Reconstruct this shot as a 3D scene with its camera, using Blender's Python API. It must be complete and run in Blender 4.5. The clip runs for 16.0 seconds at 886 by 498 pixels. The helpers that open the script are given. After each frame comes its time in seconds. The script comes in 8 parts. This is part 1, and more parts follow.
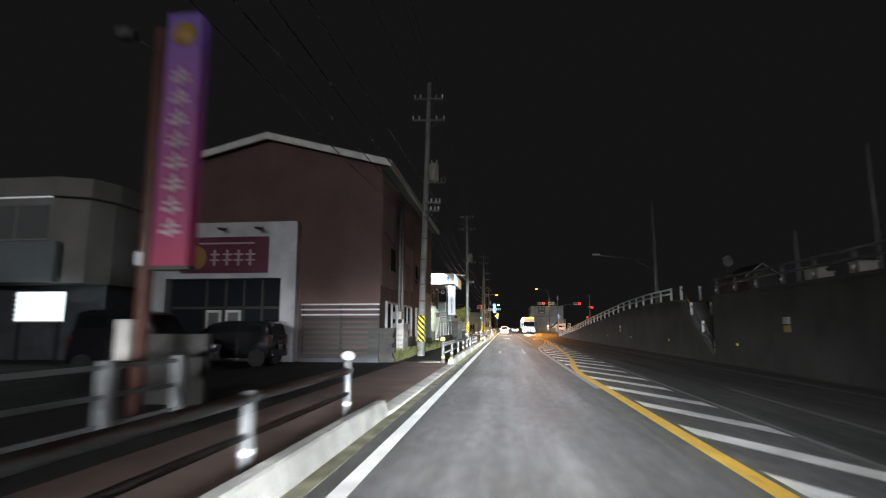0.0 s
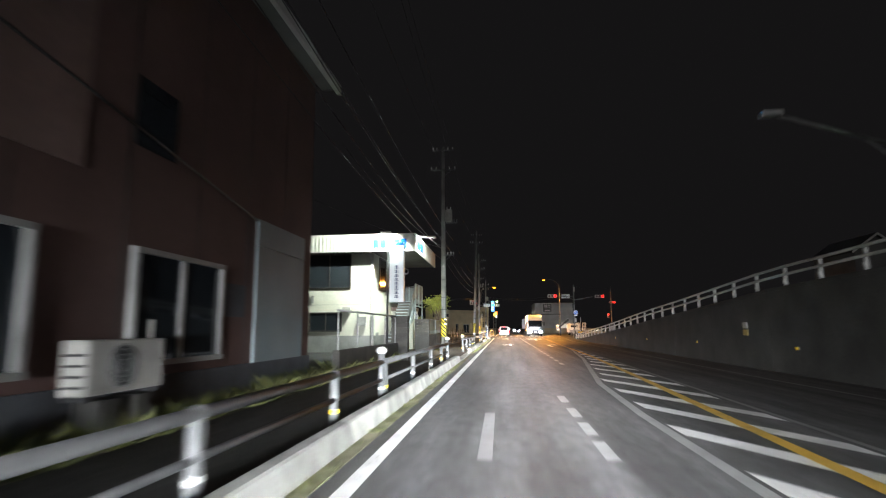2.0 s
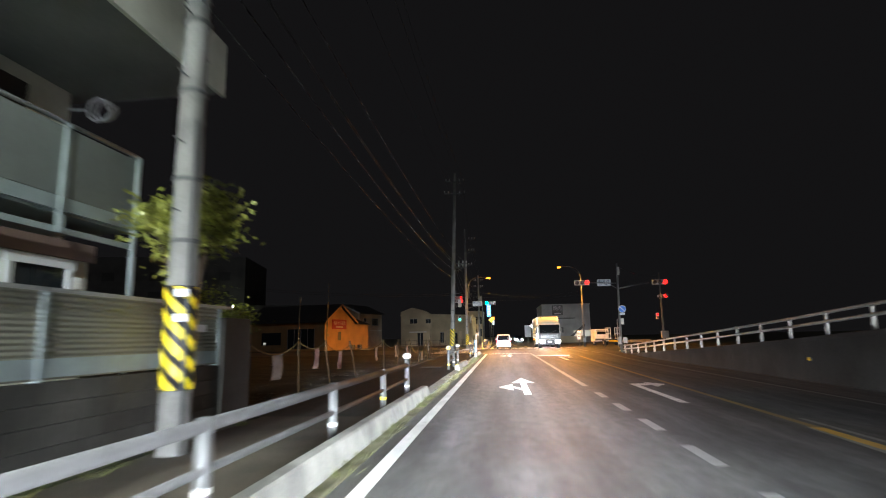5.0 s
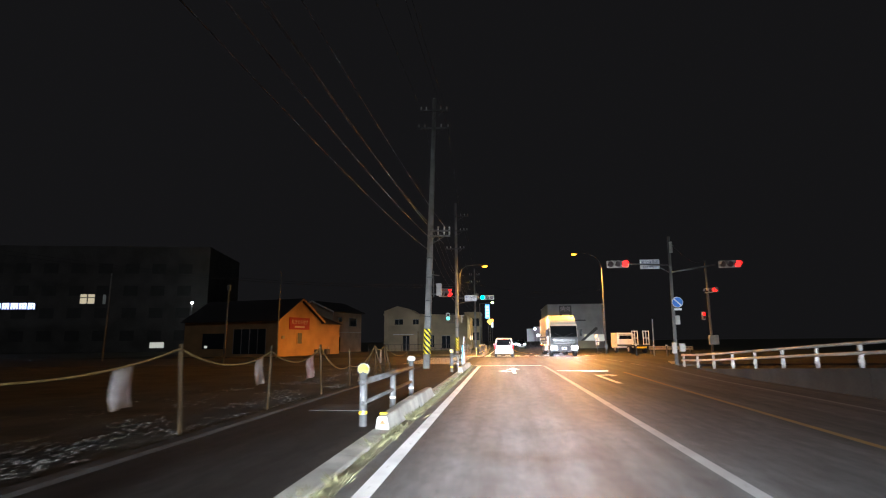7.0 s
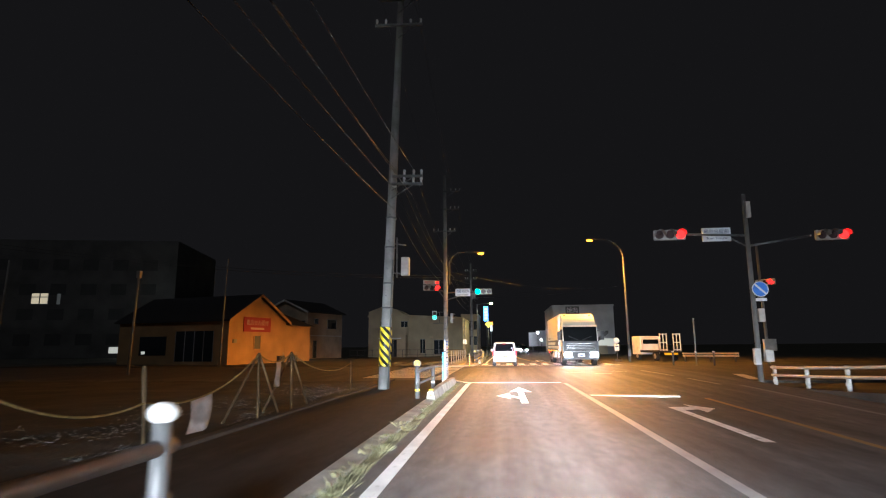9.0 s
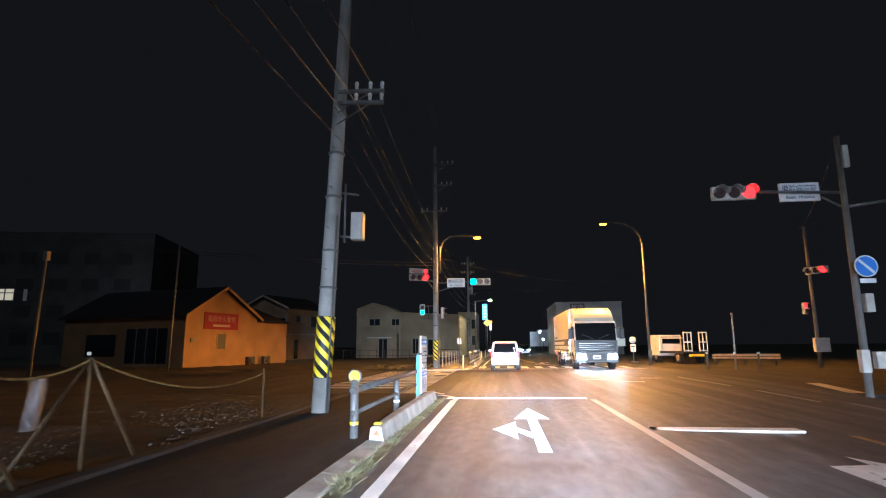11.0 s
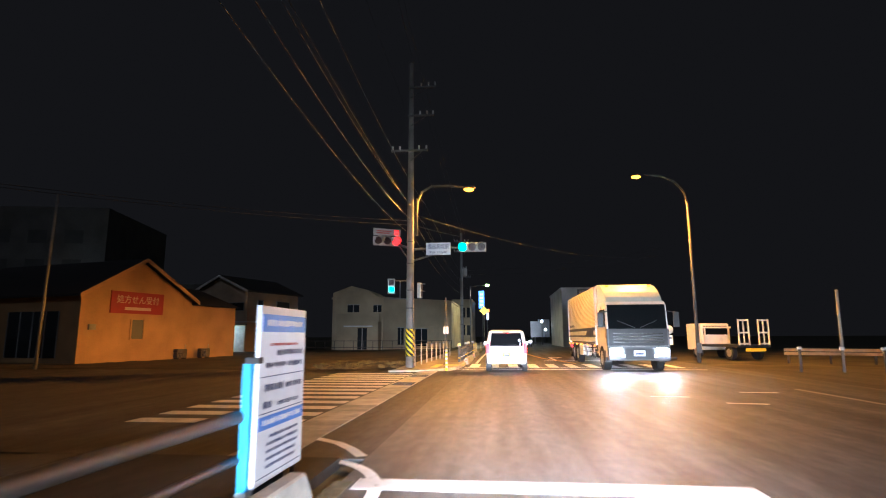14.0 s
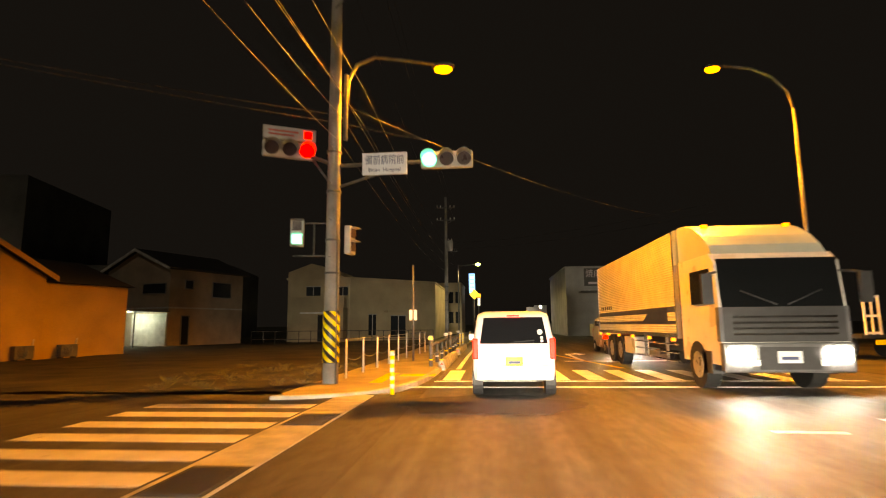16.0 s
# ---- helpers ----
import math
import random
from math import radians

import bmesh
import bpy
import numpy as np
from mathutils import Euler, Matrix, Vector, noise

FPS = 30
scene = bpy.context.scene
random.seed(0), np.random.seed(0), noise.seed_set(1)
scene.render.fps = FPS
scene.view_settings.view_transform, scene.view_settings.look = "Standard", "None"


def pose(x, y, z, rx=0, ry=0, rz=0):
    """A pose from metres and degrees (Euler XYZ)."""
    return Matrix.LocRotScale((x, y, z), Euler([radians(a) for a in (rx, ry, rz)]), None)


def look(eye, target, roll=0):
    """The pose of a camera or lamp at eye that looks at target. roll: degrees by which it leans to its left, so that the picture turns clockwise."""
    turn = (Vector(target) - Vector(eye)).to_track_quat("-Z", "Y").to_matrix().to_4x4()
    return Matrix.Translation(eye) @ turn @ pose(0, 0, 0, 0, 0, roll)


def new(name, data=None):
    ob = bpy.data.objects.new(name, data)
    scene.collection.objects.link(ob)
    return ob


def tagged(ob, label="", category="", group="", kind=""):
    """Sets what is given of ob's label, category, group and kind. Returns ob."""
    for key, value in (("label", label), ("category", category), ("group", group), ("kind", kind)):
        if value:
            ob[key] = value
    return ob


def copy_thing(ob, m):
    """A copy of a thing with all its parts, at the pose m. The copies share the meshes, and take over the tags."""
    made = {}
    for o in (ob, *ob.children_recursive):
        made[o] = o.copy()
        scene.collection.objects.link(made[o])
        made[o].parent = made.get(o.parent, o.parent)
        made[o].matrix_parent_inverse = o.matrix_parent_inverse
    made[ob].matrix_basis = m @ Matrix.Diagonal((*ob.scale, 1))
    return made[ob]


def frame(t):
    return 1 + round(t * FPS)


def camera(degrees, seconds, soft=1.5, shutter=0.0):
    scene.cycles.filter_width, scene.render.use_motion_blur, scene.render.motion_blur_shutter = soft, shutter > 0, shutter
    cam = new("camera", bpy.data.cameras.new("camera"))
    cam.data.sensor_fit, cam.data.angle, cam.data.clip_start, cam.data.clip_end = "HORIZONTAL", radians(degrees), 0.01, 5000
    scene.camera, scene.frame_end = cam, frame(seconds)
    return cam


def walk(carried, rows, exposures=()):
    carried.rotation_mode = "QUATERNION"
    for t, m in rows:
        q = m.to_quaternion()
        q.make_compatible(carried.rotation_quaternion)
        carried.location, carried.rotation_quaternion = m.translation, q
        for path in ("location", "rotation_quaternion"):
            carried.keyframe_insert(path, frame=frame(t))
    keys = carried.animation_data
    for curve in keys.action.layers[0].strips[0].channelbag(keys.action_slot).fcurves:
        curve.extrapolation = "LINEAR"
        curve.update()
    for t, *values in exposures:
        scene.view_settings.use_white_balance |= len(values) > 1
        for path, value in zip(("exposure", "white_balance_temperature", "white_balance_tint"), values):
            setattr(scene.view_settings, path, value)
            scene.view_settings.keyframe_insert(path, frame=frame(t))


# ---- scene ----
cam = camera(78.5, 16.0, 1.1, 0.5)
# seconds, x, y, z, yaw, pitch, roll
ROWS = [
    (0, 0.000, 0.000, 1.379, 6.38, 8.25, 0.01),
    (0.5, -0.011, 6.132, 1.375, 6.40, 8.24, 0.09),
    (1, -0.025, 12.080, 1.370, 6.40, 8.22, 0.07),
    (1.5, -0.020, 18.032, 1.370, 6.36, 8.26, 0.16),
    (2, -0.022, 23.845, 1.371, 6.33, 8.33, 0.25),
    (2.5, -0.032, 29.458, 1.372, 6.31, 8.45, 0.35),
    (3, -0.038, 34.898, 1.372, 6.28, 8.61, 0.43),
    (3.5, -0.051, 40.148, 1.373, 6.25, 8.77, 0.52),
    (4, -0.057, 45.124, 1.373, 6.22, 8.96, 0.66),
    (4.5, -0.052, 49.703, 1.370, 6.20, 9.12, 0.86),
    (5, -0.055, 54.014, 1.368, 6.19, 9.31, 1.04),
    (7.5, -0.110, 71.148, 1.371, 6.13, 9.79, 0.45),
    (8, -0.124, 73.757, 1.373, 6.12, 9.93, 0.45),
    (8.5, -0.130, 76.168, 1.374, 6.12, 10.07, 0.45),
    (9, -0.120, 78.324, 1.374, 6.10, 10.18, 0.47),
    (11.5, -0.141, 85.795, 1.374, 6.04, 10.16, 0.38),
    (12, -0.127, 87.094, 1.374, 6.05, 10.01, 0.30),
    (12.5, -0.127, 88.479, 1.374, 6.05, 9.87, 0.26),
    (13, -0.132, 90.125, 1.376, 6.02, 9.71, 0.21),
    (13.5, -0.154, 92.089, 1.374, 5.95, 9.46, 0.17),
    (14, -0.237, 94.227, 1.375, 5.82, 9.18, 0.18),
    (14.5, -0.295, 96.702, 1.374, 5.65, 8.87, 0.22),
    (15, -0.340, 99.407, 1.374, 5.46, 8.55, 0.29),
    (15.5, -0.373, 102.317, 1.376, 5.23, 8.25, 0.39),
    (16, -0.387, 105.502, 1.378, 4.98, 7.95, 0.57),
]
walk(cam, [(t, pose(x, y, z, 90 + pitch, roll, yaw)) for t, x, y, z, yaw, pitch, roll in ROWS],
     [(0.0, 1.65, 6400, 10), (2.6, 1.6, 6400, 10), (3.0, 1.5, 6400, 10), (3.5, 1.35, 6400, 10), (4.0, 0.95, 6400, 10), (4.5, 1.0, 6400, 10), (5.0, 1.55, 6200, 10), (5.5, 1.7, 6100, 10), (9.0, 1.7, 5900, 10), (11.5, 1.65, 5250, 10), (12.5, 1.65, 5250, 10), (13.2, 1.65, 5400, 10), (14.5, 1.65, 5550, 10), (15.0, 1.6, 7200, 10), (15.5, 1.5, 8700, 10), (16, 1.45, 10400, 10)])

# ---- world and large lights ----
world = bpy.data.worlds.new("night_sky")
world.use_nodes = True
scene.world = world
bg = world.node_tree.nodes["Background"]
bg.inputs[0].default_value = (1.0, 0.94, 0.97, 1)
bg.inputs[1].default_value = 0.0023

# weak fill sun added from behind the start to lift unlit faces
fill_sun = new("fill_sun", bpy.data.lights.new("fill_sun", "SUN"))
fill_sun.data.energy = 0.025
fill_sun.data.angle = radians(1.5)
fill_sun.data.color = (1.0, 0.99, 0.97)
fill_sun.matrix_world = look((0, -34, 24), (0, 0, 0))


def lamp(name, kind, place, energy, color, radius=0.1, target=None, cone=120, blend=0.6):
    data = bpy.data.lights.new(name, kind)
    data.energy, data.color, data.shadow_soft_size = energy, color, radius
    ob = new(name, data)
    if kind == "SPOT":
        data.spot_size, data.spot_blend = radians(cone), blend
    ob.matrix_world = look(place, target) if target else Matrix.Translation(place)
    return ob


# fixed row of spots added in place of the car's moving headlights
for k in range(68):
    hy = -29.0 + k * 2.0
    hl = lamp("headlight_stand_in", "SPOT", (0.25, hy, 1.0), 2050 if hy < 68 else (1550 if hy < 98 else 600), (0.93, 0.97, 1.0), 0.25, (0.2 if hy < 50 else 0.45, hy + (7.8 if hy < 68 else 5.8), 0.0), 28, 1.0)
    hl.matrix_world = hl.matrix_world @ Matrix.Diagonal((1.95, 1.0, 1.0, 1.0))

# unseen lamp added behind the start to light the shop front
lamp("shop_fill_light", "SPOT", (-9.5, -30.0, 9.0), 5600, (1.0, 0.98, 0.98), 0.15, (-8.0, 5.0, 0), 150, 0.5)
SODIUM = (1.0, 0.37, 0.045)
lamp("street_light_near", "SPOT", (-1.55, 119.7, 8.2), 2900, SODIUM, 0.12, (-1.55, 119.2, 0), 167, 0.25)
lamp("street_light_far", "SPOT", (7.38, 123.9, 9.75), 4700, SODIUM, 0.12, (6.9, 122.5, 0), 167, 0.25)
lamp("mercury_street_light", "SPOT", (-1.7, 167.8, 7.95), 900, (1.0, 0.86, 0.42), 0.12, (-2.2, 167.5, 0), 172, 0.25)
lamp("sign_wash", "SPOT", (-4.75, 45.5, 5.22), 60, (0.9, 1.0, 0.92), 0.05, (-4.4, 45.92, 4.0), 120, 0.6)
lamp("fascia_flood", "SPOT", (-6.4, 52.8, 6.52), 1420, (0.92, 1.0, 0.88), 0.06, (-8.0, 54.7, 4.2), 165, 0.4)
lamp("fascia_flood_east", "SPOT", (-3.92, 54.8, 6.52), 700, (0.92, 1.0, 0.88), 0.06, (-6.6, 56.0, 4.4), 146, 0.5)
for hx in (4.25, 6.15):
    lamp("truck_headlight_beam", "SPOT", (hx, 116.2, 0.78), 250, (0.85, 0.92, 1.0), 0.08, (hx - 0.3, 96, 0.0), 60, 0.8)
for hx in (4.95, 6.05):
    lamp("car_headlight_beam", "SPOT", (hx, 130.2, 0.75), 90, (0.85, 0.92, 1.0), 0.06, (hx - 0.2, 112, 0.0), 60, 0.8)
lamp("shed_light", "POINT", (-26.67, 143.0, 2.2), 60, (0.8, 1.0, 0.9), 0.1)


# ---- materials ----
def mat(name, color, rough=0.7, vary=0.25, scale=6.0, fine=60.0, bump=0.15, metal=0.0, emit=None, strength=0.0, tint=None, island=False, spec=0.5):
    m = bpy.data.materials.new(name)
    m.use_nodes = True
    t = m.node_tree
    b = t.nodes["Principled BSDF"]
    b.inputs["Roughness"].default_value = rough
    b.inputs["Metallic"].default_value = metal
    b.inputs["Specular IOR Level"].default_value = spec
    co = t.nodes.new("ShaderNodeTexCoord")
    src = co.outputs["Object"]
    big = t.nodes.new("ShaderNodeTexNoise")
    big.inputs["Scale"].default_value = scale
    big.inputs["Detail"].default_value = 6
    small = t.nodes.new("ShaderNodeTexNoise")
    small.inputs["Scale"].default_value = fine
    small.inputs["Detail"].default_value = 3
    t.links.new(src, big.inputs["Vector"])
    t.links.new(src, small.inputs["Vector"])
    ramp = t.nodes.new("ShaderNodeValToRGB")
    dark = [c * (1 - vary) for c in color]
    light = [min(1, c * (1 + vary * 0.7)) for c in (tint or color)]
    ramp.color_ramp.elements[0].position, ramp.color_ramp.elements[1].position = 0.32, 0.68
    ramp.color_ramp.elements[0].color = (*dark, 1)
    ramp.color_ramp.elements[1].color = (*light, 1)
    t.links.new(big.outputs["Fac"], ramp.inputs["Fac"])
    mix = t.nodes.new("ShaderNodeMix")
    mix.data_type, mix.blend_type = "RGBA", "MULTIPLY"
    mix.inputs["Factor"].default_value = min(1, vary * 1.6)
    grey = t.nodes.new("ShaderNodeMapRange")
    grey.inputs["To Min"].default_value, grey.inputs["To Max"].default_value = 0.55, 1.35
    t.links.new(small.outputs["Fac"], grey.inputs["Value"])
    t.links.new(ramp.outputs["Color"], mix.inputs["A"])
    t.links.new(grey.outputs["Result"], mix.inputs["B"])
    out = mix.outputs["Result"]
    if island:
        info = t.nodes.new("ShaderNodeObjectInfo")
        mr = t.nodes.new("ShaderNodeMapRange")
        mr.inputs["To Min"].default_value, mr.inputs["To Max"].default_value = 0.75, 1.2
        t.links.new(info.outputs["Random"], mr.inputs["Value"])
        mx = t.nodes.new("ShaderNodeMix")
        mx.data_type, mx.blend_type = "RGBA", "MULTIPLY"
        mx.inputs["Factor"].default_value = 1.0
        t.links.new(out, mx.inputs["A"])
        t.links.new(mr.outputs["Result"], mx.inputs["B"])
        out = mx.outputs["Result"]
    t.links.new(out, b.inputs["Base Color"])
    rr = t.nodes.new("ShaderNodeMapRange")
    rr.inputs["To Min"].default_value, rr.inputs["To Max"].default_value = max(0.03, rough - 0.12), min(1, rough + 0.12)
    t.links.new(big.outputs["Fac"], rr.inputs["Value"])
    t.links.new(rr.outputs["Result"], b.inputs["Roughness"])
    if bump:
        bp = t.nodes.new("ShaderNodeBump")
        bp.inputs["Strength"].default_value = bump
        bp.inputs["Distance"].default_value = 0.01
        t.links.new(small.outputs["Fac"], bp.inputs["Height"])
        t.links.new(bp.outputs["Normal"], b.inputs["Normal"])
    if emit:
        b.inputs["Emission Color"].default_value = (*emit, 1)
        b.inputs["Emission Strength"].default_value = strength
    return m


def glow(name, color, strength):
    m = bpy.data.materials.new(name)
    m.use_nodes = True
    b = m.node_tree.nodes["Principled BSDF"]
    b.inputs["Base Color"].default_value = (*[c * 0.5 for c in color], 1)
    b.inputs["Emission Color"].default_value = (*color, 1)
    b.inputs["Emission Strength"].default_value = strength
    return m


def glass(name, color=(0.02, 0.025, 0.03), rough=0.06):
    m = bpy.data.materials.new(name)
    m.use_nodes = True
    b = m.node_tree.nodes["Principled BSDF"]
    b.inputs["Base Color"].default_value = (*color, 1)
    b.inputs["Roughness"].default_value = rough
    b.inputs["Specular IOR Level"].default_value = 0.7
    return m


def asphalt_mat(name, color, rough=0.62, streak=True):
    """Asphalt: wheel-track streaks, tar patches and pale aggregate flecks."""
    m = mat(name, color, rough, 0.22, 0.5, 70.0, 0.5, spec=0.24)
    t = m.node_tree
    b = t.nodes["Principled BSDF"]
    co = t.nodes.new("ShaderNodeTexCoord")

    def layer(scale, stretch, lo, hi, dark, light, detail=5, cells=False):
        mp = t.nodes.new("ShaderNodeMapping")
        mp.inputs["Scale"].default_value = stretch
        t.links.new(co.outputs["Object"], mp.inputs["Vector"])
        n = t.nodes.new("ShaderNodeTexVoronoi" if cells else "ShaderNodeTexNoise")
        n.inputs["Scale"].default_value = scale
        if not cells:
            n.inputs["Detail"].default_value = detail
        t.links.new(mp.outputs["Vector"], n.inputs["Vector"])
        mr = t.nodes.new("ShaderNodeMapRange")
        mr.inputs["From Min"].default_value, mr.inputs["From Max"].default_value = lo, hi
        mr.inputs["To Min"].default_value, mr.inputs["To Max"].default_value = dark, light
        t.links.new(n.outputs["Distance" if cells else "Fac"], mr.inputs["Value"])
        old = b.inputs["Base Color"].links[0].from_socket
        mx = t.nodes.new("ShaderNodeMix")
        mx.data_type, mx.blend_type = "RGBA", "MULTIPLY"
        mx.inputs["Factor"].default_value = 1.0
        t.links.new(old, mx.inputs["A"])
        t.links.new(mr.outputs["Result"], mx.inputs["B"])
        t.links.new(mx.outputs["Result"], b.inputs["Base Color"])

    if streak:
        layer(1.0, (2.2, 0.05, 1), 0.3, 0.7, 0.72, 1.25)
    layer(1.1, (1.6, 0.12, 1), 0.35, 0.7, 0.68, 1.3, 9)
    layer(7.0, (1.0, 0.35, 1), 0.35, 0.68, 0.8, 1.2, 7)
    layer(85.0, (1.0, 1.0, 1), 0.06, 0.3, 1.75, 0.85, cells=True)
    return m


def worn_paint(name, color):
    """Road paint with worn-through flecks."""
    m = mat(name, color, 0.55, 0.22, 1.7, 70.0, 0.3)
    t = m.node_tree
    b = t.nodes["Principled BSDF"]
    co = t.nodes.new("ShaderNodeTexCoord")
    n = t.nodes.new("ShaderNodeTexNoise")
    n.inputs["Scale"].default_value = 9
    n.inputs["Detail"].default_value = 8
    t.links.new(co.outputs["Object"], n.inputs["Vector"])
    r = t.nodes.new("ShaderNodeValToRGB")
    r.color_ramp.elements[0].position, r.color_ramp.elements[1].position = 0.29, 0.39
    t.links.new(n.outputs["Fac"], r.inputs["Fac"])
    old = b.inputs["Base Color"].links[0].from_socket
    mx = t.nodes.new("ShaderNodeMix")
    mx.data_type = "RGBA"
    mx.inputs["A"].default_value = (color[0] * 0.45, color[1] * 0.45, color[2] * 0.42, 1)
    t.links.new(r.outputs["Color"], mx.inputs["Factor"])
    t.links.new(old, mx.inputs["B"])
    t.links.new(mx.outputs["Result"], b.inputs["Base Color"])
    return m


def ribbed(name, color, axis, pitch, rough=0.5, depth=0.9):
    """Sheet with fine regular ribs across one axis."""
    m = mat(name, color, rough, 0.15, 1.5, 30, 0.0)
    t = m.node_tree
    b = t.nodes["Principled BSDF"]
    co = t.nodes.new("ShaderNodeTexCoord")
    w = t.nodes.new("ShaderNodeTexWave")
    w.bands_direction = axis
    w.inputs["Scale"].default_value = 0.314 / pitch
    t.links.new(co.outputs["Object"], w.inputs["Vector"])
    bp = t.nodes.new("ShaderNodeBump")
    bp.inputs["Strength"].default_value = depth
    bp.inputs["Distance"].default_value = pitch * 0.3
    t.links.new(w.outputs["Fac"], bp.inputs["Height"])
    t.links.new(bp.outputs["Normal"], b.inputs["Normal"])
    return m


M_ASPHALT = asphalt_mat("asphalt", (0.125, 0.124, 0.122), 0.6)
M_SIDE = asphalt_mat("side_asphalt", (0.032, 0.031, 0.030), 0.75, False)
M_CROSS = asphalt_mat("crossing_asphalt", (0.085, 0.082, 0.078), 0.66, False)
M_PATCH = asphalt_mat("patch_asphalt", (0.055, 0.054, 0.053), 0.62, False)
M_PAVENORTH = mat("sandy_pavement", (0.27, 0.245, 0.195), 0.85, 0.35, 0.9, 30, 0.4)
M_PAVE = asphalt_mat("pavement_asphalt", (0.040, 0.0385, 0.036), 0.8, False)
M_DIRT = mat("dirty_pavement", (0.062, 0.05, 0.039), 0.9, 0.5, 1.1, 30, 0.5)
M_RED = mat("red_paving", (0.17, 0.112, 0.09), 0.8, 0.35, 0.8, 40, 0.4)
M_CONC = mat("concrete", (0.34, 0.335, 0.31), 0.8, 0.35, 1.4, 25, 0.4)
M_YELLOWDIM = worn_paint("dimmed_yellow_paint", (0.35, 0.22, 0.05))
M_KERB = mat("kerb_concrete", (0.42, 0.42, 0.385), 0.75, 0.34, 2.2, 30, 0.5, island=True)
# mottled; colour darkened as shade, against spill from the added lamps
M_DARKCONC = mat("darkened_concrete", (0.043, 0.042, 0.039), 0.85, 0.5, 0.7, 14, 0.5)
M_GUTTER = mat("mossy_gutter", (0.13, 0.12, 0.05), 0.85, 0.55, 2.5, 20, 0.5, tint=(0.19, 0.18, 0.12))
M_SOIL = mat("soil", (0.07, 0.062, 0.048), 0.95, 0.5, 0.5, 8, 0.8, tint=(0.09, 0.088, 0.055))
M_LOT = mat("gravel_lot", (0.022, 0.02, 0.015), 0.95, 0.55, 0.6, 14, 0.9, tint=(0.04, 0.037, 0.025))
M_PANEL = mat("grey_blue_panel", (0.19, 0.225, 0.235), 0.6, 0.15, 0.8, 14, 0.1)
M_STONE = mat("gravel_stone", (0.17, 0.168, 0.155), 0.9, 0.5, 9, 60, 0.3)
M_WHITE = worn_paint("white_road_paint", (0.85, 0.85, 0.83))
M_FADED = worn_paint("faded_road_paint", (0.30, 0.30, 0.29))
M_ZEBRA = worn_paint("worn_crossing_paint", (0.66, 0.65, 0.62))
M_GHOST = worn_paint("ghost_road_paint", (0.22, 0.217, 0.21))
M_YELLOW = worn_paint("yellow_road_paint", (0.74, 0.45, 0.06))
M_GALV = mat("galvanised_steel", (0.12, 0.124, 0.126), 0.5, 0.25, 5, 60, 0.1, metal=0.35)
# rail and post steel darkened in colour against the headlight row's spill
M_RAILPIPE = mat("darkened_rail_paint", (0.09, 0.09, 0.091), 0.6, 0.25, 4, 40, 0.1, spec=0.3)
M_RAILWHITE = mat("darkened_white_steel", (0.095, 0.097, 0.098), 0.5, 0.25, 4, 40, 0.1)
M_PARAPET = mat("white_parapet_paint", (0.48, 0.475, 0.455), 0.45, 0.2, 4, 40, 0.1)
M_STEPPOST = mat("white_post_paint", (0.55, 0.55, 0.53), 0.45, 0.2, 4, 40, 0.1)
M_SIGPOLE = mat("dark_pole_finish", (0.13, 0.13, 0.125), 0.75, 0.3, 2, 30, 0.2)
M_POLE = mat("pole_concrete", (0.26, 0.26, 0.248), 0.8, 0.3, 1.6, 30, 0.3)
M_BLACK = mat("black_band", (0.018, 0.018, 0.02), 0.5, 0.2, 5, 40, 0.1)
M_BANDY = mat("yellow_band", (0.80, 0.62, 0.02), 0.45, 0.15, 4, 40, 0.1)
M_WIRE = mat("wire_black", (0.03, 0.0295, 0.029), 0.5, 0.1, 4, 40, 0)
M_BROWN = mat("brown_cladding", (0.105, 0.06, 0.052), 0.75, 0.25, 0.7, 9, 0.25)
M_PINKPANEL = mat("pinkish_cladding", (0.19, 0.125, 0.11), 0.75, 0.25, 0.8, 9, 0.2)
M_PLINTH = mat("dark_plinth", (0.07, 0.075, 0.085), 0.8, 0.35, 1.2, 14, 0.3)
M_TRIM = mat("white_trim", (0.66, 0.66, 0.64), 0.6, 0.18, 2, 30, 0.1)
M_PORCH = mat("porch_render", (0.56, 0.57, 0.60), 0.8, 0.2, 1.2, 30, 0.2)
M_SIGNRED = mat("crimson_sign", (0.115, 0.02, 0.045), 0.4, 0.15, 1.5, 20, 0.0)
M_GOLD = mat("gold_emblem", (0.32, 0.19, 0.05), 0.5, 0.2, 3, 20, 0)
M_LETTER = mat("pale_lettering", (0.5, 0.42, 0.44), 0.5, 0.05, 3, 20, 0)
M_GLASS = glass("dark_glass")
M_CARGLASS = glass("car_glass", (0.008, 0.009, 0.01), 0.18)
M_CARGLASS.node_tree.nodes["Principled BSDF"].inputs["Specular IOR Level"].default_value = 0.12
M_REARGLASS = glass("tinted_rear_glass", (0.012, 0.012, 0.014), 0.08)
M_REARGLASS.node_tree.nodes["Principled BSDF"].inputs["Specular IOR Level"].default_value = 0.25
M_FROST = mat("frosted_railing_sheet", (0.15, 0.165, 0.16), 0.6, 0.15, 1.2, 20, 0.05, spec=0.15)
M_GLASSW = glass("milky_glass", (0.16, 0.17, 0.17), 0.25)
M_DOORDARK = mat("dull_brown_door", (0.05, 0.042, 0.036), 0.8, 0.15, 4, 40, 0, spec=0.1)
M_OCHRE = mat("faded_yellow_plate", (0.30, 0.22, 0.07), 0.6, 0.25, 6, 40, 0)
M_FRAME = mat("window_frame_grey", (0.30, 0.30, 0.29), 0.5, 0.15, 4, 40, 0)
M_DARKFRAME = mat("bronze_frame", (0.05, 0.045, 0.04), 0.5, 0.15, 4, 40, 0)
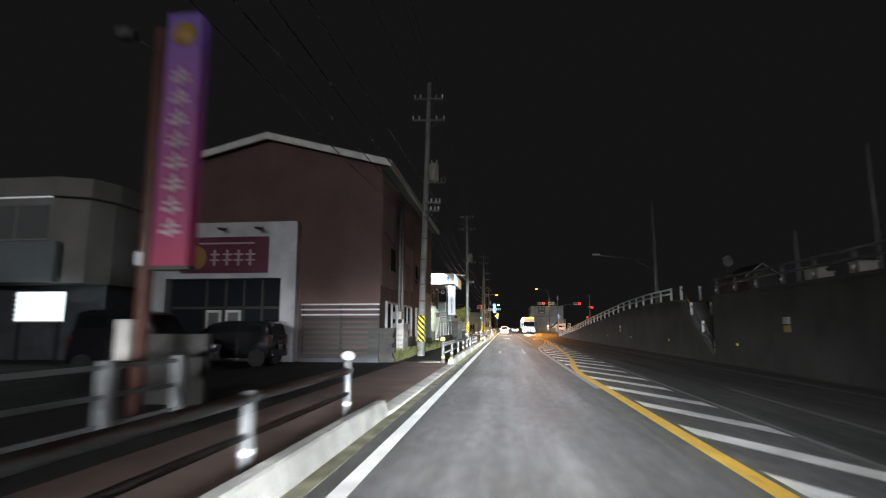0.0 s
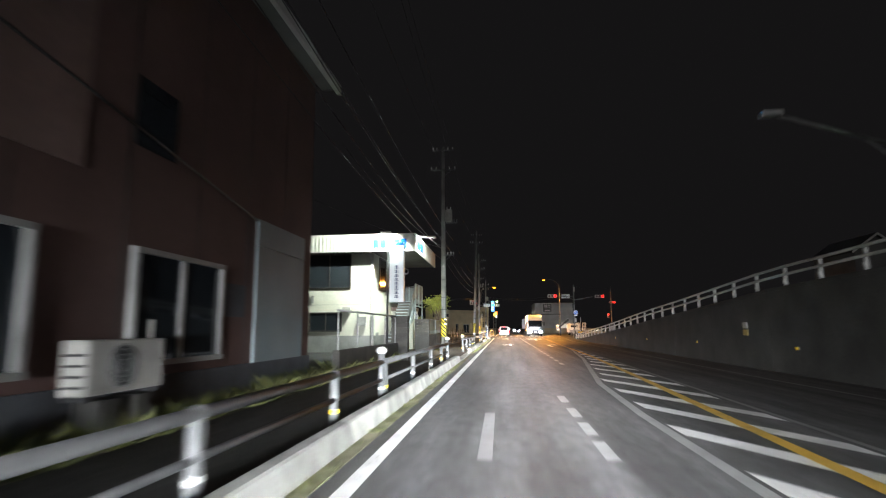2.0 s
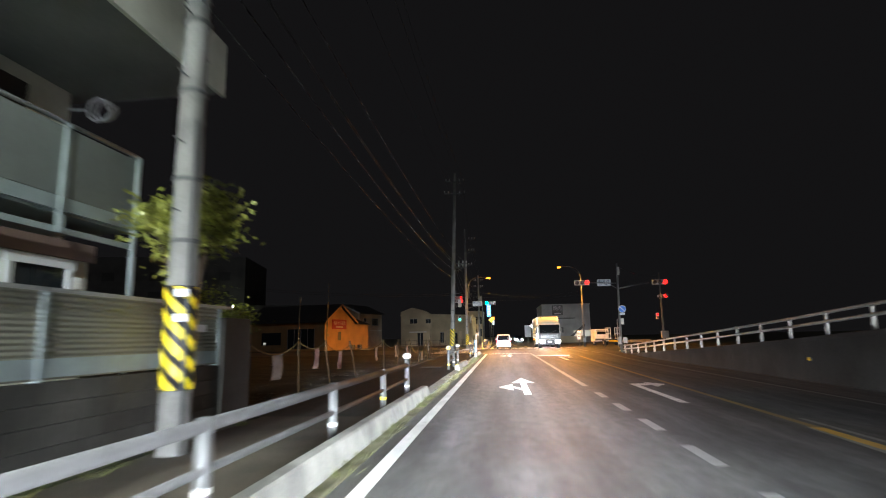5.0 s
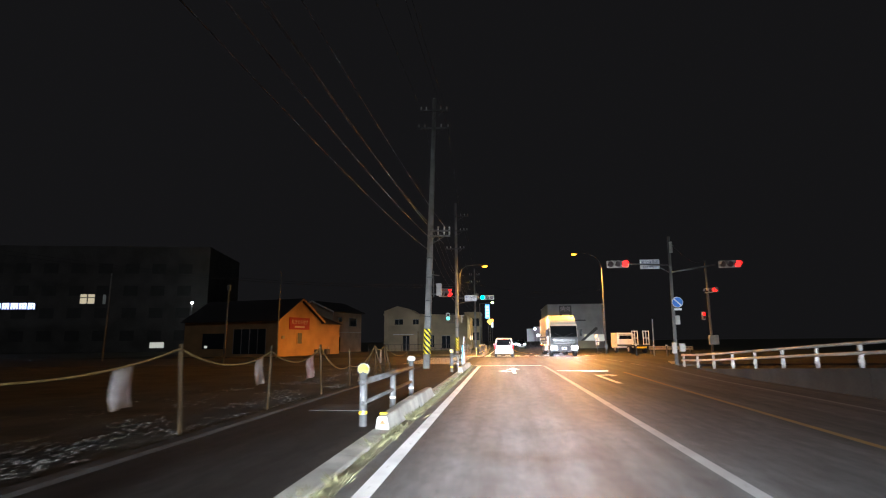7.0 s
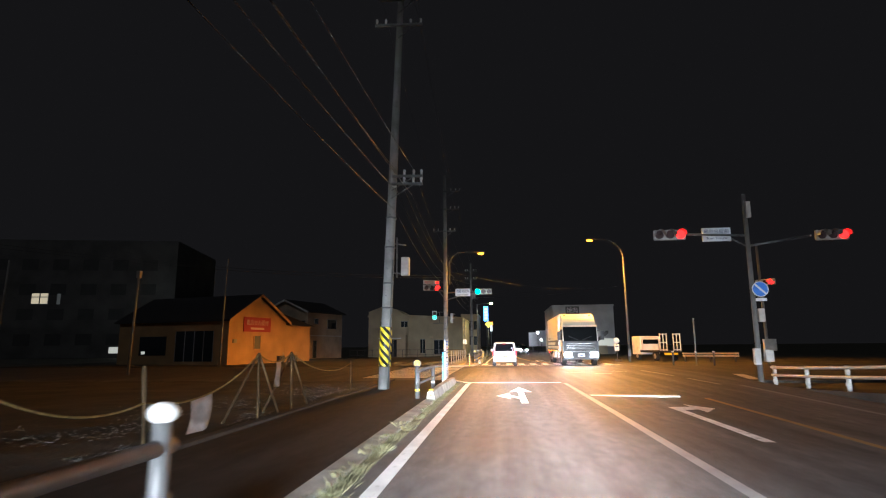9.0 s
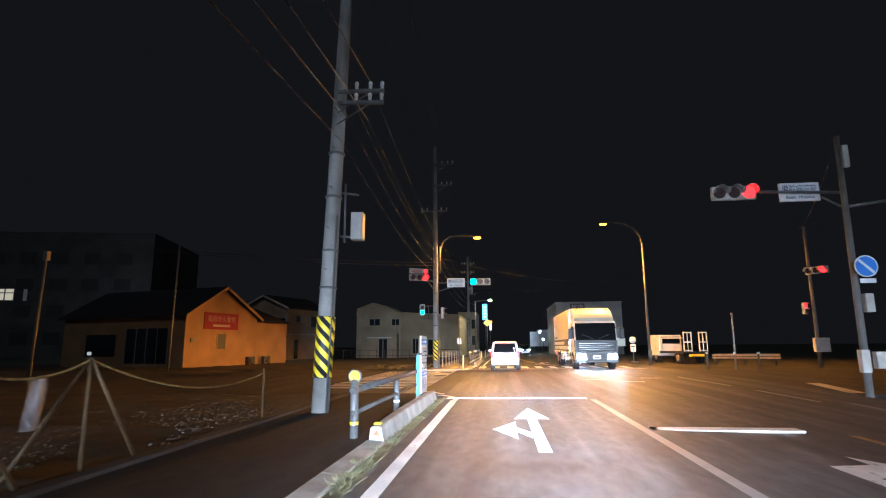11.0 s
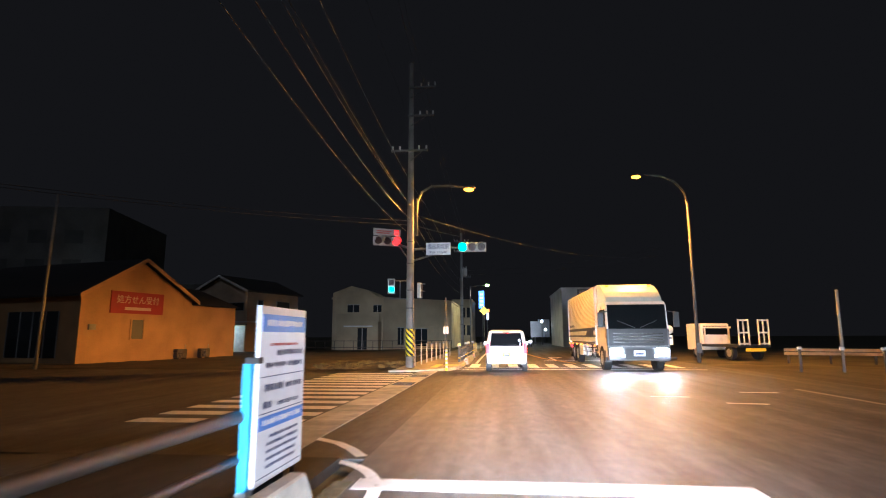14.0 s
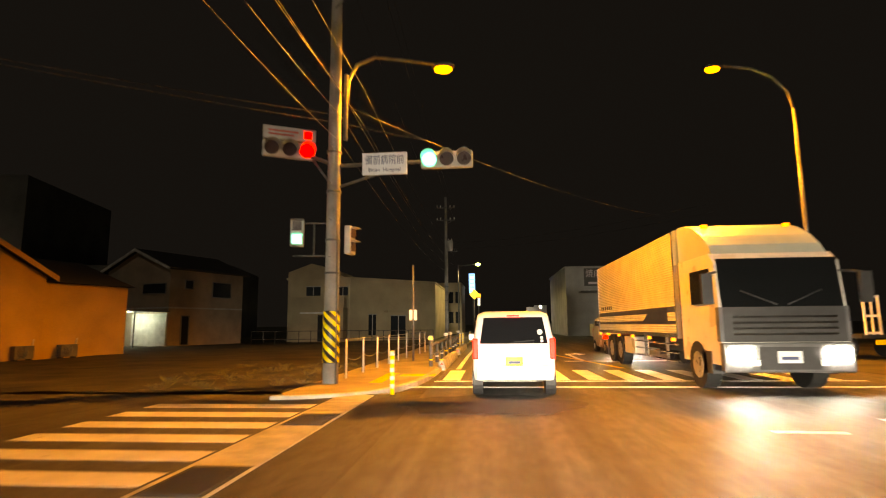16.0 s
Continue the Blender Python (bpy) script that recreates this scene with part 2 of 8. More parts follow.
M_LOUVER = mat("louver_wood_grey", (0.035, 0.035, 0.035), 0.7, 0.3, 1.5, 20, 0.2, island=True)
M_AC = mat("ac_casing", (0.40, 0.39, 0.36), 0.55, 0.2, 3, 30, 0.1)
M_ACDARK = mat("ac_casing_dark", (0.10, 0.095, 0.09), 0.6, 0.25, 3, 30, 0.1)
# parked cars' tail lights and rims: yard shade is put into the colour
M_TAILDARK = mat("shaded_tail_light", (0.06, 0.01, 0.01), 0.3, 0.1, 3, 30, 0)
M_RIMDARK = mat("dark_rim", (0.012, 0.012, 0.012), 0.7, 0.2, 4, 40, 0)
M_WEED = mat("weeds", (0.06, 0.075, 0.018), 0.8, 0.45, 6, 40, 0.2, tint=(0.11, 0.115, 0.035))
M_DRY = mat("dry_grass", (0.14, 0.135, 0.065), 0.9, 0.45, 6, 40, 0.2)
M_LEAF = mat("leaves", (0.18, 0.21, 0.035), 0.4, 0.45, 6, 30, 0.2, tint=(0.30, 0.31, 0.06))
M_BARK = mat("bark", (0.09, 0.065, 0.045), 0.9, 0.4, 6, 30, 0.5)
M_TAI = mat("cream_wall_panel", (0.62, 0.63, 0.54), 0.7, 0.16, 0.6, 12, 0.15)
M_TAIFASC = ribbed("fascia_sheet", (0.62, 0.63, 0.56), "X", 0.22, 0.5, 0.3)
M_TAIBASE = mat("grey_base", (0.30, 0.31, 0.30), 0.8, 0.25, 1, 14, 0.2)
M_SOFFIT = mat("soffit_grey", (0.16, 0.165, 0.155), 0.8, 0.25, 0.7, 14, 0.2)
M_BLUE = mat("blue_lettering", (0.004, 0.06, 0.26), 0.85, 0.1, 3, 20, 0, spec=0.05)
M_STEP = mat("painted_steel_step", (0.26, 0.31, 0.32), 0.55, 0.2, 3, 30, 0.1)
M_BLOCK = mat("concrete_block", (0.05, 0.048, 0.043), 0.85, 0.4, 1.5, 20, 0.4, island=True)
M_CORR = ribbed("corrugated_fence", (0.20, 0.195, 0.155), "Z", 0.056, 0.6)
M_PIER = mat("dark_block", (0.045, 0.042, 0.037), 0.9, 0.45, 1.5, 20, 0.5, island=True)
# pharmacy render; the orange of the sodium lamps is put into the colour
M_ORANGEW = mat("sodium_tinted_wall", (0.42, 0.26, 0.12), 0.85, 0.18, 0.7, 12, 0.2)
M_ROOF = mat("dark_roof", (0.035, 0.033, 0.035), 0.7, 0.25, 2, 20, 0.3)
M_HOUSE = mat("house_siding", (0.5, 0.41, 0.31), 0.8, 0.2, 0.8, 12, 0.2)
M_GREYW = mat("grey_render", (0.22, 0.215, 0.205), 0.85, 0.2, 0.6, 10, 0.2)
M_YAKI = mat("pale_panel_wall", (0.30, 0.295, 0.285), 0.8, 0.2, 0.6, 10, 0.2)
# off-white render with the warm lamp light put into its colour
M_WHITEW = mat("lamp_tinted_render", (0.36, 0.30, 0.20), 0.85, 0.2, 0.5, 10, 0.2)
M_REDSIGN = mat("red_signboard", (0.30, 0.02, 0.025), 0.5, 0.1, 2, 20, 0)
M_DEFLECT = mat("pale_teal_paint", (0.42, 0.52, 0.48), 0.35, 0.08, 2, 40, 0)
M_CARWHITE = mat("white_car_paint", (0.82, 0.82, 0.82), 0.22, 0.04, 2, 60, 0)
M_CARORANGE = mat("beige_car_paint", (0.62, 0.50, 0.36), 0.25, 0.05, 2, 60, 0)
M_CARBLACK = mat("black_car_paint", (0.012, 0.012, 0.014), 0.18, 0.1, 2, 60, 0)
M_TYRE = mat("tyre_rubber", (0.015, 0.015, 0.015), 0.85, 0.2, 8, 60, 0.3)
M_RIM = mat("wheel_steel", (0.5, 0.5, 0.5), 0.3, 0.15, 6, 40, 0, metal=0.8)
M_CHROME = mat("chrome", (0.7, 0.7, 0.72), 0.15, 0.05, 4, 40, 0, metal=1.0)
M_TRUCKBOX = ribbed("truck_box_aluminium", (0.72, 0.70, 0.66), "Z", 0.06, 0.35)
M_TRUCKCAB = mat("truck_cab_paint", (0.70, 0.68, 0.62), 0.3, 0.08, 2, 40, 0)
M_BUMPER = mat("grey_bumper", (0.10, 0.10, 0.105), 0.5, 0.2, 3, 40, 0.1)
M_NAVY = mat("navy_stripe", (0.02, 0.03, 0.09), 0.4, 0.1, 2, 40, 0)
M_PLASTIC = mat("dark_plastic", (0.03, 0.03, 0.032), 0.5, 0.2, 5, 40, 0.1)
M_SIGHOUSE = mat("signal_housing", (0.45, 0.45, 0.43), 0.5, 0.2, 4, 40, 0.1)
M_SIGNWHITE = mat("sign_white", (0.72, 0.74, 0.78), 0.4, 0.08, 3, 40, 0)
M_SIGNBLUE = mat("sign_blue", (0.05, 0.21, 0.72), 0.4, 0.1, 3, 40, 0)
M_BOARDBLUE = mat("board_light_blue", (0.05, 0.40, 0.75), 0.45, 0.1, 3, 40, 0)
M_TEXT = mat("dark_print", (0.05, 0.07, 0.16), 0.6, 0.1, 3, 40, 0)
# faint glow added to the reflectors to imitate headlight thrown back
M_ORANGE = mat("orange_reflector", (0.62, 0.055, 0.008), 0.3, 0.1, 8, 40, 0, emit=(1.0, 0.12, 0.01), strength=0.02)
M_REFLY = mat("yellow_reflector", (0.95, 0.62, 0.03), 0.3, 0.1, 8, 40, 0, emit=(1.0, 0.6, 0.02), strength=0.03)
M_REFLW = mat("white_reflector", (0.55, 0.55, 0.53), 0.3, 0.05, 8, 40, 0, emit=(1, 1, 0.95), strength=0.025)
M_ROPE = mat("tiger_rope", (0.21, 0.155, 0.05), 0.8, 0.5, 12, 60, 0.3)
M_CLOTH = mat("white_vinyl", (0.62, 0.60, 0.58), 0.7, 0.2, 5, 30, 0.2)
M_FLAGPINK = mat("pink_print_vinyl", (0.62, 0.26, 0.24), 0.7, 0.3, 5, 30, 0.2, tint=(0.72, 0.66, 0.64))
M_CLOTHRED = mat("red_print", (0.5, 0.08, 0.06), 0.7, 0.2, 5, 30, 0.2)
M_WOODPOST = mat("yellow_stake", (0.07, 0.045, 0.016), 0.8, 0.4, 6, 30, 0.2)
M_HOSPGLASS = mat("far_window_pane", (0.075, 0.074, 0.074), 0.6, 0.1, 1, 20, 0, spec=0.1)
M_HOSPITAL = mat("far_dark_facade", (0.115, 0.112, 0.108), 0.9, 0.25, 0.3, 5, 0.2, spec=0.1)
M_BUILDFAR = mat("far_building", (0.15, 0.148, 0.145), 0.9, 0.25, 0.3, 5, 0.2)
G_RED = glow("red_signal_glow", (1.0, 0.003, 0.0015), 4.0)
G_GREEN = glow("green_signal_glow", (0.0, 1.0, 0.62), 3.0)
G_PED = glow("pedestrian_green_glow", (0.06, 1.0, 0.7), 2.2)
G_BRAKE = glow("brake_light_glow", (1.0, 0.006, 0.008), 7.0)
G_HEAD = glow("headlight_glow", (0.9, 0.95, 1.0), 60)
G_SODIUM = glow("sodium_glow", (1.0, 0.30, 0.012), 4.0)
G_WHITE = glow("white_lamp_glow", (0.93, 1.0, 0.95), 40)
G_PANEL = glow("lit_panel_glow", (0.85, 0.95, 0.95), 0.5)
G_EAVE = glow("eave_strip_glow", (0.9, 0.95, 1.0), 0.12)
G_WARMPANE = glow("warm_window_glow", (1.0, 0.84, 0.55), 0.16)
G_DIMPANE = glow("dim_window_glow", (0.8, 0.85, 0.8), 0.012)
G_BLUEWHITE = glow("blue_white_letter_glow", (0.5, 0.66, 1.0), 1.3)
G_AMBER = glow("amber_marker_glow", (1.0, 0.28, 0.02), 1.2)
G_BLUE = glow("blue_sign_glow", (0.12, 0.4, 1.0), 1.2)
G_GREENLAMP = glow("mercury_lamp_glow", (0.62, 1.0, 0.30), 6)
G_WINDOW = glow("lit_window_glow", (0.9, 0.9, 0.75), 0.16)
M_LENSOFF = mat("dark_lens", (0.05, 0.03, 0.03), 0.3, 0.1, 6, 40, 0)


# ---- building helpers ----
def box(bm, x0, x1, y0, y1, z0, z1, bevel=0.0):
    r = bmesh.ops.create_cube(bm, size=1.0)
    vs = r["verts"]
    for v in vs:
        v.co = Vector((x0 + (v.co.x + 0.5) * (x1 - x0), y0 + (v.co.y + 0.5) * (y1 - y0), z0 + (v.co.z + 0.5) * (z1 - z0)))
    if bevel:
        es = list({e for v in vs for e in v.link_edges})
        bmesh.ops.bevel(bm, geom=es, offset=bevel, segments=2, affect="EDGES", profile=0.6)


def rod(bm, a, b, r0, r1=None, seg=10):
    a, b = Vector(a), Vector(b)
    r1 = r0 if r1 is None else r1
    d = b - a
    m = Matrix.Translation((a + b) / 2) @ d.to_track_quat("Z", "Y").to_matrix().to_4x4()
    bmesh.ops.create_cone(bm, cap_ends=True, segments=seg, radius1=r0, radius2=r1, depth=d.length, matrix=m)


def ball(bm, c, r, sx=1, sy=1, sz=1, seg=12):
    bmesh.ops.create_uvsphere(bm, u_segments=seg, v_segments=max(6, seg // 2 + 2), radius=r, matrix=Matrix.Translation(c) @ Matrix.Diagonal((sx, sy, sz, 1)))


def prism(bm, pts, axis, lo, hi):
    """A closed outline in the plane across axis, pushed from lo to hi."""
    def at(p, h):
        return {"x": (h, p[0], p[1]), "y": (p[0], h, p[1]), "z": (p[0], p[1], h)}[axis]
    a = [bm.verts.new(at(p, lo)) for p in pts]
    b = [bm.verts.new(at(p, hi)) for p in pts]
    n = len(pts)
    bm.faces.new(a)
    bm.faces.new(b[::-1])
    for i in range(n):
        bm.faces.new((a[i], b[i], b[(i + 1) % n], a[(i + 1) % n]))
    bmesh.ops.recalc_face_normals(bm, faces=bm.faces)


def strip(bm, pts, width, z):
    """A flat band along points (x, y), lying at height z(x, y)."""
    rows = []
    for i, p in enumerate(pts):
        a, b = pts[max(0, i - 1)], pts[min(len(pts) - 1, i + 1)]
        d = Vector((b[0] - a[0], b[1] - a[1])).normalized()
        n = Vector((-d.y, d.x)) * width / 2
        rows.append([bm.verts.new((p[0] + s * n.x, p[1] + s * n.y, z(p[0] + s * n.x, p[1] + s * n.y))) for s in (1, -1)])
    for r, q in zip(rows, rows[1:]):
        bm.faces.new((r[0], r[1], q[1], q[0]))
    bmesh.ops.recalc_face_normals(bm, faces=bm.faces)


def tube(bm, pts, r, seg=6):
    """One continuous round tube through the points."""
    pts = [Vector(p) for p in pts]
    rings = []
    for i, p in enumerate(pts):
        d = (pts[min(len(pts) - 1, i + 1)] - pts[max(0, i - 1)]).normalized()
        u = d.orthogonal() if i == 0 else rings[-1][1]
        u = (u - d * u.dot(d)).normalized()
        v = d.cross(u)
        rings.append(([bm.verts.new(p + (u * math.cos(2 * math.pi * k / seg) + v * math.sin(2 * math.pi * k / seg)) * r) for k in range(seg)], u))
    for (a, _), (b, _) in zip(rings, rings[1:]):
        for k in range(seg):
            bm.faces.new((a[k], a[(k + 1) % seg], b[(k + 1) % seg], b[k]))
    bm.faces.new(rings[0][0][::-1])
    bm.faces.new(rings[-1][0])
    bmesh.ops.recalc_face_normals(bm, faces=bm.faces)


def mesh_of(name, bm, material, smooth=False):
    me = bpy.data.meshes.new(name)
    bm.normal_update()
    bm.to_mesh(me)
    bm.free()
    for mm in material if isinstance(material, (list, tuple)) else [material]:
        me.materials.append(mm)
    if smooth:
        for p in me.polygons:
            p.use_smooth = True
    return me


def part(name, bm, material, parent=None, label="", smooth=False):
    ob = new(name, mesh_of(name, bm, material, smooth))
    if parent:
        ob.parent = parent
    if label:
        ob["label"] = label
    return ob


def thing(name, label, category, place=(0, 0, 0), turn=0, group="", kind=""):
    ob = new(name)
    ob.empty_display_size = 0.1
    ob.matrix_world = pose(*place, 0, 0, turn)
    return tagged(ob, label, category, group, kind)


def boxpart(name, material, parent, *dims, bevel=0.0, label=""):
    bm = bmesh.new()
    box(bm, *dims, bevel=bevel)
    return part(name, bm, material, parent, label)


def rodpart(name, material, parent, a, b, r0, r1=None, seg=10, label=""):
    bm = bmesh.new()
    rod(bm, a, b, r0, r1, seg)
    return part(name, bm, material, parent, label, smooth=True)


def text_part(name, body, size, material, parent, m, label="", width=None):
    cu = bpy.data.curves.new(name, "FONT")
    cu.body, cu.size, cu.extrude, cu.align_x, cu.align_y = body, size, 0.004, "CENTER", "CENTER"
    tmp = bpy.data.objects.new(name, cu)
    scene.collection.objects.link(tmp)
    bpy.context.view_layer.update()
    me = bpy.data.meshes.new_from_object(tmp.evaluated_get(bpy.context.evaluated_depsgraph_get()))
    bpy.data.objects.remove(tmp)
    if width and len(me.vertices):
        xs = [v.co.x for v in me.vertices]
        k = width / max(0.01, max(xs) - min(xs))
        for v in me.vertices:
            v.co.x *= k
    me.materials.clear()
    me.materials.append(material)
    ob = new(name, me)
    ob.parent = parent
    ob.matrix_local = m
    if label:
        ob["label"] = label
    return ob


def structure(name, bm, material, label, category):
    return tagged(part(name, bm, material), label, category, kind="structure")


def fall(x, y):
    """Height of the carriageway: it drops a little towards the retaining wall and is level at the crossing."""
    k = min(1, max(0, (103 - y) / 12))
    return -max(0, x - 2.4) * 0.028 * k

# ---- ground, road, pavement ----
bm = bmesh.new()
xs = [-1500, -200, -60, -30, -4.5, -2, 0, 2.4, 4, 6, 8, 9.6, 10, 30, 200, 1500]
ys = [-800, -60, 0, 30, 60, 91, 95, 99, 103, 110, 130, 200, 500, 3000]
grid = [[bm.verts.new((x, y, (fall(min(x, 9.6), y)) - 0.06)) for x in xs] for y in ys]
for i in range(len(ys) - 1):
    for j in range(len(xs) - 1):
        bm.faces.new((grid[i][j], grid[i][j + 1], grid[i + 1][j + 1], grid[i + 1][j]))
structure("ground", bm, M_SOIL, "dark bare soil and rough grass reaching the horizon", "ground")

bm = bmesh.new()
xs = [-1.78, 0, 2.4, 4, 6, 8, 9.55]
ys = [-60, 0, 30, 60, 91, 95, 99, 103, 110, 160, 320]
grid = [[bm.verts.new((x, y, fall(x, y))) for x in xs] for y in ys]
for i in range(len(ys) - 1):
    for j in range(len(xs) - 1):
        bm.faces.new((grid[i][j], grid[i][j + 1], grid[i + 1][j + 1], grid[i + 1][j]))
structure("road", bm, M_ASPHALT, "worn grey asphalt carriageway with polished wheel tracks", "road")
bm = bmesh.new()
box(bm, -60, -1.785, 100.6, 116.6, -0.5, -0.004)
structure("side_road", bm, M_CROSS, "dark asphalt side road joining the crossing", "road")
bm = bmesh.new()
box(bm, 9.552, 60, 100.8, 118.5, -0.5, -0.004)
structure("side_road_east", bm, M_CROSS, "dark asphalt side road past the signal pole", "road")

# gutter and pavement along the west side
bm = bmesh.new()
box(bm, -1.84, -1.66, -60, 99.6, -0.1, 0.008)
structure("gutter", bm, M_GUTTER, "mossy concrete gutter strip beside the kerb", "gutter")


def pavement(y0, y1, x0, material, label, z=0.06):
    bm = bmesh.new()
    box(bm, x0, -2.02, y0, y1, -0.3, z)
    return structure("pavement", bm, material, label, "pavement")


pavement(-60, 3.0, -4.2, M_PAVE, "dark asphalt pavement behind the guard fence")
pavement(3.0, 21.5, -3.95, M_RED, "faded red asphalt pavement crossing a driveway")
pavement(21.5, 46.6, -4.3, M_PAVE, "dark asphalt pavement with stains")
pavement(46.6, 63.5, -4.3, M_DIRT, "dirty brown pavement with soil and moss")
pavement(63.5, 100.4, -4.42, M_PAVE, "smooth dark asphalt pavement beside a vacant lot", 0.05)
bm = bmesh.new()
CORNER = [(-4.6, 115.75), (-3.95, 115.9), (-3.25, 116.25), (-2.75, 116.75), (-2.4, 117.5), (-2.16, 118.6), (-2.03, 120.0), (-1.98, 121.5), (-1.98, 122.9)]
prism(bm, [(-4.6, 320.0), (-4.6, 116.0)] + [(x - 0.13, y + 0.1) for x, y in CORNER[1:]] + [(-2.02, 320.0)], "z", -0.3, 0.045)
structure("pavement_north", bm, M_PAVENORTH, "pale sandy pavement rounding the crossing corner", "pavement")
ck = thing("corner_kerb", "low pale kerb stones rounding the pavement corner", "kerb", kind="structure")
for (xa, ya), (xb, yb) in zip(CORNER, CORNER[1:]):
    bm = bmesh.new()
    d = Vector((xb - xa, yb - ya, 0))
    box(bm, 0.006, d.length - 0.006, -0.02, 0.13, -0.1, 0.065, 0.012)
    bm.transform(Matrix.Translation((xa, ya, 0)) @ Matrix.Rotation(math.atan2(d.y, d.x), 4, "Z"))
    part("kerb_stone", bm, M_KERB, ck)
bm = bmesh.new()
box(bm, -30, -3.952, -60, 21.4, -0.3, 0.03)
structure("parking_yard", bm, M_SIDE, "dark asphalt parking yard in front of the shop", "yard")
bm = bmesh.new()
box(bm, -30, -4.302, 38.2, 63.4, -0.3, 0.03)
structure("office_yard", bm, M_SIDE, "dark asphalt yard in front of the office", "yard")
bm = bmesh.new()
N = 60
lot = [[bm.verts.new((-4.62 - 40 * i / N, 63.6 + 36.8 * j / N, 0.02 + 0.05 * noise.noise((i * 0.5, j * 0.5, 1)) - 0.0)) for i in range(N + 1)] for j in range(N + 1)]
for j in range(N):
    for i in range(N):
        bm.faces.new((lot[j][i + 1], lot[j][i], lot[j + 1][i], lot[j + 1][i + 1]))
structure("vacant_lot", bm, M_LOT, "vacant lot of gravel and thin weeds", "vacant lot")
bm = bmesh.new()
lot = [[bm.verts.new((-4.62 - 36 * i / N, 116.8 + 30 * j / N, 0.02 + 0.05 * noise.noise((i * 0.5, j * 0.5, 5)))) for i in range(N + 1)] for j in range(N + 1)]
for j in range(N):
    for i in range(N):
        bm.faces.new((lot[j][i + 1], lot[j][i], lot[j + 1][i], lot[j + 1][i + 1]))
structure("vacant_lot_north", bm, M_LOT, "bare gravel lot beyond the crossing", "vacant lot")
bm = bmesh.new()
box(bm, -4.62, -4.42, 63.6, 100.4, -0.3, 0.10, 0.015)
structure("lot_edging", bm, M_DARKCONC, "low concrete edging between pavement and vacant lot", "edging")


# kerbs: a proud barrier kerb beside the fences, a low one across the driveways
def kerb(y0, y1, high, ends=(True, True)):
    k = thing("kerb", "pale concrete barrier kerb with stained blocks" if high else "low concrete driveway kerb", "kerb", (-1.92, y0, 0), kind="structure")
    n = max(1, round((y1 - y0) / 2.0))
    step = (y1 - y0) / n
    prof = [(-0.17, -0.1), (0.085, -0.1), (0.08, 0.06), (0.03, 0.24), (0.005, 0.26), (-0.125, 0.26), (-0.145, 0.24)] if high else [(-0.16, -0.1), (0.10, -0.1), (0.095, 0.035), (0.075, 0.05), (-0.16, 0.065)]
    for i in range(n):
        a, b = i * step + 0.006, (i + 1) * step - 0.006
        bm = bmesh.new()
        prism(bm, prof, "y", a, b)
        for v in bm.verts:
            tip = (ends[0] and i == 0 and abs(v.co.y - a) < 1e-4) or (ends[1] and i == n - 1 and abs(v.co.y - b) < 1e-4)
            if high and tip and v.co.z > 0:
                v.co.z *= 0.9
                v.co.x = -0.03 + (v.co.x + 0.03) * 0.9
                v.co.y += (0.04 if i == 0 else -0.04) * (v.co.z > 0.15)
        part("kerb_stone", bm, M_KERB, k)
    if high and ends[0]:
        bm = bmesh.new()
        prism(bm, [(-0.10, 0.12), (0.02, 0.12), (-0.04, 0.19)], "y", 0.006, 0.05)
        part("reflector", bm, M_ORANGE, k, "orange triangular reflector")
        boxpart("reflector", M_REFLY, k, -0.11, 0.0, 0.12, 0.24, 0.255, 0.28, bevel=0.01, label="yellow kerb reflector")
    return k


kerb(-20, 8.75, True, (False, True))
kerb(8.8, 20.15, False)
kerb(20.2, 46.95, True)
kerb(47.0, 54.75, False)
kerb(54.8, 67.4, True)
kerb(67.45, 76.75, False)
kerb(76.8, 82.3, True)
kerb(82.35, 92.45, False)
kerb(92.5, 99.0, True)
kerb(122.95, 129.5, True)
kerb(131.5, 139.0, True)

# concrete channel with grates along the mouth of the side road
ch = thing("road_channel", "pale concrete drainage channel across the side road mouth", "drain", (0, 0, 0), kind="structure")
for i in range(16):
    y0 = 100.4 + i * 1.0
    boxpart("channel_slab", M_KERB, ch, -3.42, -2.72, y0 + 0.006, y0 + 0.994, -0.05, 0.012)
for gy in (110.4, 113.6):
    g = thing("drain_grate", "dark steel drain grate in the channel", "grate", (-3.05, gy, 0.013), group="drain grates")
    for i in range(9):
        boxpart("bar", M_PLASTIC, g, -0.26, 0.26, -0.45 + i * 0.1, -0.40 + i * 0.1, 0, 0.012)
    boxpart("grate_frame", M_DARKCONC, g, -0.3, 0.3, -0.5, 0.5, -0.01, 0.004)

# ---- road markings ----
mark = lambda x, y: fall(x, y) + 0.005
mark2 = lambda x, y: fall(x, y) + 0.009
mk = thing("edge_line", "solid white edge line with worn paint", "road marking", kind="structure")
bm = bmesh.new()
strip(bm, [(-1.39, y) for y in range(-60, 99, 3)] + [(-1.39, 98.9)], 0.17, mark)
part("line", bm, M_WHITE, mk)
bm = bmesh.new()
strip(bm, [(-1.36 - 1.0 * (1 - math.cos(a)), 99.0 + 1.5 * math.sin(a)) for a in [k * 0.157 for k in range(11)]], 0.13, mark)
part("corner_line", bm, M_WHITE, mk)
bm = bmesh.new()
strip(bm, [(-1.42, 122.6), (-1.40, 130), (-1.2, 150), (-1.2, 300)], 0.15, mark)
part("far_line", bm, M_WHITE, mk)

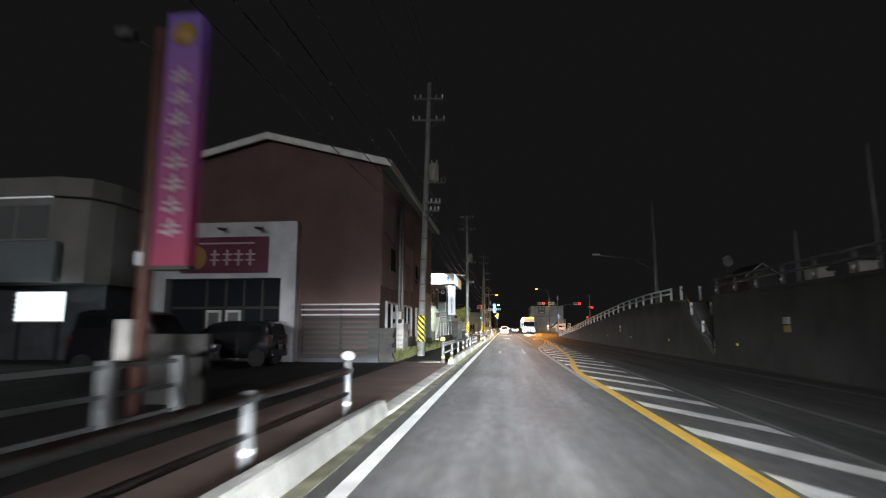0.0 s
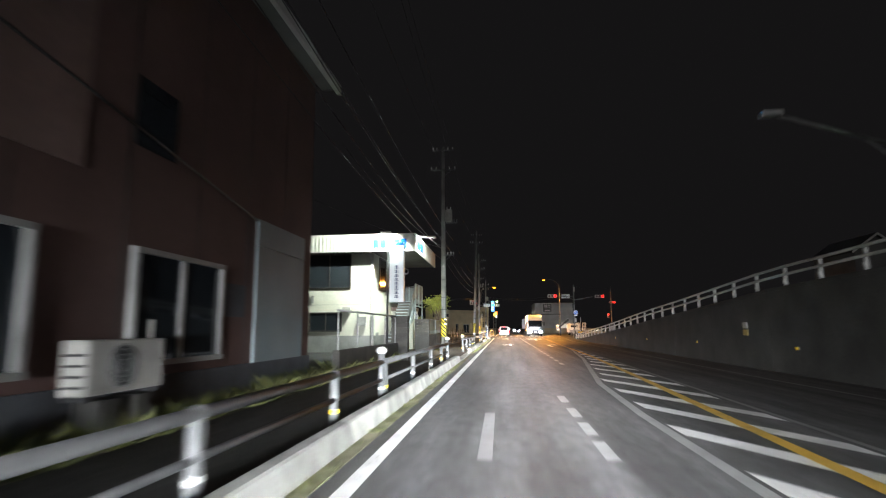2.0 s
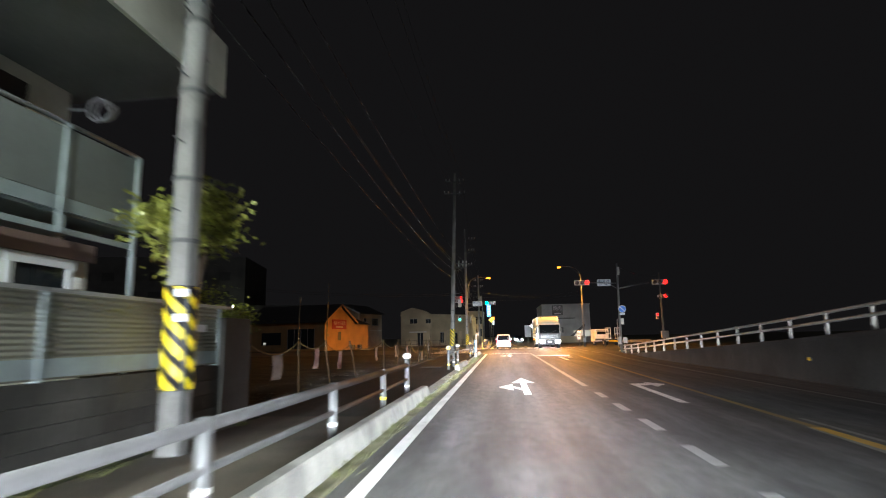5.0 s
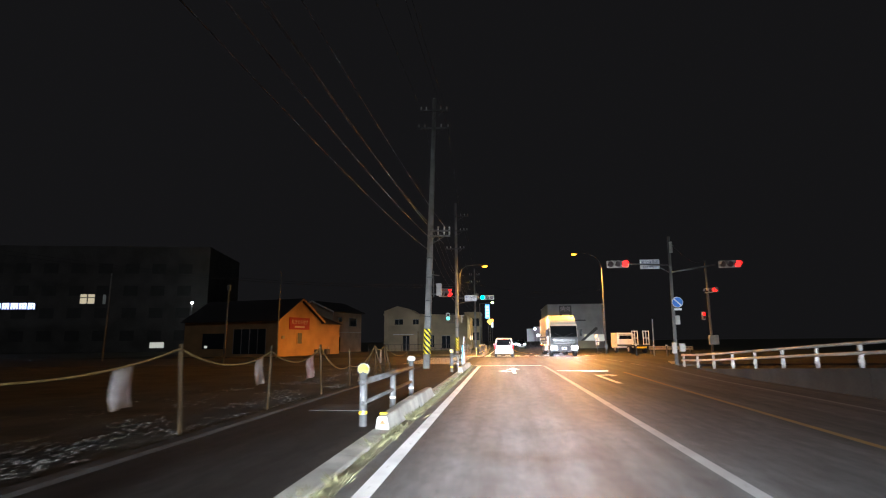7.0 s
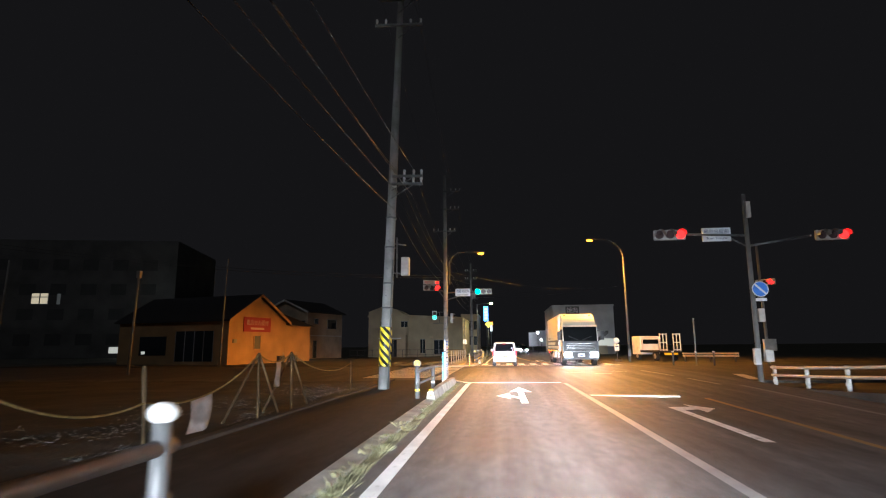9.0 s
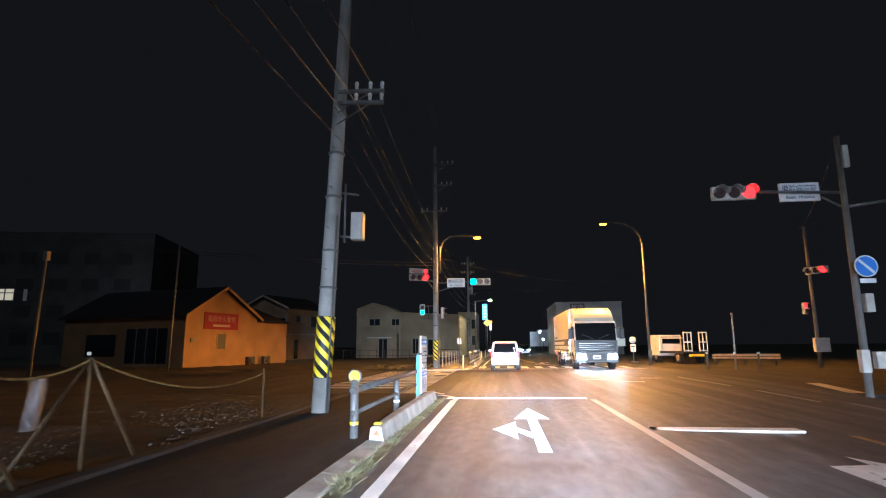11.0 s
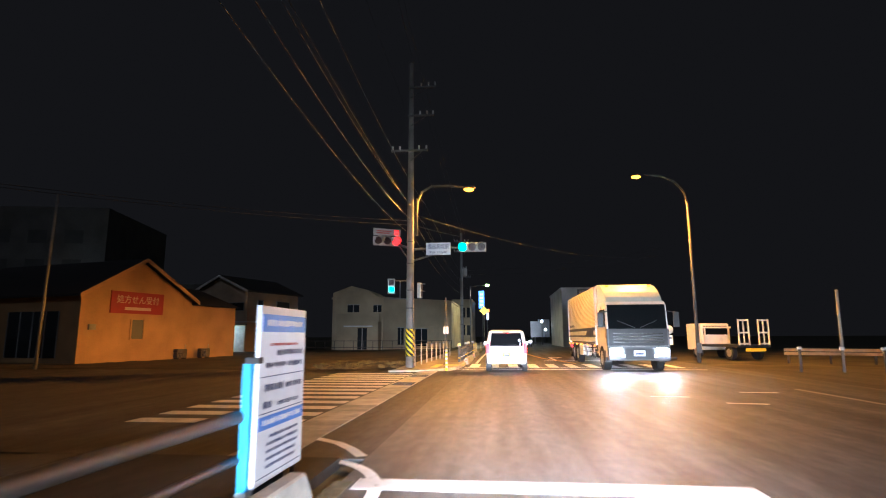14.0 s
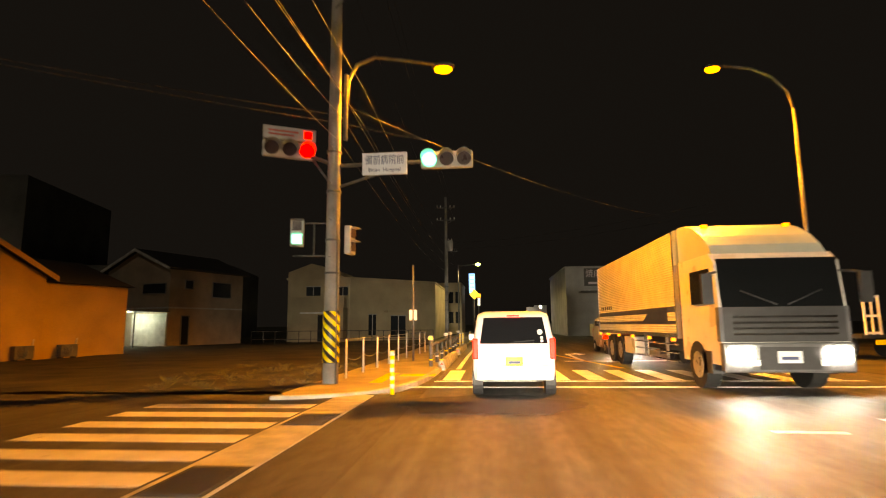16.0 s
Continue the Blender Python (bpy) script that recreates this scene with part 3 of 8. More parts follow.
yel = thing("centre_line", "solid yellow centre line swerving round a hatched zone", "road marking", kind="structure")
bm = bmesh.new()
path = [(2.28, -60), (2.28, 0), (2.27, 12), (2.26, 17), (2.42, 20), (2.85, 24), (3.2, 29), (3.45, 34), (3.72, 39), (4.05, 46), (4.35, 53), (4.5, 60), (4.56, 63)]
strip(bm, path, 0.20, mark2)
part("line", bm, M_YELLOW, yel)
# far stretch coloured darker to paint the dark beyond the headlights
bm = bmesh.new()
strip(bm, [(4.56, 63.02), (4.65, 67), (4.85, 76), (5.1, 86), (5.3, 94)], 0.15, mark2)
part("dim_line", bm, M_YELLOWDIM, yel, "dull yellow line darkened for lying outside the headlights")
bm = bmesh.new()
strip(bm, [(3.6, 122.8), (2.4, 130), (1.75, 140), (1.6, 160), (1.6, 300)], 0.18, mark2)
part("far_line", bm, M_YELLOW, yel)

hz = thing("hatched_zone", "white hatched median zone with worn diagonal stripes", "road marking", kind="structure")
inner = [(2.12, 13), (2.10, 24), (2.13, 33), (2.32, 38), (2.75, 42), (3.12, 45.5), (3.6, 50), (3.95, 55), (4.3, 59.5), (4.5, 63)]
bm = bmesh.new()
strip(bm, inner, 0.15, mark)
part("inner_line", bm, M_FADED, hz)
outer = [(3.85, -60), (3.85, 8), (3.95, 16), (4.2, 26), (4.4, 36), (4.65, 46), (4.8, 56), (4.85, 64)]
bm = bmesh.new()
strip(bm, outer, 0.11, mark)
part("outer_line", bm, M_GHOST, hz)
bm = bmesh.new()
strip(bm, [(5.22, 8.2), (5.28, 10.5), (5.38, 14.0)], 0.16, mark)
part("erased_line", bm, M_GHOST, hz, "remains of an erased white line")


def along(line, y):
    for (xa, ya), (xb, yb) in zip(line, line[1:]):
        if ya <= y <= yb:
            return xa + (xb - xa) * (y - ya) / (yb - ya)
    return line[-1][0]


left_edge = [(2.38, -60), (2.38, 13), (2.2, 14), (2.18, 33)] + [(x + 0.07, y) for x, y in inner[3:]]
for k in range(-16, 14):
    bm = bmesh.new()
    rows = []
    for i in range(29):
        px = 2.15 + i * 0.1
        hi = 29.48 + 2.6 * k - 1.85 * (px - 2.29)
        lo = hi - 0.80
        if along(left_edge, hi) <= px <= along(outer, lo) - 0.06 and not (3.42 < px < 3.48 and k % 2):
            rows.append((bm.verts.new((px, lo, mark(px, lo))), bm.verts.new((px, hi, mark(px, hi)))))
    for r, q in zip(rows, rows[1:]):
        bm.faces.new((r[0], q[0], q[1], r[1]))
    if len(rows) > 2:
        bmesh.ops.recalc_face_normals(bm, faces=bm.faces)
        part("stripe", bm, M_WHITE, hz)
    else:
        bm.free()

dl = thing("lane_dashes", "faded white lane dashes turning into a solid line", "road marking", kind="structure")
for y0 in (29.9, 31.25, 32.7, 34.4, 45.0, 47.1, 49.3, 51.6, 53.8, 56.0, 58.1, 60.2, 62.4, 64.5, 66.7):
    bm = bmesh.new()
    xx = 1.09 if y0 < 36 else 2.16
    strip(bm, [(xx, y0), (xx, y0 + (0.95 if y0 < 36 else 1.1))], 0.15, mark)
    part("dash", bm, M_FADED, dl)
bm = bmesh.new()
strip(bm, [(-0.25, 29.8), (-0.26, 31.4), (-0.27, 33.0)], 0.16, mark)
part("worn_dash", bm, M_GHOST, dl, "almost worn-off paint")
bm = bmesh.new()
strip(bm, [(2.14, 69.5), (2.14, 80), (2.16, 90), (2.16, 99.2)], 0.15, mark)
part("solid_line", bm, M_FADED, dl)
bm = bmesh.new()
strip(bm, [(8.3, -60), (8.25, 12), (8.1, 24), (7.93, 35), (7.68, 41), (7.65, 64), (7.7, 78), (7.9, 90), (8.2, 99)], 0.15, mark)
tagged(part("verge_line", bm, M_GHOST), "thin dim grey edge line along the retaining wall", "road marking", kind="structure")

bm = bmesh.new()
strip(bm, [(7.62, 99.2), (7.5, 102.0), (7.45, 105.6), (7.38, 109.5)], 0.14, mark)
tagged(part("east_edge_line", bm, M_FADED), "worn white edge line past the signal pole", "road marking", kind="structure")
bm = bmesh.new()
strip(bm, [(9.75, 101.3), (10.75, 105.5)], 0.45, lambda x, y: 0.004)
tagged(part("side_road_line", bm, M_ZEBRA), "broad worn bar across the side road mouth", "road marking", kind="structure")

sl = thing("stop_line", "solid white stop line across the lane", "road marking", kind="structure")
boxpart("bar", M_WHITE, sl, -1.62, 2.05, 99.35, 99.72, 0.004, 0.007)
sl2 = thing("turn_stop_line", "white stop line in the right-turn lane", "road marking", kind="structure")
boxpart("bar", M_WHITE, sl2, 2.3, 4.65, 94.1, 94.45, -0.035, 0.0)


def arrow(x, y, kind):
    a = thing("lane_arrow", "white lane arrow for straight and left" if kind == "sl" else "white right-turn lane arrow", "road marking", (x, y, 0), kind="structure")
    zz = fall(x, y) + 0.007
    def poly(pts, nm):
        bm = bmesh.new()
        bm.faces.new([bm.verts.new((px, py, zz)) for px, py in pts])
        bmesh.ops.recalc_face_normals(bm, faces=bm.faces)
        part(nm, bm, M_WHITE, a)
    if kind == "sl":
        poly([(-0.09, -2.6), (0.09, -2.6), (0.09, 0.7), (-0.09, 0.7)], "shaft")
        poly([(-0.34, 0.7), (0.34, 0.7), (0, 2.6)], "arrowhead")
        poly([(-0.1, -1.5), (-0.1, -0.9), (-0.32, -0.35), (-0.32, -0.9)], "branch")
        poly([(-0.32, 0.35), (-0.32, -1.6), (-0.72, -0.62)], "arrowhead")
    else:
        poly([(-0.09, -2.6), (0.09, -2.6), (0.09, 1.4), (-0.09, 2.0)], "shaft")
        poly([(-0.09, 2.0), (0.09, 1.4), (0.42, 1.55), (0.42, 2.1)], "branch")
        poly([(0.42, 2.6), (0.42, 1.0), (0.85, 1.75)], "arrowhead")


arrow(0.5, 70.0, "sl")
arrow(0.40, 94.6, "sl")
arrow(3.6, 68.5, "r")
arrow(3.7, 89.6, "r")

cw = thing("crosswalk", "white zebra crosswalk across the side road", "crosswalk", kind="structure")
for i in range(14):
    y0 = 103.0 + i * 0.905
    boxpart("zebra_bar", M_ZEBRA, cw, -6.45, -3.5, y0, y0 + 0.45, -0.005, -0.0015)
cl = thing("corner_line", "white edge line curving into the side road", "road marking", kind="structure")
bm = bmesh.new()
strip(bm, [(-3.0, 101.86), (-2.7, 101.73), (-2.35, 101.46), (-2.08, 101.1), (-1.85, 100.7)], 0.14, mark)
part("line", bm, M_WHITE, cl)
cw2 = thing("crosswalk", "white zebra crosswalk across the main road", "crosswalk", kind="structure")
for i in range(11):
    x0 = -1.62 + i * 0.9
    boxpart("zebra_bar", M_WHITE, cw2, x0, x0 + 0.45, 119.3, 122.2, 0.002, 0.005)
boxpart("guide_line", M_WHITE, cw2, -1.8, 8.2, 119.0, 119.14, 0.003, 0.0075)
boxpart("guide_line", M_WHITE, cw2, -2.3, 8.2, 117.75, 117.92, 0.003, 0.0075)
sl3 = thing("stop_line", "white stop line beyond the crossing", "road marking", kind="structure")
boxpart("bar", M_WHITE, sl3, 2.3, 6.8, 126.0, 126.3, 0.003, 0.007)
arrow(3.0, 129.0, "r")
fl = thing("turn_guide_dashes", "faded white guide dashes inside the crossing", "road marking", kind="structure")
for (x0, y0, ang) in ((3.2, 107.5, 70), (4.4, 106.3, 60), (5.6, 108.6, 75), (4.2, 111.6, 78), (3.1, 112.9, 80), (5.0, 113.8, 82)):
    bm = bmesh.new()
    d = Vector((math.sin(radians(ang)), -math.cos(radians(ang)) * 0.3))
    strip(bm, [(x0, y0), (x0 + d.x * 0.9, y0 + d.y * 0.9)], 0.15, mark)
    part("dash", bm, M_WHITE, fl)
for (x0, x1, y0, y1, nm) in ((-3.3, -2.45, 20.9, 21.9, "concrete drain slab set in the pavement"), (-3.9, -2.9, 79.0, 80.0, "concrete drain slab set in the pavement")):
    q = thing("drain_slab", nm, "drain cover", (0, 0, 0), group="drain slabs")
    for k in range(2):
        boxpart("slab", M_CONC if y0 < 50 else M_DARKCONC, q, x0, x1, y0 + k * (y1 - y0) / 2, y0 + (k + 1) * (y1 - y0) / 2 - 0.012, 0.0, 0.067)
patch = bmesh.new()
prng = random.Random(21)
rim = []
for i in range(40):
    a = 2 * math.pi * i / 40
    k = 0.82 + 0.3 * noise.noise((math.cos(a) * 1.7, math.sin(a) * 1.7, 4.0)) + prng.uniform(-0.03, 0.03)
    rim.append((-0.55 + 1.9 * k * math.cos(a), 115.3 + 1.55 * k * math.sin(a)))
prism(patch, rim, "z", -0.02, 0.004)
structure("road_patch", patch, M_PATCH, "darker uneven asphalt repair at the crossing", "road patch")
bm = bmesh.new()
bmesh.ops.create_circle(bm, cap_ends=True, segments=24, radius=0.36, matrix=Matrix.Translation((-4.6, 116.2, 0.004)))
tagged(part("manhole_cover", bm, M_PLASTIC), "round dark iron manhole cover in the side road", "manhole")

# ---- retaining wall on the east side ----
# height of the wall top along y
TOP = [(-60, 2.75), (20, 2.75), (37, 2.8), (45, 2.62), (56, 2.0), (60.5, 1.79), (65, 1.53), (74, 0.98), (80, 0.66), (88.5, 0.24), (93, 0.0), (97, -0.19), (100.2, -0.28)]


def top(y):
    for (ya, za), (yb, zb) in zip(TOP, TOP[1:]):
        if ya <= y <= yb:
            return za + (zb - za) * (y - ya) / (yb - ya)
    return TOP[-1][1] if y > 0 else TOP[0][1]


wall = thing("retaining_wall", "tall retaining wall of mottled, shade-darkened concrete stepping down towards the crossing", "retaining wall", kind="structure")
seg = [-60, -45, -30, -15, 0, 9, 18, 26.6]
seg2 = [31.3, 38, 45, 50.6, 56.2, 61.8, 67.4, 73, 78.6, 84.2, 89.8, 95.4, 100]
for run in (seg, seg2):
    for a, b in zip(run, run[1:]):
        bm = bmesh.new()
        a2, b2 = a + 0.012, b - 0.012
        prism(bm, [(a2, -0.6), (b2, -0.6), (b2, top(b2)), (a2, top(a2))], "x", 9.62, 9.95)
        part("wall_panel", bm, M_DARKCONC, wall)
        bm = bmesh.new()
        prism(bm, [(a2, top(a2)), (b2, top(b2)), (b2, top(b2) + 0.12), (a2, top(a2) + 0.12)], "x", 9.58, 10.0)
        part("coping", bm, M_DARKCONC, wall)
# terrace behind the wall
bm = bmesh.new()
rows = []
for yy in [-60, 20, 26.6]:
    rows.append([bm.verts.new((x, yy, top(yy) - 0.02)) for x in (9.9, 14, 40, 200)])
for r, q in zip(rows, rows[1:]):
    for i in range(3):
        bm.faces.new((r[i], r[i + 1], q[i + 1], q[i]))
rows = []
for yy in [26.6, 31.3]:
    rows.append([bm.verts.new((x, yy, top(yy) - 0.02)) for x in (11.15, 14, 40, 200)])
for r, q in zip(rows, rows[1:]):
    for i in range(3):
        bm.faces.new((r[i], r[i + 1], q[i + 1], q[i]))
rows = []
for yy in [31.3, 45, 56, 60.5, 65, 74, 80, 88.5, 93, 97, 100.2]:
    rows.append([bm.verts.new((x, yy, top(yy) - 0.02 - (0.1 if yy > 95 else 0))) for x in (9.9, 14, 40, 200)])
for r, q in zip(rows, rows[1:]):
    for i in range(3):
        bm.faces.new((r[i], r[i + 1], q[i + 1], q[i]))
bmesh.ops.recalc_face_normals(bm, faces=bm.faces)
structure("terrace", bm, M_SOIL, "dark raised ground behind the retaining wall", "terrace")
# steps in the recess
st = thing("wall_steps", "narrow concrete steps climbing through the retaining wall", "steps", (0, 0, 0), kind="structure")
for i in range(16):
    boxpart("step", M_DARKCONC, st, 9.76, 10.9, 26.75 + i * 0.28, 31.28, -0.3, -0.06 + (i + 1) * 0.176, bevel=0.01)
boxpart("side_wall", M_DARKCONC, st, 10.92, 11.15, 26.62, 31.28, -0.5, 2.8)
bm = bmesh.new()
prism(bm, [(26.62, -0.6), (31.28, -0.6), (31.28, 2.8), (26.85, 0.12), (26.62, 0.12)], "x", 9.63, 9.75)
part("stringer_wall", bm, M_DARKCONC, st)
for xx in (9.82, 10.82):
    h = thing("step_handrail", "white steel posts and a handrail beside the steps", "handrail", (xx, 27.0, 0), group="step handrails")
    for i in range(4):
        rodpart("post", M_STEPPOST, h, (0, i * 1.5, -0.05 + i * 0.97), (0, i * 1.5, 0.75 + i * 0.97), 0.07, seg=10)
        boxpart("reflector", M_REFLW, h, -0.05, 0.05, i * 1.5 - 0.075, i * 1.5 - 0.068, 0.55 + i * 0.97, 0.7 + i * 0.97)
    rodpart("rail", M_GALV, h, (0, -0.05, 0.62), (0, 4.55, 3.56), 0.03)


def parapet(y0, y1, step, paint):
    g = thing("parapet_rail", "white steel guard rail along the top of the retaining wall", "guard rail", (9.75, y0, 0), group="parapet rails")
    n = int((y1 - y0) / step)
    pts = [(0, i * step, top(y0 + i * step) + 0.1) for i in range(n + 1)]
    for p in pts:
        rodpart("post", paint, g, p, (p[0], p[1], p[2] + 0.76), 0.065, seg=10)
        boxpart("reflector", M_REFLW, g, p[0] - 0.068, p[0] - 0.05, p[1] - 0.035, p[1] + 0.035, p[2] + 0.16, p[2] + 0.26)
    for h in (0.69, 0.42):
        bm = bmesh.new()
        tube(bm, [(a[0] - 0.09, a[1], a[2] + h) for a in pts], 0.05, 8)
        part("rail", bm, paint, g, smooth=True)


# near run takes the darkened steel, so its shade is in the colour
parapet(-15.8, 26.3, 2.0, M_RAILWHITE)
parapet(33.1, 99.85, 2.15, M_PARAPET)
for (yy, zz) in ((24.0, 0.68), (33.55, 0.67), (43.2, 0.66), (52.6, 0.65), (62.3, 0.6), (72.7, 0.5)):
    r = thing("wall_delineator", "small amber delineator fixed to the retaining wall", "delineator", (9.60, yy, zz), group="wall delineators")
    boxpart("plate", M_PLASTIC, r, -0.015, 0.02, -0.09, 0.09, -0.06, 0.06)
    boxpart("reflector", M_REFLY, r, -0.025, -0.013, -0.08, 0.08, -0.05, 0.05)
for (yy, zz) in ((19.9, 1.48), (47.0, 1.3)):
    r = thing("wall_plaque", "small grey notice plate on the retaining wall", "plate", (9.60, yy, zz), group="wall plates")
    boxpart("plate", M_FRAME, r, -0.02, 0.01, -0.2, 0.2, 0.02, 0.26)
    boxpart("lower_plate", M_OCHRE, r, -0.02, 0.01, -0.2, 0.2, -0.26, -0.03, label="faded yellow lower plate")

# ---- guard fences on the pavement ----
def guard_fence(y0, posts, knob0="yellow", knob1=None, slope=0.0):
    g = thing("guard_fence", "galvanised two-rail pedestrian guard fence with reflective bands", "guard fence", (-2.34, y0, 0.04), group="pedestrian guard fences")
    for i, p in enumerate(posts):
        tall = (i == 0 and knob0) or (i == len(posts) - 1 and knob1)
        h = 0.86 if tall else 0.76
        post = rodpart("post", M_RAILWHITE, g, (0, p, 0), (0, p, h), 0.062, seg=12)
        bm = bmesh.new()
        rod(bm, (0, p, 0.20), (0, p, 0.245), 0.067, seg=12)
        band = part("reflective_band", bm, M_REFLY if i % 3 == 0 else M_REFLW, post)
        if tall:
            bm = bmesh.new()
            if (knob0 if i == 0 else knob1) == "yellow":
                rod(bm, (0, p - 0.03, 0.90), (0, p + 0.035, 0.90), 0.098, seg=20)
                disc = part("reflector_knob", bm, M_GALV, post, "round steel reflector housing")
                bm = bmesh.new()
                rod(bm, (0, p - 0.045, 0.90), (0, p - 0.031, 0.90), 0.06, 0.082, seg=12)
                for a in range(6):
                    rod(bm, (0.05 * math.cos(a * 1.047), p - 0.052, 0.90 + 0.05 * math.sin(a * 1.047)), (0.05 * math.cos(a * 1.047), p - 0.044, 0.90 + 0.05 * math.sin(a * 1.047)), 0.02, seg=6)
                part("lens", bm, M_REFLY, disc, "yellow faceted reflector lens")
            else:
                ball(bm, (0, p, 0.92), 0.085, sx=1.25, sz=0.85)
                part("reflector_knob", bm, M_REFLW, post, "round white reflector knob", smooth=True)
    for h, r in ((0.70, 0.055), (0.37, 0.036)):
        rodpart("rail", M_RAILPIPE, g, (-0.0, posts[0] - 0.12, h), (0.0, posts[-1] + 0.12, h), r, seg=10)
    return g


guard_fence(-18.0, [0, 3.3, 6.6, 9.9, 13.2, 16.4, 19.6, 22.9, 26.1], None, "white")
guard_fence(20.95, [0, 3.5, 6.9, 10.3, 13.2], "yellow", "white")
guard_fence(34.45, [0, 3.3, 6.75, 9.7, 11.9], None, "white")
guard_fence(54.7, [0, 3.4, 6.6, 9.7, 12.3], "yellow", "white")
guard_fence(77.1, [0, 2.4, 4.7], "yellow", "white")
guard_fence(92.7, [0, 3.3, 6.7], "yellow", "white")
guard_fence(123.3, [0, 2.0, 4.0, 6.0], "yellow", "white")
guard_fence(131.8, [0, 2.0, 4.0, 6.5], "white", "white")

# ---- utility poles ----
def pole_band(parent, r, z0, z1):
    b = rodpart("striped_band", M_BLACK, parent, (0, 0, z0), (0, 0, z1), r + 0.012, r + 0.010, seg=20, label="black and yellow striped guard sleeve")
    n = 5
    pitch = (z1 - z0) / n
    for k in range(-2, n + 3):
        bm = bmesh.new()
        rows = []
        for i in range(25):
            a = 2 * math.pi * i / 24
            lift = 2.3 * pitch * (i / 24.0) * 2 if i <= 12 else 2.3 * pitch * (24 - i) / 24.0 * 2
            zc = z0 + k * pitch + 1.1 * pitch - lift + 0.25
            lo, hi = max(z0 + 0.01, min(z1 - 0.01, zc)), max(z0 + 0.01, min(z1 - 0.01, zc + pitch * 0.5))
            rr = r + 0.017
            ang = a + math.pi
            rows.append((bm.verts.new((rr * math.cos(ang), rr * math.sin(ang), lo)), bm.verts.new((rr * math.cos(ang), rr * math.sin(ang), hi))))
        ok = False
        for p, q in zip(rows, rows[1:]):
            if max(p[1].co.z - p[0].co.z, q[1].co.z - q[0].co.z) > 0.012:
                bm.faces.new((p[0], q[0], q[1], p[1]))
                ok = True
        if ok:
            bmesh.ops.delete(bm, geom=[v for v in bm.verts if not v.link_faces], context="VERTS")
            part("stripe", bm, M_BANDY, b)
        else:
            bm.free()
    return b


def utility_pole(x, y, height, label, band=(0.75, 1.98), arms=(), transformer=None, lean=0.0):
    p = thing("utility_pole", label, "utility pole", (x, y, 0), group="utility poles")
    rodpart("shaft", M_POLE, p, (0, 0, -0.2), (0, 0, height), 0.185, 0.105, seg=20)
    rodpart("ground_line_pipe", M_GALV, p, (0.16, -0.12, 0.0), (0.13, -0.1, 4.2), 0.022)
    if band:
        pole_band(p, 0.18, *band)
    for z in (2.6, 3.4, 4.6, 5.6):
        rodpart("strap", M_GALV, p, (0, 0, z), (0, 0, z + 0.05), 0.186, seg=16)
    for i in range(12):
        z = 3.0 + i * 0.45
        s = 1 if i % 2 else -1
        rodpart("step_bolt", M_GALV, p, (0, 0.12 * s, z), (0, 0.34 * s, z), 0.012, seg=6)
    for (z, x0, x1) in arms:
        arm = boxpart("cross_arm", M_GALV, p, x0, x1, -0.2, -0.12, z - 0.04, z + 0.04)
        rodpart("arm_brace", M_GALV, p, (x1 * 0.7, -0.16, z - 0.03), (0.0, -0.14, z - 0.5), 0.018, seg=6)
        for xx in ([x0 + 0.06, x0 * 0.55, x1 * 0.5, x1 - 0.06] if abs(x0) > 0.3 else [x1 * 0.4, x1 * 0.7, x1 - 0.05]):
            bm = bmesh.new()
            rod(bm, (xx, -0.16, z + 0.04), (xx, -0.16, z + 0.13), 0.045, 0.03)
            ball(bm, (xx, -0.16, z + 0.17), 0.05, sz=1.3, seg=8)
            part("insulator", bm, M_TRIM, arm, smooth=True)
    if transformer:
        tz, tx = transformer
        bm = bmesh.new()
        rod(bm, (tx, 0, tz - 0.45), (tx, 0, tz + 0.35), 0.24, 0.24, seg=18)
        ball(bm, (tx, 0, tz + 0.35), 0.24, sz=0.35, seg=16)
        t = part("transformer", bm, M_AC, p, "grey pole transformer", smooth=True)
        rodpart("bushing", M_TRIM, t, (tx + 0.1, 0, tz + 0.4), (tx + 0.14, 0, tz + 0.58), 0.03)
        rodpart("bushing", M_TRIM, t, (tx - 0.1, 0, tz + 0.4), (tx - 0.14, 0, tz + 0.58), 0.03)
        bm = bmesh.new()
        rod(bm, (0, 0, tz - 0.55), (0.95, -0.05, tz - 0.55), 0.03)
        for xx in (0.55, 0.75, 0.93):
            rod(bm, (xx, -0.05, tz - 0.55), (xx, -0.05, tz - 0.28), 0.035)
        part("cutout_bracket", bm, M_GALV, p)
    return p


p1 = utility_pole(-3.93, 25.7, 13.6, "tall concrete utility pole with striped sleeve beside the shop", (0.72, 1.95), [(12.7, -0.75, 0.75), (11.6, -0.8, 0.85), (7.4, 0, 0.75), (7.0, 0, 0.7)], (9.0, 0.36))
p2 = utility_pole(-4.02, 60.4, 14.0, "tall concrete utility pole with striped sleeve beside a block wall", (0.80, 2.06), [(13.7, -0.75, 0.75), (12.3, -0.85, 0.9), (6.3, 0, 0.75)], (9.1, 0.38))
p3 = utility_pole(-3.9, 95.8, 14.4, "tall concrete utility pole with striped sleeve before the crossing", (0.75, 2.02), [(13.65, -0.75, 0.75), (12.65, -0.85, 0.85), (7.05, 0, 1.05), (6.78, 0, 1.05)])
p4 = utility_pole(-4.15, 118.2, 14.3, "concrete pole carrying traffic signals and a sodium street lamp", (0.52, 1.73), [(13.0, -0.1, 1.2), (11.6, -0.1, 1.1), (9.9, -0.9, 0.8)])
p5 = utility_pole(-4.1, 152.0, 12.5, "far concrete utility pole with a bundle of cables", None, [(11.5, -0.8, 0.8), (10.4, -0.8, 0.8)], (8.2, 0.36))
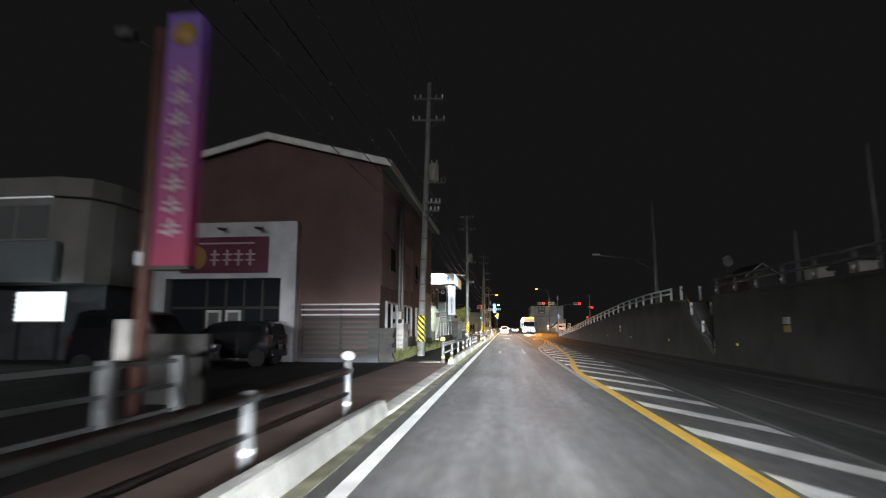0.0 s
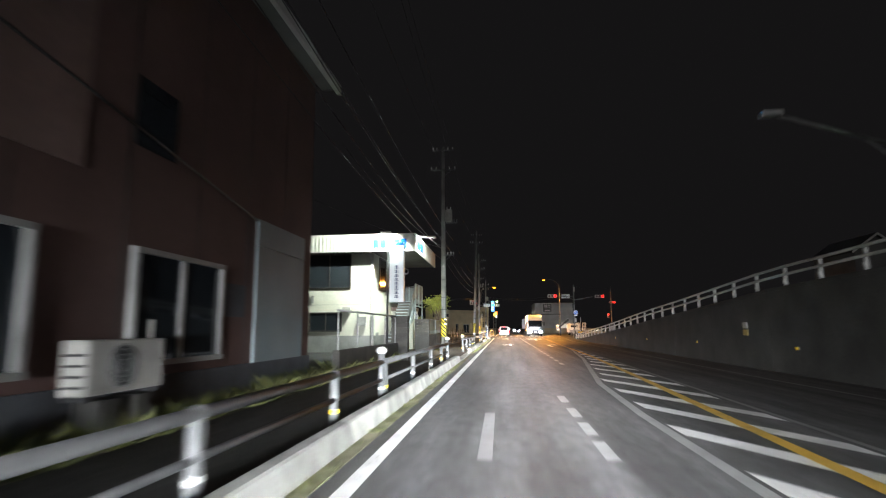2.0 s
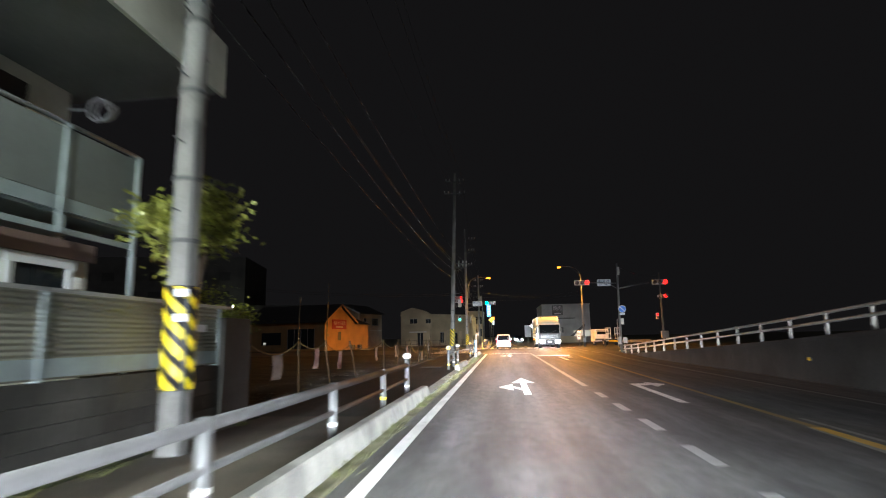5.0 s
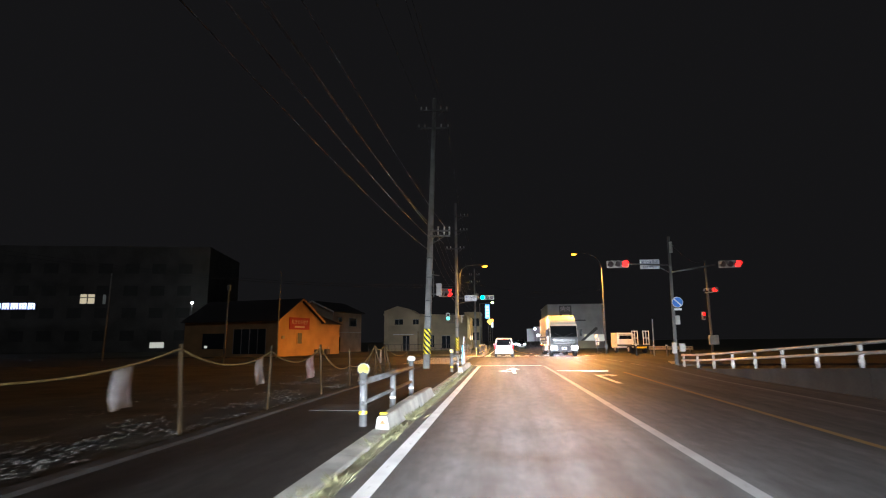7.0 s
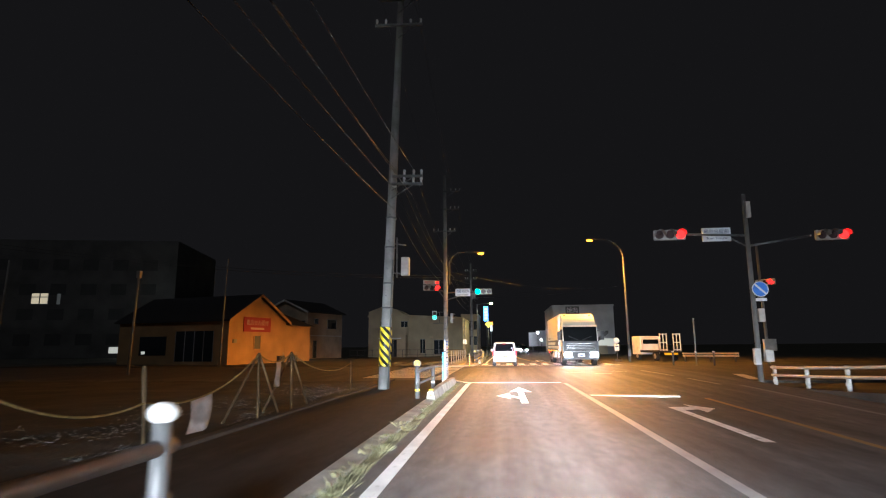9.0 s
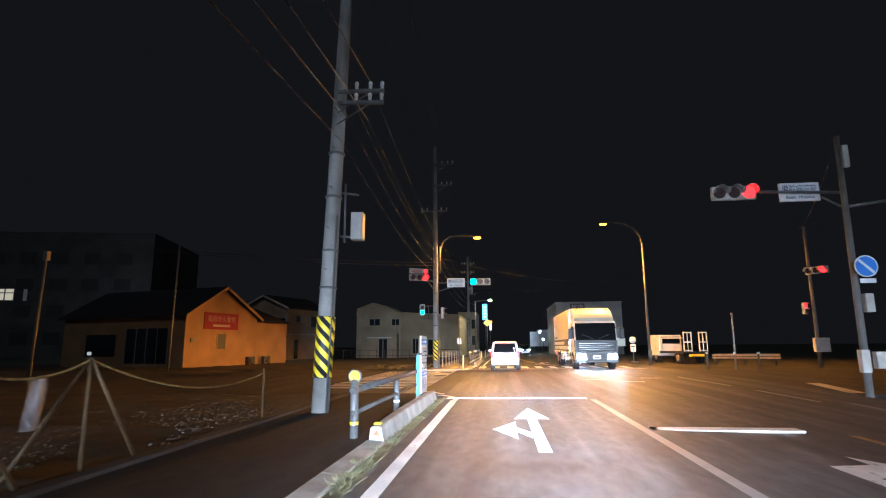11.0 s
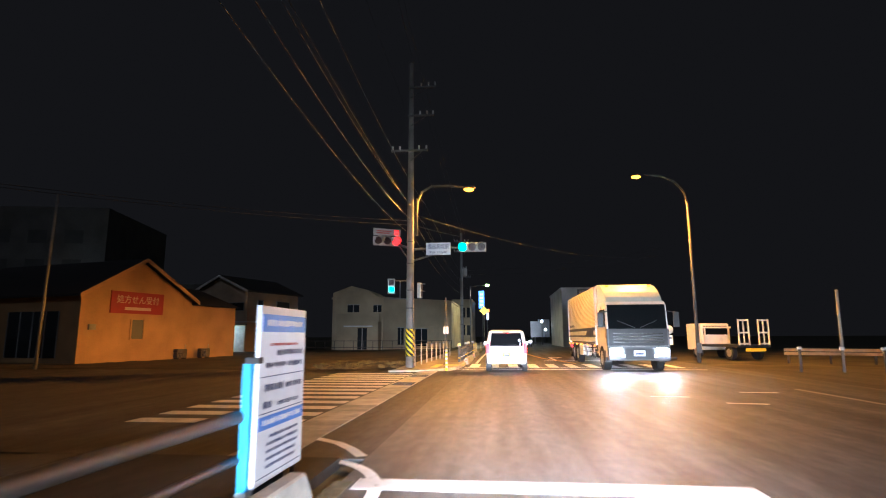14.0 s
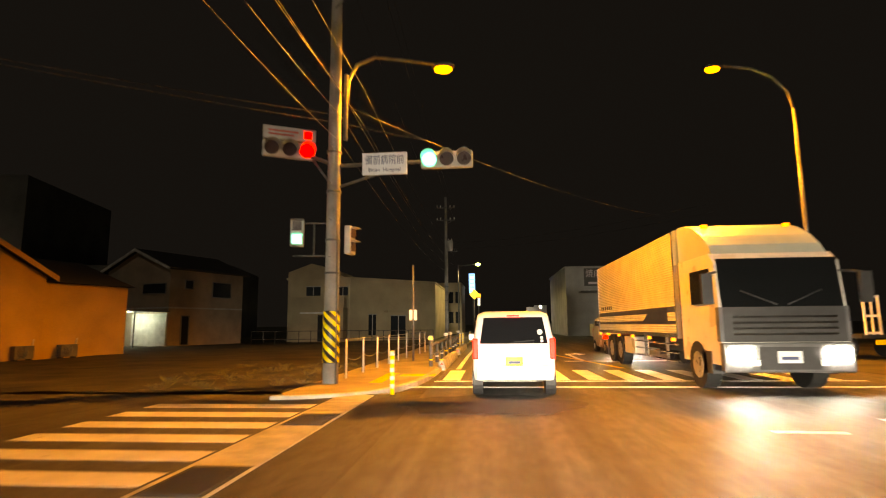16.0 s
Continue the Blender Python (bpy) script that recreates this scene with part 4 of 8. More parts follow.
p0 = utility_pole(-4.0, -9.0, 13.6, "concrete utility pole behind the start", None, [(12.7, -0.75, 0.75), (11.6, -0.8, 0.85)])

for z in (1.62, 1.92):
    boxpart("number_tag", M_SIGNWHITE, p2, 0.04, 0.22, -0.215, -0.2, z, z + 0.09)
p1.matrix_world = pose(-3.93, 25.7, 0, 0, 1.6, 0)
p3.matrix_world = pose(-3.9, 95.8, 0, 0, 2.0, 0)
# post added out of view to carry the shop fill lamp
LP = thing("yard_lamp", "unseen added lamp on a slim steel post behind the start", "street lamp", (-10.1, -30.2, 0), group="street lamps")
rodpart("post", M_GALV, LP, (0, 0, 0), (0, 0, 9.1), 0.06)
rodpart("arm", M_GALV, LP, (0, 0, 9.05), (0.5, 0.15, 9.15), 0.035)
boxpart("lamp_head", M_AC, LP, 0.35, 0.9, 0.05, 0.33, 9.1, 9.2, bevel=0.03)
boxpart("lamp_glass", G_WHITE, LP, 0.42, 0.83, 0.1, 0.28, 9.07, 9.099)
bx = thing("pole_box", "grey metal equipment box bracketed to a pole", "equipment box", (-3.30, 96.1, 3.75))
boxpart("casing", M_FRAME, bx, -0.10, 0.17, -0.13, 0.13, -0.04, 0.58, bevel=0.03)
rodpart("bracket", M_GALV, bx, (-0.35, -0.05, 1.05), (0.05, 0.0, 1.0), 0.025)
rodpart("bracket", M_GALV, bx, (-0.35, -0.05, 0.05), (0.05, 0.0, 0.02), 0.025)
rodpart("conduit", M_GALV, bx, (-0.24, -0.08, -0.1), (-0.24, -0.08, 1.25), 0.022)


def cable(name, a, b, sag, r=0.009, label="black overhead cable sagging between poles"):
    a, b = Vector(a), Vector(b)
    cu = bmesh.new()
    prev = None
    n = 16
    pts = []
    for i in range(n + 1):
        k = i / n
        p = a.lerp(b, k)
        p.z -= sag * 4 * k * (1 - k)
        pts.append(p)
    tube(cu, pts, r)
    return tagged(part(name, cu, M_WIRE, smooth=True), label, "overhead cable", "overhead cables")


spans = [((-4.0, -9.0), (-3.93, 25.7)), ((-3.93, 25.7), (-4.02, 60.4)), ((-4.02, 60.4), (-3.9, 95.8)), ((-3.9, 95.8), (-4.15, 118.2)), ((-4.15, 118.2), (-4.1, 152.0))]
zs_top = {-9.0: (12.9, 11.8), 25.7: (12.85, 11.75), 60.4: (13.85, 12.45), 95.8: (13.8, 12.8), 118.2: (13.1, 11.7), 152.0: (11.6, 10.5)}
LEAN = {25.7: 0.028, 95.8: 0.035}
for (xa, ya), (xb, yb) in spans:
    for dx, lvl in ((-0.65, 0), (0.65, 0), (0.75, 1)):
        cable("power_cable", (xa + dx + LEAN.get(ya, 0) * 12.5, ya - 0.16, zs_top[ya][lvl]), (xb + dx + LEAN.get(yb, 0) * 12.5, yb - 0.16, zs_top[yb][lvl]), 0.5, 0.006 if yb < 100 else 0.004)
    for dx, z, sag, r in ((0.15, 7.2, 0.55, 0.013), (0.7, 7.3, 0.5, 0.011), (0.2, 6.5, 0.6, 0.018), (0.68, 6.4, 0.45, 0.012), (0.12, 5.9, 0.55, 0.013)):
        cable("telephone_cable", (xa + dx + LEAN.get(ya, 0) * z, ya, z), (xb + dx + LEAN.get(yb, 0) * z, yb, z), sag, r * (0.8 if yb < 100 else 0.45))
cable("service_cable", (-3.9, 25.7, 7.2), (-9.0, 21.6, 8.3), 0.25)
cable("service_cable", (-3.9, 25.7, 6.9), (-8.0, 21.6, 8.2), 0.3)
cable("service_cable", (-4.0, 60.4, 6.9), (-5.0, 40, 7.2), 0.5)
cable("service_cable", (-4.0, 60.4, 6.8), (-12.0, 40, 8.8), 0.6)
cable("service_cable", (-4.1, 118.2, 6.6), (-30, 96, 7.0), 0.8)
cable("service_cable", (-4.1, 118.2, 6.4), (-30, 94, 6.7), 0.8)
cable("service_cable", (-4.0, 118.2, 6.9), (9.6, 136, 7.2), 0.5)
cable("service_cable", (-4.0, 118.2, 6.4), (-1.8, 117.9, 5.75), 0.03)
cable("service_cable", (9.65, 100.6, 7.1), (17.8, 118.6, 8.1), 0.4)
for dx in (-0.5, 0.0):
    cable("service_cable", (-3.5, 152, 8.4 + dx), (12, 136, 7.9 + dx), 0.4)

# ---- brown shop ----
B = thing("shop_building", "brown-clad gabled shop with white roof edge and white porch", "shop", (0, 0, 0))
bm = bmesh.new()
prism(bm, [(-14.9, 0), (-5.0, 0), (-5.0, 8.15), (-9.95, 9.4), (-14.9, 8.15)], "y", 21.7, 37.4)
part("wall", bm, M_BROWN, B)
for s, (xa, za, xb, zb) in enumerate(((-15.3, 8.12, -9.95, 9.5), (-9.95, 9.5, -4.62, 8.12))):
    bm = bmesh.new()
    prism(bm, [(xa, za), (xb, zb), (xb, zb + 0.14), (xa, za + 0.14)], "y", 21.35, 38.05)
    part("roof", bm, M_ROOF, B)
    bm = bmesh.new()
    prism(bm, [(xa, za - 0.12), (xb, zb - 0.12), (xb, zb + 0.16), (xa, za + 0.16)], "y", 21.25, 21.345)
    part("gable_trim", bm, M_TRIM, B, "white roof edge board")
boxpart("eave_trim", M_TRIM, B, -4.618, -4.5, 21.25, 38.1, 7.98, 8.24, label="white eaves gutter")
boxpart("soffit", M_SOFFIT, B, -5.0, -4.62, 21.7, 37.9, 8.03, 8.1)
# cladding joints
for i in range(1, 9):
    boxpart("cladding_joint", M_DARKFRAME, B, -4.998, -4.99, 21.7 + i * 1.74, 21.712 + i * 1.74, 0.7, 8.0)
# two paler panels paint the patches of light falling on this wall
boxpart("light_patch_panel", M_PINKPANEL, B, -5.0, -4.975, 21.78, 25.3, 3.1, 7.9, label="paler pinkish panel painting a patch of light on the cladding")
boxpart("light_patch_panel", M_PINKPANEL, B, -5.0, -4.975, 27.0, 29.6, 3.3, 5.6, label="paler pinkish panel painting a patch of light on the cladding")
boxpart("plinth", M_PLINTH, B, -5.0, -4.94, 21.7, 37.4, 0, 0.72, label="dark grey plinth")
# porch
boxpart("porch_pier", M_PORCH, B, -9.05, -8.42, 21.25, 21.7, 0.03, 5.75)
boxpart("porch_pier", M_PORCH, B, -14.7, -14.06, 21.25, 21.7, 0.03, 5.75)
boxpart("porch_beam", M_PORCH, B, -14.06, -9.05, 21.25, 21.7, 3.4, 5.75)
boxpart("shop_glass", M_GLASS, B, -14.05, -9.06, 21.62, 21.69, 0.3, 3.39, label="dark storefront glass")
for xx in (-14.0, -12.4, -11.55, -10.75, -9.95, -9.12):
    boxpart("mullion", M_DARKFRAME, B, xx - 0.04, xx + 0.04, 21.56, 21.62, 0.05, 3.38)
boxpart("transom", M_DARKFRAME, B, -14.05, -9.06, 21.56, 21.615, 2.15, 2.25)
for xx in (-12.0, -11.15):
    boxpart("shop_door", M_TRIM, B, xx - 0.33, xx + 0.33, 21.5, 21.555, 0.1, 2.1, label="white-framed glass shop door")
    boxpart("door_glass", M_GLASSW, B, xx - 0.23, xx + 0.23, 21.48, 21.498, 0.5, 2.0)
sg = boxpart("fascia_sign", M_SIGNRED, B, -13.4, -9.62, 21.15, 21.25, 3.62, 5.12, label="crimson fascia sign with a round gold emblem")
bm = bmesh.new()
rod(bm, (-12.75, 21.15, 4.25), (-12.75, 21.12, 4.25), 0.5, seg=28)
part("emblem", bm, M_GOLD, sg)
for i, xx in enumerate((-11.9, -11.35, -10.85, -10.35)):
    bm = bmesh.new()
    box(bm, xx - 0.2, xx + 0.2, 21.125, 21.15, 4.35, 4.42)
    box(bm, xx - 0.2, xx + 0.2, 21.125, 21.15, 4.12, 4.18)
    box(bm, xx - 0.05, xx + 0.03, 21.125, 21.15, 3.92, 4.58)
    part("sign_bar", bm, M_LETTER, sg)
boxpart("sign_bar", M_LETTER, sg, -12.6, -10.2, 21.13, 21.15, 4.82, 4.88)
for xx in (-13.0, -11.5, -9.9):
    bm = bmesh.new()
    rod(bm, (xx, 21.25, 5.5), (xx + 0.1, 20.75, 5.42), 0.02)
    rod(bm, (xx - 0.12, 20.75, 5.42), (xx + 0.2, 20.70, 5.34), 0.05, 0.07)
    part("sign_lamp", bm, M_PLASTIC, B, "small dark arm lamp over the sign")
# side windows and doors
def sash(parent, x, y0, y1, z0, z1, out=1, frame=None, mid=True):
    f = frame or M_FRAME
    w = boxpart("window", M_GLASS, parent, x, x + 0.03 * out, y0, y1, z0, z1)
    t = 0.075
    boxpart("window_frame", f, w, x, x + 0.10 * out, y0 - t, y1 + t, z1, z1 + t)
    boxpart("window_sill", f, w, x, x + 0.13 * out, y0 - t, y1 + t, z0 - 0.08, z0)
    boxpart("window_frame", f, w, x, x + 0.10 * out, y0 - t, y0, z0, z1)
    boxpart("window_frame", f, w, x, x + 0.10 * out, y1, y1 + t, z0, z1)
    if mid:
        ym = (y0 + y1) / 2
        boxpart("mullion", f, w, x, x + 0.07 * out, ym - 0.05, ym + 0.05, z0, z1)
    return w


sash(B, -4.998, 22.75, 25.0, 0.95, 2.42)
sash(B, -4.998, 26.6, 28.9, 0.95, 2.42)
sash(B, -4.998, 30.65, 32.85, 0.95, 2.42)
boxpart("panel_board", M_PANEL, B, -5.0, -4.93, 34.25, 36.8, 0.72, 3.05, label="pale blank panel on the wall")
boxpart("panel_board", M_PANEL, B, -5.0, -4.93, 34.25, 36.8, 3.065, 3.6, label="pale blank panel on the wall")
boxpart("notice_plate", M_PLINTH, B, -5.0, -4.97, 33.1, 33.85, 1.6, 2.2)
boxpart("upper_window", M_GLASS, B, -4.975, -4.96, 23.6, 24.6, 3.9, 4.9)
boxpart("upper_window", M_GLASS, B, -5.0, -4.98, 30.5, 31.4, 3.9, 4.9)
for yy in (25.3, 26.0):
    rodpart("downpipe", M_FRAME, B, (-4.9, yy, 2.1), (-4.9, yy, 7.9), 0.055)
boxpart("meter_box", M_AC, B, -4.95, -4.75, 25.1, 25.75, 1.77, 2.12, bevel=0.02)
boxpart("meter_box", M_AC, B, -4.95, -4.7, 25.35, 26.45, 1.3, 1.58, bevel=0.02)
rodpart("wall_cable", M_WIRE, B, (-4.97, 22.2, 5.4), (-4.97, 36.0, 3.3), 0.02)

lv = thing("louver_fence", "weathered horizontal slat fence with pale upper slats", "slat fence", (-8.1, 21.2, 0.1))
for i in range(11):
    z = 0.12 + i * 0.205
    boxpart("slat", M_PORCH if i > 7 else M_LOUVER, lv, 0, 3.2, -0.03, 0.02, z, z + (0.06 if i > 7 else 0.12))
for xx in (0.03, 1.6, 3.14):
    boxpart("post", M_LOUVER, lv, xx - 0.035, xx + 0.035, 0.021, 0.09, -0.1, 2.25)
boxpart("base_board", M_PLINTH, lv, 0, 3.2, -0.05, 0.08, -0.1, 0.1)
bw = thing("block_pillar", "low weathered concrete block pillar beside the fence", "pillar", (-5.38, 21.3, 0))
for j in range(7):
    for i in range(3):
        x0 = i * 0.4 - (0.2 if j % 2 else 0)
        boxpart("block", M_BLOCK, bw, max(0, x0) + 0.004, min(1.08, x0 + 0.4) - 0.004, 0, 0.19, j * 0.195 + 0.003, j * 0.195 + 0.192)


def ac_unit(x, y, z, w=0.8, turn=90, label="pale outdoor air conditioner unit with round fan grille", h=0.62):
    a = thing("air_conditioner", label, "air conditioner", (x, y, z), turn, "air conditioners")
    boxpart("casing", M_AC if "pale" in label else M_ACDARK, a, -w / 2, w / 2, -0.16, 0.16, 0.06, h, bevel=0.02)
    for k in range(4):
        boxpart("side_louver", M_PLASTIC, a, -w / 2 - 0.006, -w / 2, -0.13, 0.13, 0.14 + k * (h - 0.2) / 4, 0.14 + k * (h - 0.2) / 4 + 0.03)
    bm = bmesh.new()
    for r in (0.07, 0.13, 0.19, 0.24):
        for k in range(20):
            a0, a1 = 2 * math.pi * k / 20, 2 * math.pi * (k + 1) / 20
            rod(bm, (-0.1 + r * math.cos(a0), -0.172, h * 0.55 + r * math.sin(a0)), (-0.1 + r * math.cos(a1), -0.172, h * 0.55 + r * math.sin(a1)), 0.006, seg=4)
    part("grille", bm, M_FRAME, a)
    rodpart("fan_recess", M_PLASTIC, a, (-0.1, -0.161, h * 0.55), (-0.1, -0.166, h * 0.55), 0.25, seg=24)
    boxpart("foot", M_PLASTIC, a, -w / 2 + 0.05, -w / 2 + 0.13, -0.16, 0.16, 0, 0.06)
    boxpart("foot", M_PLASTIC, a, w / 2 - 0.13, w / 2 - 0.05, -0.16, 0.16, 0, 0.06)
    rodpart("pipe", M_AC, a, (w / 2, 0.05, 0.2), (w / 2 + 0.12, 0.12, 0.9), 0.03)
    return a


for (xx, yy, zz, ww, hh) in ((-4.6, 24.55, 0.25, 1.2, 1.06), (-4.6, 29.95, 0.6, 1.3, 0.66)):
    sp = thing("block_stand", "concrete blocks under an outdoor unit", "concrete blocks", (xx, yy, 0), group="block stands")
    for k in (-0.28, 0.28):
        boxpart("block", M_BLOCK, sp, -0.18, 0.18, k - 0.14, k + 0.14, 0.03, zz)
    ac_unit(xx, yy, zz, ww, h=hh)


def weeds(name, y0, y1, x0, x1, n, h, material, label, z=0.05, seed=1):
    """Thin blades in uneven tufts."""
    rng = random.Random(seed)
    verts, faces = [], []
    tufts = [(rng.uniform(x0, x1), rng.uniform(y0, y1), rng.uniform(0.25, 1.3) ** 2) for _ in range(max(3, n // 14))]
    for _ in range(n * 4):
        tx, ty, size = rng.choice(tufts)
        x, y = tx + rng.gauss(0, 0.04), ty + rng.gauss(0, 0.07)
        a, hh, w = rng.uniform(0, 6.28), h * size * rng.uniform(0.4, 1.2), min(0.05 * h, rng.uniform(0.001, 0.003))
        lx, ly = (x - tx) * 12 * hh + rng.uniform(-0.3, 0.3) * hh, (y - ty) * 7 * hh + rng.uniform(-0.3, 0.3) * hh
        b = len(verts)
        verts += [(x - w * math.cos(a), y - w * math.sin(a), z), (x + w * math.cos(a), y + w * math.sin(a), z), (x + lx * 0.5 + w * 0.6, y + ly * 0.5, z + hh * 0.65), (x + lx, y + ly, z + hh)]
        faces += [(b, b + 1, b + 2), (b, b + 2, b + 3)]
    me = bpy.data.meshes.new(name)
    me.from_pydata(verts, [], faces)
    me.materials.append(material)
    return tagged(new(name, me), label, "weeds", kind="stuff")


weeds("weeds", 21.8, 25.3, -4.7, -4.25, 1500, 0.30, M_WEED, "yellow-green weeds along the shop wall", 0.05, 1)
weeds("weeds", 26.0, 45.5, -4.85, -4.3, 3600, 0.26, M_WEED, "yellow-green weeds along the shop wall", 0.05, 2)
weeds("kerb_weeds", 20.9, 46.0, -1.84, -1.72, 1800, 0.035, M_WEED, "low moss and weeds in the gutter", 0.005, 3)
weeds("kerb_weeds", 54, 68, -1.84, -1.72, 1500, 0.045, M_WEED, "low moss and weeds in the gutter", 0.005, 4)
weeds("kerb_weeds", 68, 92, -1.84, -1.70, 4200, 0.06, M_DRY, "dry grass tufts in the gutter", 0.005, 5)
weeds("kerb_weeds", 92, 99, -1.84, -1.72, 1500, 0.035, M_DRY, "dry grass tufts in the gutter", 0.005, 6)
weeds("lot_weeds", 64, 100, -9.5, -4.7, 5000, 0.022, M_DRY, "thin dry weeds over the vacant lot", 0.02, 7)
weeds("lot_weeds", 117, 124, -9, -4.8, 1500, 0.10, M_DRY, "thin dry weeds beside the signal pole", 0.02, 8)
weeds("pavement_weeds", 57, 63, -4.35, -4.1, 300, 0.1, M_WEED, "weeds at the foot of the block wall", 0.05, 9)

# gravel stones on the lot
rng = random.Random(11)
verts, faces = [], []
for _ in range(15000):
    x, y, r = -4.72 - abs(rng.gauss(0, 1.7)), rng.uniform(64, 99.8), 0.006 + 0.03 * rng.random() ** 4
    if noise.noise((x * 0.8, y * 0.5, 3)) < -0.05 + 0.1 * rng.random():
        continue
    b = len(verts)
    a0 = rng.uniform(0, 6.28)
    for k in range(5):
        q = r * rng.uniform(0.7, 1.3)
        verts.append((x + q * math.cos(a0 + k * 1.257), y + q * math.sin(a0 + k * 1.257), 0.028 + r * rng.uniform(0.0, 0.35)))
    verts += [(x + r * rng.uniform(-0.3, 0.3), y + r * rng.uniform(-0.3, 0.3), 0.03 + r * rng.uniform(0.5, 0.8))]
    faces += [(b + k, b + (k + 1) % 5, b + 5) for k in range(5)]
me = bpy.data.meshes.new("gravel")
me.from_pydata(verts, [], faces)
me.materials.append(M_STONE)
tagged(new("gravel", me), "loose pale gravel stones on the vacant lot", "gravel", kind="stuff")

# ---- forecourt of the shop ----
ps = thing("pole_sign", "tall purple to crimson box sign on a brown steel pole", "pole sign", (-4.95, 7.5, 0))
rodpart("pole", mat("rust_brown_steel", (0.10, 0.045, 0.035), 0.6, 0.3, 3, 30, 0.2), ps, (-0.42, 0.1, 0), (-0.42, 0.1, 6.1), 0.11, seg=14)
msign = bpy.data.materials.new("purple_sign_face")
msign.use_nodes = True
tt = msign.node_tree
tc, sep, rmp = tt.nodes.new("ShaderNodeTexCoord"), tt.nodes.new("ShaderNodeSeparateXYZ"), tt.nodes.new("ShaderNodeValToRGB")
tt.links.new(tc.outputs["Generated"], sep.inputs["Vector"])
tt.links.new(sep.outputs["Z"], rmp.inputs["Fac"])
rmp.color_ramp.elements[0].color, rmp.color_ramp.elements[1].color = (0.26, 0.03, 0.07, 1), (0.09, 0.05, 0.22, 1)
bs = tt.nodes["Principled BSDF"]
tt.links.new(rmp.outputs["Color"], bs.inputs["Base Color"])
tt.links.new(rmp.outputs["Color"], bs.inputs["Emission Color"])
bs.inputs["Emission Strength"].default_value = 0.04
boxpart("sign_box", msign, ps, -0.2, 0.36, -0.12, 0.12, 2.28, 6.25, label="purple fading to crimson sign face")
rodpart("emblem", M_GOLD, ps, (0.08, -0.125, 5.9), (0.08, -0.14, 5.9), 0.2, seg=24)
for i in range(8):
    bm = bmesh.new()
    z = 2.75 + i * 0.34
    box(bm, -0.08, 0.24, -0.14, -0.121, z, z + 0.05)
    box(bm, -0.05, 0.21, -0.14, -0.121, z + 0.1, z + 0.14)
    box(bm, 0.055, 0.105, -0.14, -0.121, z - 0.05, z + 0.22)
    part("sign_bar", bm, M_LETTER, ps)
bm = bmesh.new()
rod(bm, (-0.42, 0.0, 5.7), (-0.7, -0.3, 5.85), 0.02)
box(bm, -0.85, -0.6, -0.42, -0.25, 5.75, 5.9)
part("flood_lamp", bm, M_PLASTIC, ps)
boxpart("notice_plate", M_SIGNWHITE, ps, -0.50, -0.42, -0.03, 0.0, 2.3, 2.5)
boxpart("meter_box", M_AC, ps, -0.65, -0.42, -0.15, 0.0, 0.9, 1.5, bevel=0.02)
boxpart("frame", M_DARKFRAME, ps, -0.22, 0.38, -0.11, 0.11, 2.22, 2.28)

# white fence in a dark steel colour that stands for its shade
wf = thing("low_white_fence", "low white square-post fence in darkened steel colour at the yard edge", "fence", (-4.85, 2.0, 0))
for yy in (0.0, 2.2, 4.3, 5.8):
    boxpart("post", M_GALV, wf, -0.09, 0.09, yy - 0.09, yy + 0.09, 0.0, 0.98, bevel=0.01)
for z in (0.9, 0.55, 0.2):
    boxpart("rail", M_GALV, wf, -0.02, 0.02, 0, 5.8, z - 0.03, z + 0.03)
cb = thing("concrete_stub_wall", "short wall of darkened concrete beside the pole sign", "low wall", (-5.6, 9.4, 0.02))
boxpart("wall", M_DARKCONC, cb, -0.9, 0.3, -0.1, 0.1, 0, 1.25, bevel=0.02)

# house in the west with a lit panel
H = thing("side_house", "pale two-storey house with a flat roof and a lit panel", "house", (0, 0, 0))
bm = bmesh.new()
prism(bm, [(-32, 20.0), (-18.3, 20.0), (-17.2, 20.5), (-16.8, 21.5), (-16.8, 34), (-32, 34)], "z", 3.2, 6.7)
part("upper_wall", bm, M_GREYW, H)
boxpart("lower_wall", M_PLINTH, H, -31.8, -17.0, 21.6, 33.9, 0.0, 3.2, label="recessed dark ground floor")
bm = bmesh.new()
prism(bm, [(-32.2, 19.8), (-18.2, 19.8), (-17.0, 20.3), (-16.6, 21.5), (-16.6, 34.2), (-32.2, 34.2)], "z", 6.76, 7.55)
part("parapet", bm, M_GREYW, H)
boxpart("eave_light", G_EAVE, H, -31.5, -18.4, 19.86, 19.9, 6.70, 6.755, label="thin lit strip under the parapet")
for k in range(4):
    w_ = boxpart("window", M_GLASSW, H, -31.0 + k * 3.2, -28.2 + k * 3.2, 19.96, 19.995, 5.0, 6.4)
    boxpart("window_frame", M_FRAME, w_, -31.08 + k * 3.2, -28.12 + k * 3.2, 19.93, 19.995, 4.92, 5.0)
    boxpart("mullion", M_FRAME, w_, -29.64 + k * 3.2, -29.58 + k * 3.2, 19.93, 19.96, 5.0, 6.4)
boxpart("balcony", M_PANEL, H, -21.2, -17.9, 19.7, 19.995, 3.2, 4.85, label="pale balcony panel")
lp = thing("lit_signboard", "glowing white signboard on posts before the house", "signboard", (-18.0, 19.4, 0))
boxpart("panel", G_PANEL, lp, -1.0, 1.0, -0.05, 0.05, 1.63, 2.77, label="glowing white panel")
boxpart("panel_frame", M_FRAME, lp, -1.05, 1.05, -0.04, 0.06, 1.57, 1.63)
for k in range(6):
    boxpart("side_slat", M_FRAME, lp, -1.12, -1.05, -0.06, 0.06, 1.65 + k * 0.19, 1.74 + k * 0.19)
boxpart("post", M_PLASTIC, lp, -0.9, -0.8, -0.03, 0.03, 0.03, 1.57)
